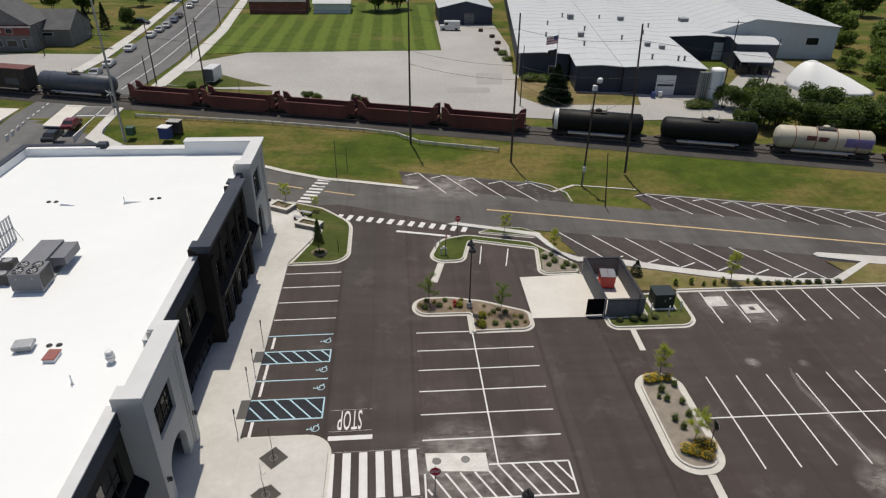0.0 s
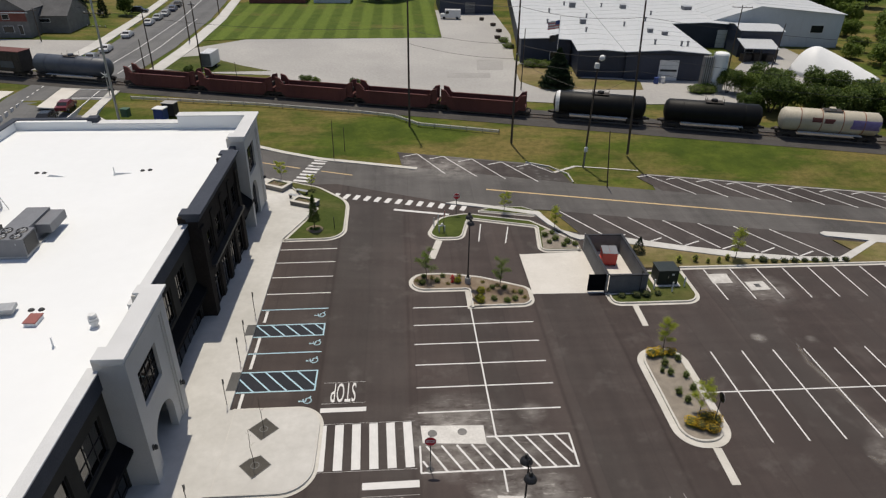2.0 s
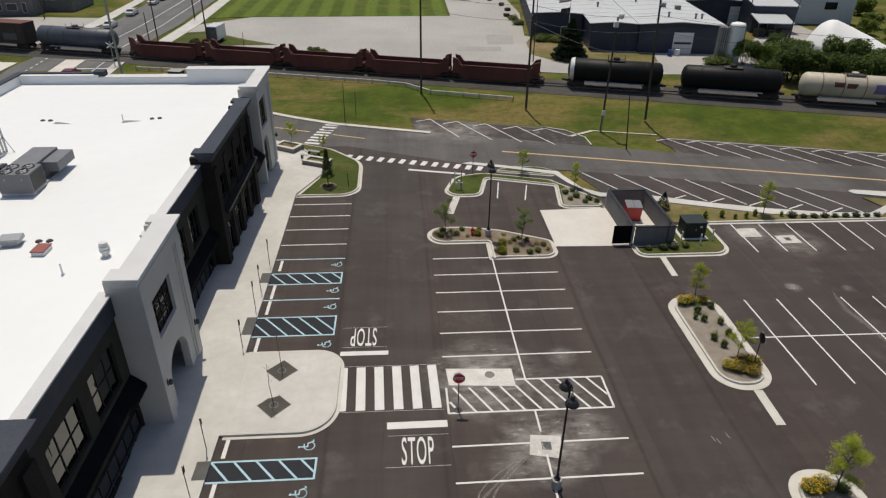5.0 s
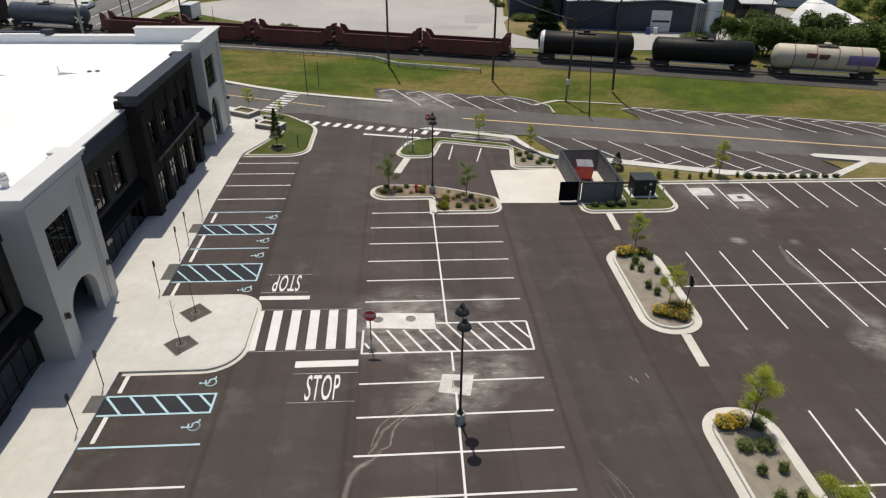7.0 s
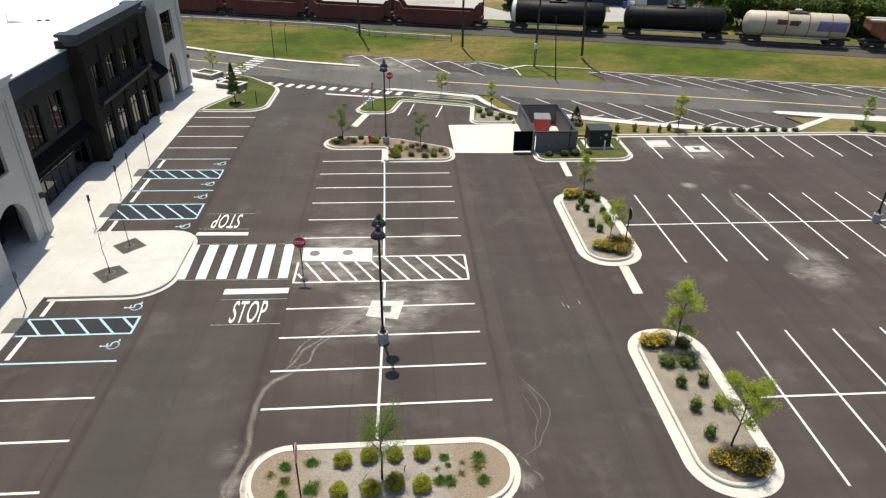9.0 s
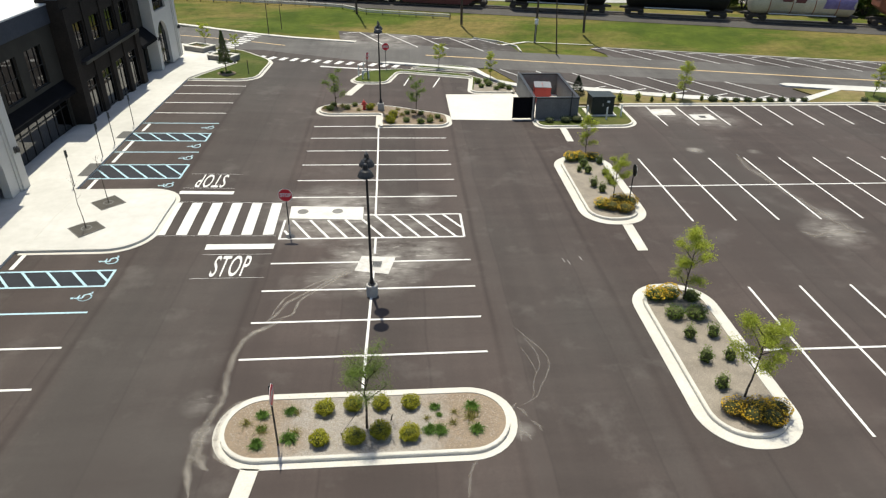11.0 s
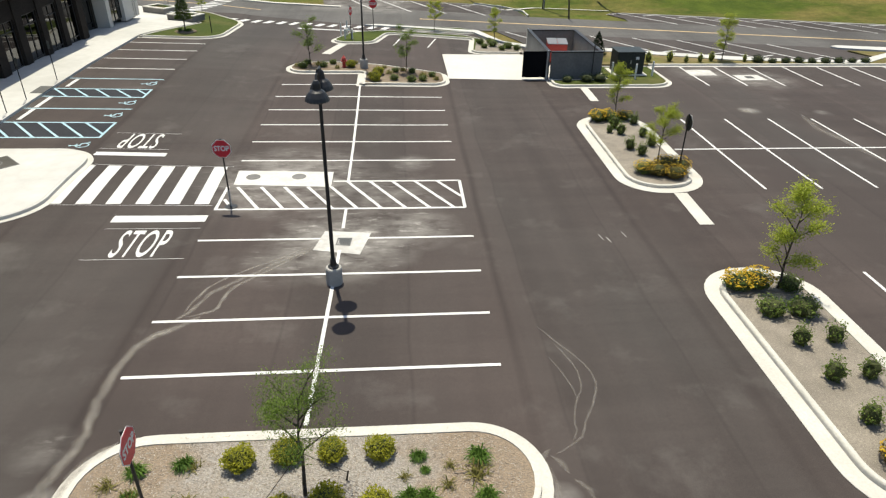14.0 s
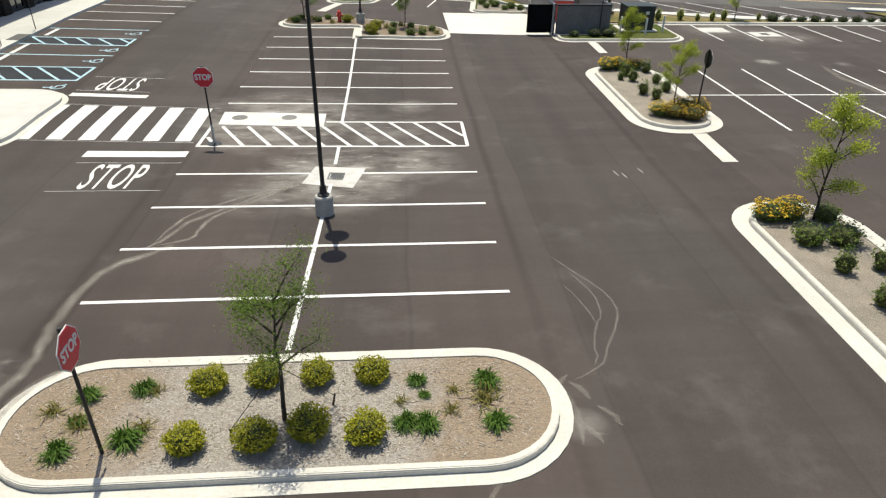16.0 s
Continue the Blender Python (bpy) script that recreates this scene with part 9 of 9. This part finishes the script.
# ---------------------------------------------------------------- woods and hedges
def bush_kind(seed, radius, tall, leaves, size, leaf, label, name="bush", group="bushes by the railway"):
    rng = random.Random(seed)
    r = thing(name, 0, 0, -60, label, name, group)
    bm = bmesh.new()
    for k in range(4):
        a = k * 1.6
        tube(bm, (0.1 * math.cos(a), 0.1 * math.sin(a), -0.2), (radius * 0.45 * math.cos(a), radius * 0.45 * math.sin(a), tall * 0.6), 0.09, 0.03, 6)
    part("stem", bm, M_BARK, r)
    bm = bmesh.new()
    lobes = [(Vector((rng.uniform(-0.55, 0.55) * radius, rng.uniform(-0.55, 0.55) * radius, tall * rng.uniform(0.3, 0.75))), rng.uniform(0.22, 0.42) * radius) for _ in range(20)]
    for _ in range(leaves):
        c, rad = rng.choice(lobes)
        d = Vector((rng.gauss(0, 1), rng.gauss(0, 1), rng.gauss(0.2, 0.9))).normalized()
        p = c + d * rad * rng.uniform(0.75, 1.1)
        p.z = max(0.05, p.z)
        leaf_quads(bm, p, 1, 0.03, size, 0.6, rng, 0.3)
    part("foliage", bm, leaf, r)
    return r


rb = random.Random(77)
row = []
for k in range(44):
    s = (40.5 + 2.5 * k if k < 30 else 54.0 + 4.2 * (k - 30)) + rb.uniform(-0.7, 0.7)
    p = rail(s, rb.uniform(10.0, 15.5) if k < 30 else rb.uniform(16.0, 20.0))
    row.append((p[0], p[1], 1.0, rb.uniform(0, 360), rb.uniform(0.8, 1.4) * (0.55 if k < 2 else 1.0)))
row += [(54.6, 112.6, 1.0, 40, 0.95), (57.6, 111.6, 1.0, 130, 1.05), (61.0, 112.4, 1.0, 220, 1.1), (64.5, 111.0, 1.0, 310, 1.1)]
for s, v in ((-37.0, 8.5), (-35.0, 8.8), (-27.5, 8.6), (-26.0, 8.2), (-61.0, 9.0)):
    row.append((*rail(s, v), 1.0, 50 * s, 0.42))
place(bush_kind(3, 3.1, 5.2, 6000, 0.15, M_WOODLAND, "dense dark green bush on the railway bank"), row[::2])
place(bush_kind(8, 2.8, 4.6, 5400, 0.15, M_BANKLEAF, "dense leafy green bush on the railway bank"), row[1::2])
row = []
for k in range(16):
    row.append((104 + rb.uniform(-6, 22) + 1.2 * k, 108 + 9 * k + rb.uniform(-4, 4), 1.0, rb.uniform(0, 360), rb.uniform(0.9, 1.6)))
place(bush_kind(13, 3.2, 5.5, 2400, 0.32, M_SHRUB_GREEN, "tall green bush at the edge of the yard", group="bushes by the yard"), row)
row = []
for x, y in ((110, 162), (102, 147), (107, 141), (98, 132), (118, 158), (113, 150), (104, 136), (94, 124), (112, 136), (100, 122), (120, 146), (96, 140), (90, 112), (97, 114), (124, 162), (116, 170)):
    row.append((x + rb.uniform(-1, 1), y + rb.uniform(-1, 1), 1.0, rb.uniform(0, 360), rb.uniform(0.6, 1.25)))
place(bush_kind(43, 3.2, 4.4, 2600, 0.26, M_SHRUB_GREEN, "bright leafy bush in the overgrown yard corner", group="bushes by the overgrown corner"), row)
row = []
for k in range(26):
    row.append((-130 + 16 * k + rb.uniform(-6, 6), 292 + rb.uniform(-12, 30), 1.0, rb.uniform(0, 360), rb.uniform(1.2, 2.0)))
for k in range(8):
    row.append((112 + 6 * k + rb.uniform(-3, 3), 205 + rb.uniform(-14, 40), 1.0, rb.uniform(0, 360), rb.uniform(1.2, 1.8)))
place(bush_kind(17, 4.2, 8.5, 2600, 0.45, M_WOODLAND, "broad leafy tree in the distance", "tree", "distant trees"), row)
place(bush_kind(27, 3.4, 6.5, 2200, 0.36, M_WOODLAND, "leafy dark green tree by the northern street", "tree", "trees by the northern street"),
      [(-80.5, 190.5, 1.0, 0, 0.9), (-100.5, 214.0, 1.0, 80, 1.1), (-113.0, 219.0, 1.0, 160, 1.1), (-88.0, 226.0, 1.0, 240, 1.1), (-81.0, 236.0, 1.0, 300, 1.0), (-12.0, 216.0, 1.0, 30, 1.7), (-5.0, 219.0, 1.0, 120, 1.6), (-24.0, 228.0, 1.0, 200, 1.5), (-60.0, 262.0, 1.0, 20, 1.4)])
place(shrub_kind(81, 1.3, 1.2, 520, 0.14, M_SHRUB_GREEN, "low clipped hedge shrub at the warehouse corner", group="warehouse hedge", lumpy=0.4),
      [(21.5, 132.5, 1.0, 0, 1.3), (24.0, 132.0, 1.0, 60, 1.2), (26.5, 132.8, 1.0, 120, 1.1), (23.0, 141.0, 1.0, 180, 1.0), (19.6, 150.0, 1.0, 10, 1.0), (19.4, 156.0, 1.0, 40, 1.0), (49.0, 112.8, 1.0, 0, 1.3), (51.0, 113.0, 1.0, 0, 1.4)])
for k, (x, y) in enumerate(((20.3, 150), (18.5, 160), (20.0, 168), (19.6, 176), (17.5, 184))):
    pl = thing("pallet_stack", x, y, 1.05, "dark stacked pallets along the yard's edge", "pallets", "pallet stacks", turn=17 * k)
    for j in range(5):
        part("pallet", boxed(-0.6, 0.6, -0.5, 0.5, 0.15 * j, 0.15 * j + 0.12), M_WOOD, pl)
for x, y, m in ((43.5, 119.2, M_PLASTICBLUE), (45.0, 119.6, M_SIGN_WHITE)):
    bm = bmesh.new()
    lathe(bm, [(0.42, 0.0), (0.45, 0.5), (0.42, 1.1), (0.0001, 1.12)], 14)
    ob = part("barrel", bm, m)
    ob.matrix_world = pose(x, y, 1.07)
    tagged(ob, "upright plastic barrel beside the roller door", "barrel", "yard barrels")


# ---------------------------------------------------------------- loose wood chips on the near bed
def wood_chips():
    rng = random.Random(12)
    verts, faces = [], []
    for _ in range(5200):
        x, y = rng.uniform(-4.9, 5.5), rng.uniform(11.7, 14.7)
        if abs(x - 0.3) > 3.6 and (abs(x - 0.3) - 3.6) ** 2 + (y - 13.18) ** 2 > 1.5 ** 2:
            continue
        a, l, w = rng.uniform(0, 6.28), rng.uniform(0.012, 0.045), rng.uniform(0.005, 0.011)
        c, s = math.cos(a), math.sin(a)
        n = len(verts)
        for p, q, z in ((-l, -w, 0.0), (l, -w, rng.uniform(0, 0.02)), (l, w, rng.uniform(0, 0.02)), (-l, w, 0.004)):
            verts.append((x + c * p - s * q, y + s * p + c * q, 0.124 + z))
        faces.append((n, n + 1, n + 2, n + 3))
    me = bpy.data.meshes.new("wood_chips")
    me.from_pydata(verts, [], faces)
    me.materials.append(M_CHIP)
    tagged(new("wood_chips", me), "loose shredded wood chips over the planting bed", "wood chips", kind="stuff")


wood_chips()


# ---------------------------------------------------------------- the slope of the paving
def settled(x, y, z):
    """A point laid out on level ground, moved on to the slope."""
    h = grade(x, y)
    return Vector((x - h * (x + 4.0) / 28.0, y - h * (y + 2.0) / 28.0, z + h))


def raised(x, y, z):
    """The building steps up with the ground towards its north end."""
    k = ramp(y, 35.0, 60.0) / 28.0
    return Vector((x - k * (x + 4.0), y - k * (y + 2.0), z + k * (28.0 - z)))


def drape(ob, move, step, area):
    """Cuts a broad mesh along lines a step apart and bends it to the slope."""
    me = ob.data
    bm = bmesh.new()
    bm.from_mesh(me)
    xs, ys = [v.co.x for v in bm.verts], [v.co.y for v in bm.verts]
    x0, x1, y0, y1 = max(area[0], min(xs)), min(area[1], max(xs)), max(area[2], min(ys)), min(area[3], max(ys))
    if (x0 < x1 or area[0] == area[1]) and y0 < y1:
        for axis, lo, hi in ((0, x0, x1), (1, y0, y1)):
            for k in range(math.floor(lo / step) + 1, math.ceil(hi / step)):
                at, way = Vector((0, 0, 0)), Vector((0, 0, 0))
                at[axis], way[axis] = k * step, 1
                bmesh.ops.bisect_plane(bm, geom=bm.verts[:] + bm.edges[:] + bm.faces[:], plane_co=at, plane_no=way)
    for v in bm.verts:
        v.co = move(*v.co)
    bm.to_mesh(me)
    bm.free()
    me.update()


PAVED = (-40, 33, 17, 100)


def settle_all():
    bpy.context.view_layer.update()
    for ob in [o for o in scene.objects if o.parent is None and o.type in {"MESH", "EMPTY"}]:
        at = ob.matrix_world.translation.copy()
        if ob is BLD:
            for m in ob.children_recursive:
                drape(m, raised, 5.0, (0, 0, 30, 72))
        elif at.z > 8 and at.x < -20:
            ob.matrix_world = Matrix.Translation(raised(*at) - at) @ ob.matrix_world
        elif at.length < 1e-6 and not ob.name.startswith("ground"):
            for m in [ob, *ob.children_recursive]:
                if m.type == "MESH":
                    drape(m, settled, 1.0, PAVED)
        elif grade(at.x, at.y) != 0:
            if ob.type == "MESH" and ob.name.split(".")[0] in ("painted_word", "accessible_symbol"):
                ob.data = ob.data.copy()
                ob.data.transform(ob.matrix_world)
                ob.matrix_world = Matrix.Identity(4)
                drape(ob, settled, 1.0, PAVED)
                continue
            gx = (grade(at.x + 0.4, at.y) - grade(at.x - 0.4, at.y)) / 0.8
            gy = (grade(at.x, at.y + 0.4) - grade(at.x, at.y - 0.4)) / 0.8
            lean = Matrix.Identity(4)
            lean[2][0], lean[2][1] = gx, gy
            flat = ob.matrix_world.copy()
            flat.translation = (0, 0, 0)
            ob.matrix_world = Matrix.Translation(settled(*at)) @ (lean if ob.name.startswith("tree_grate") else Matrix.Identity(4)) @ flat


settle_all()
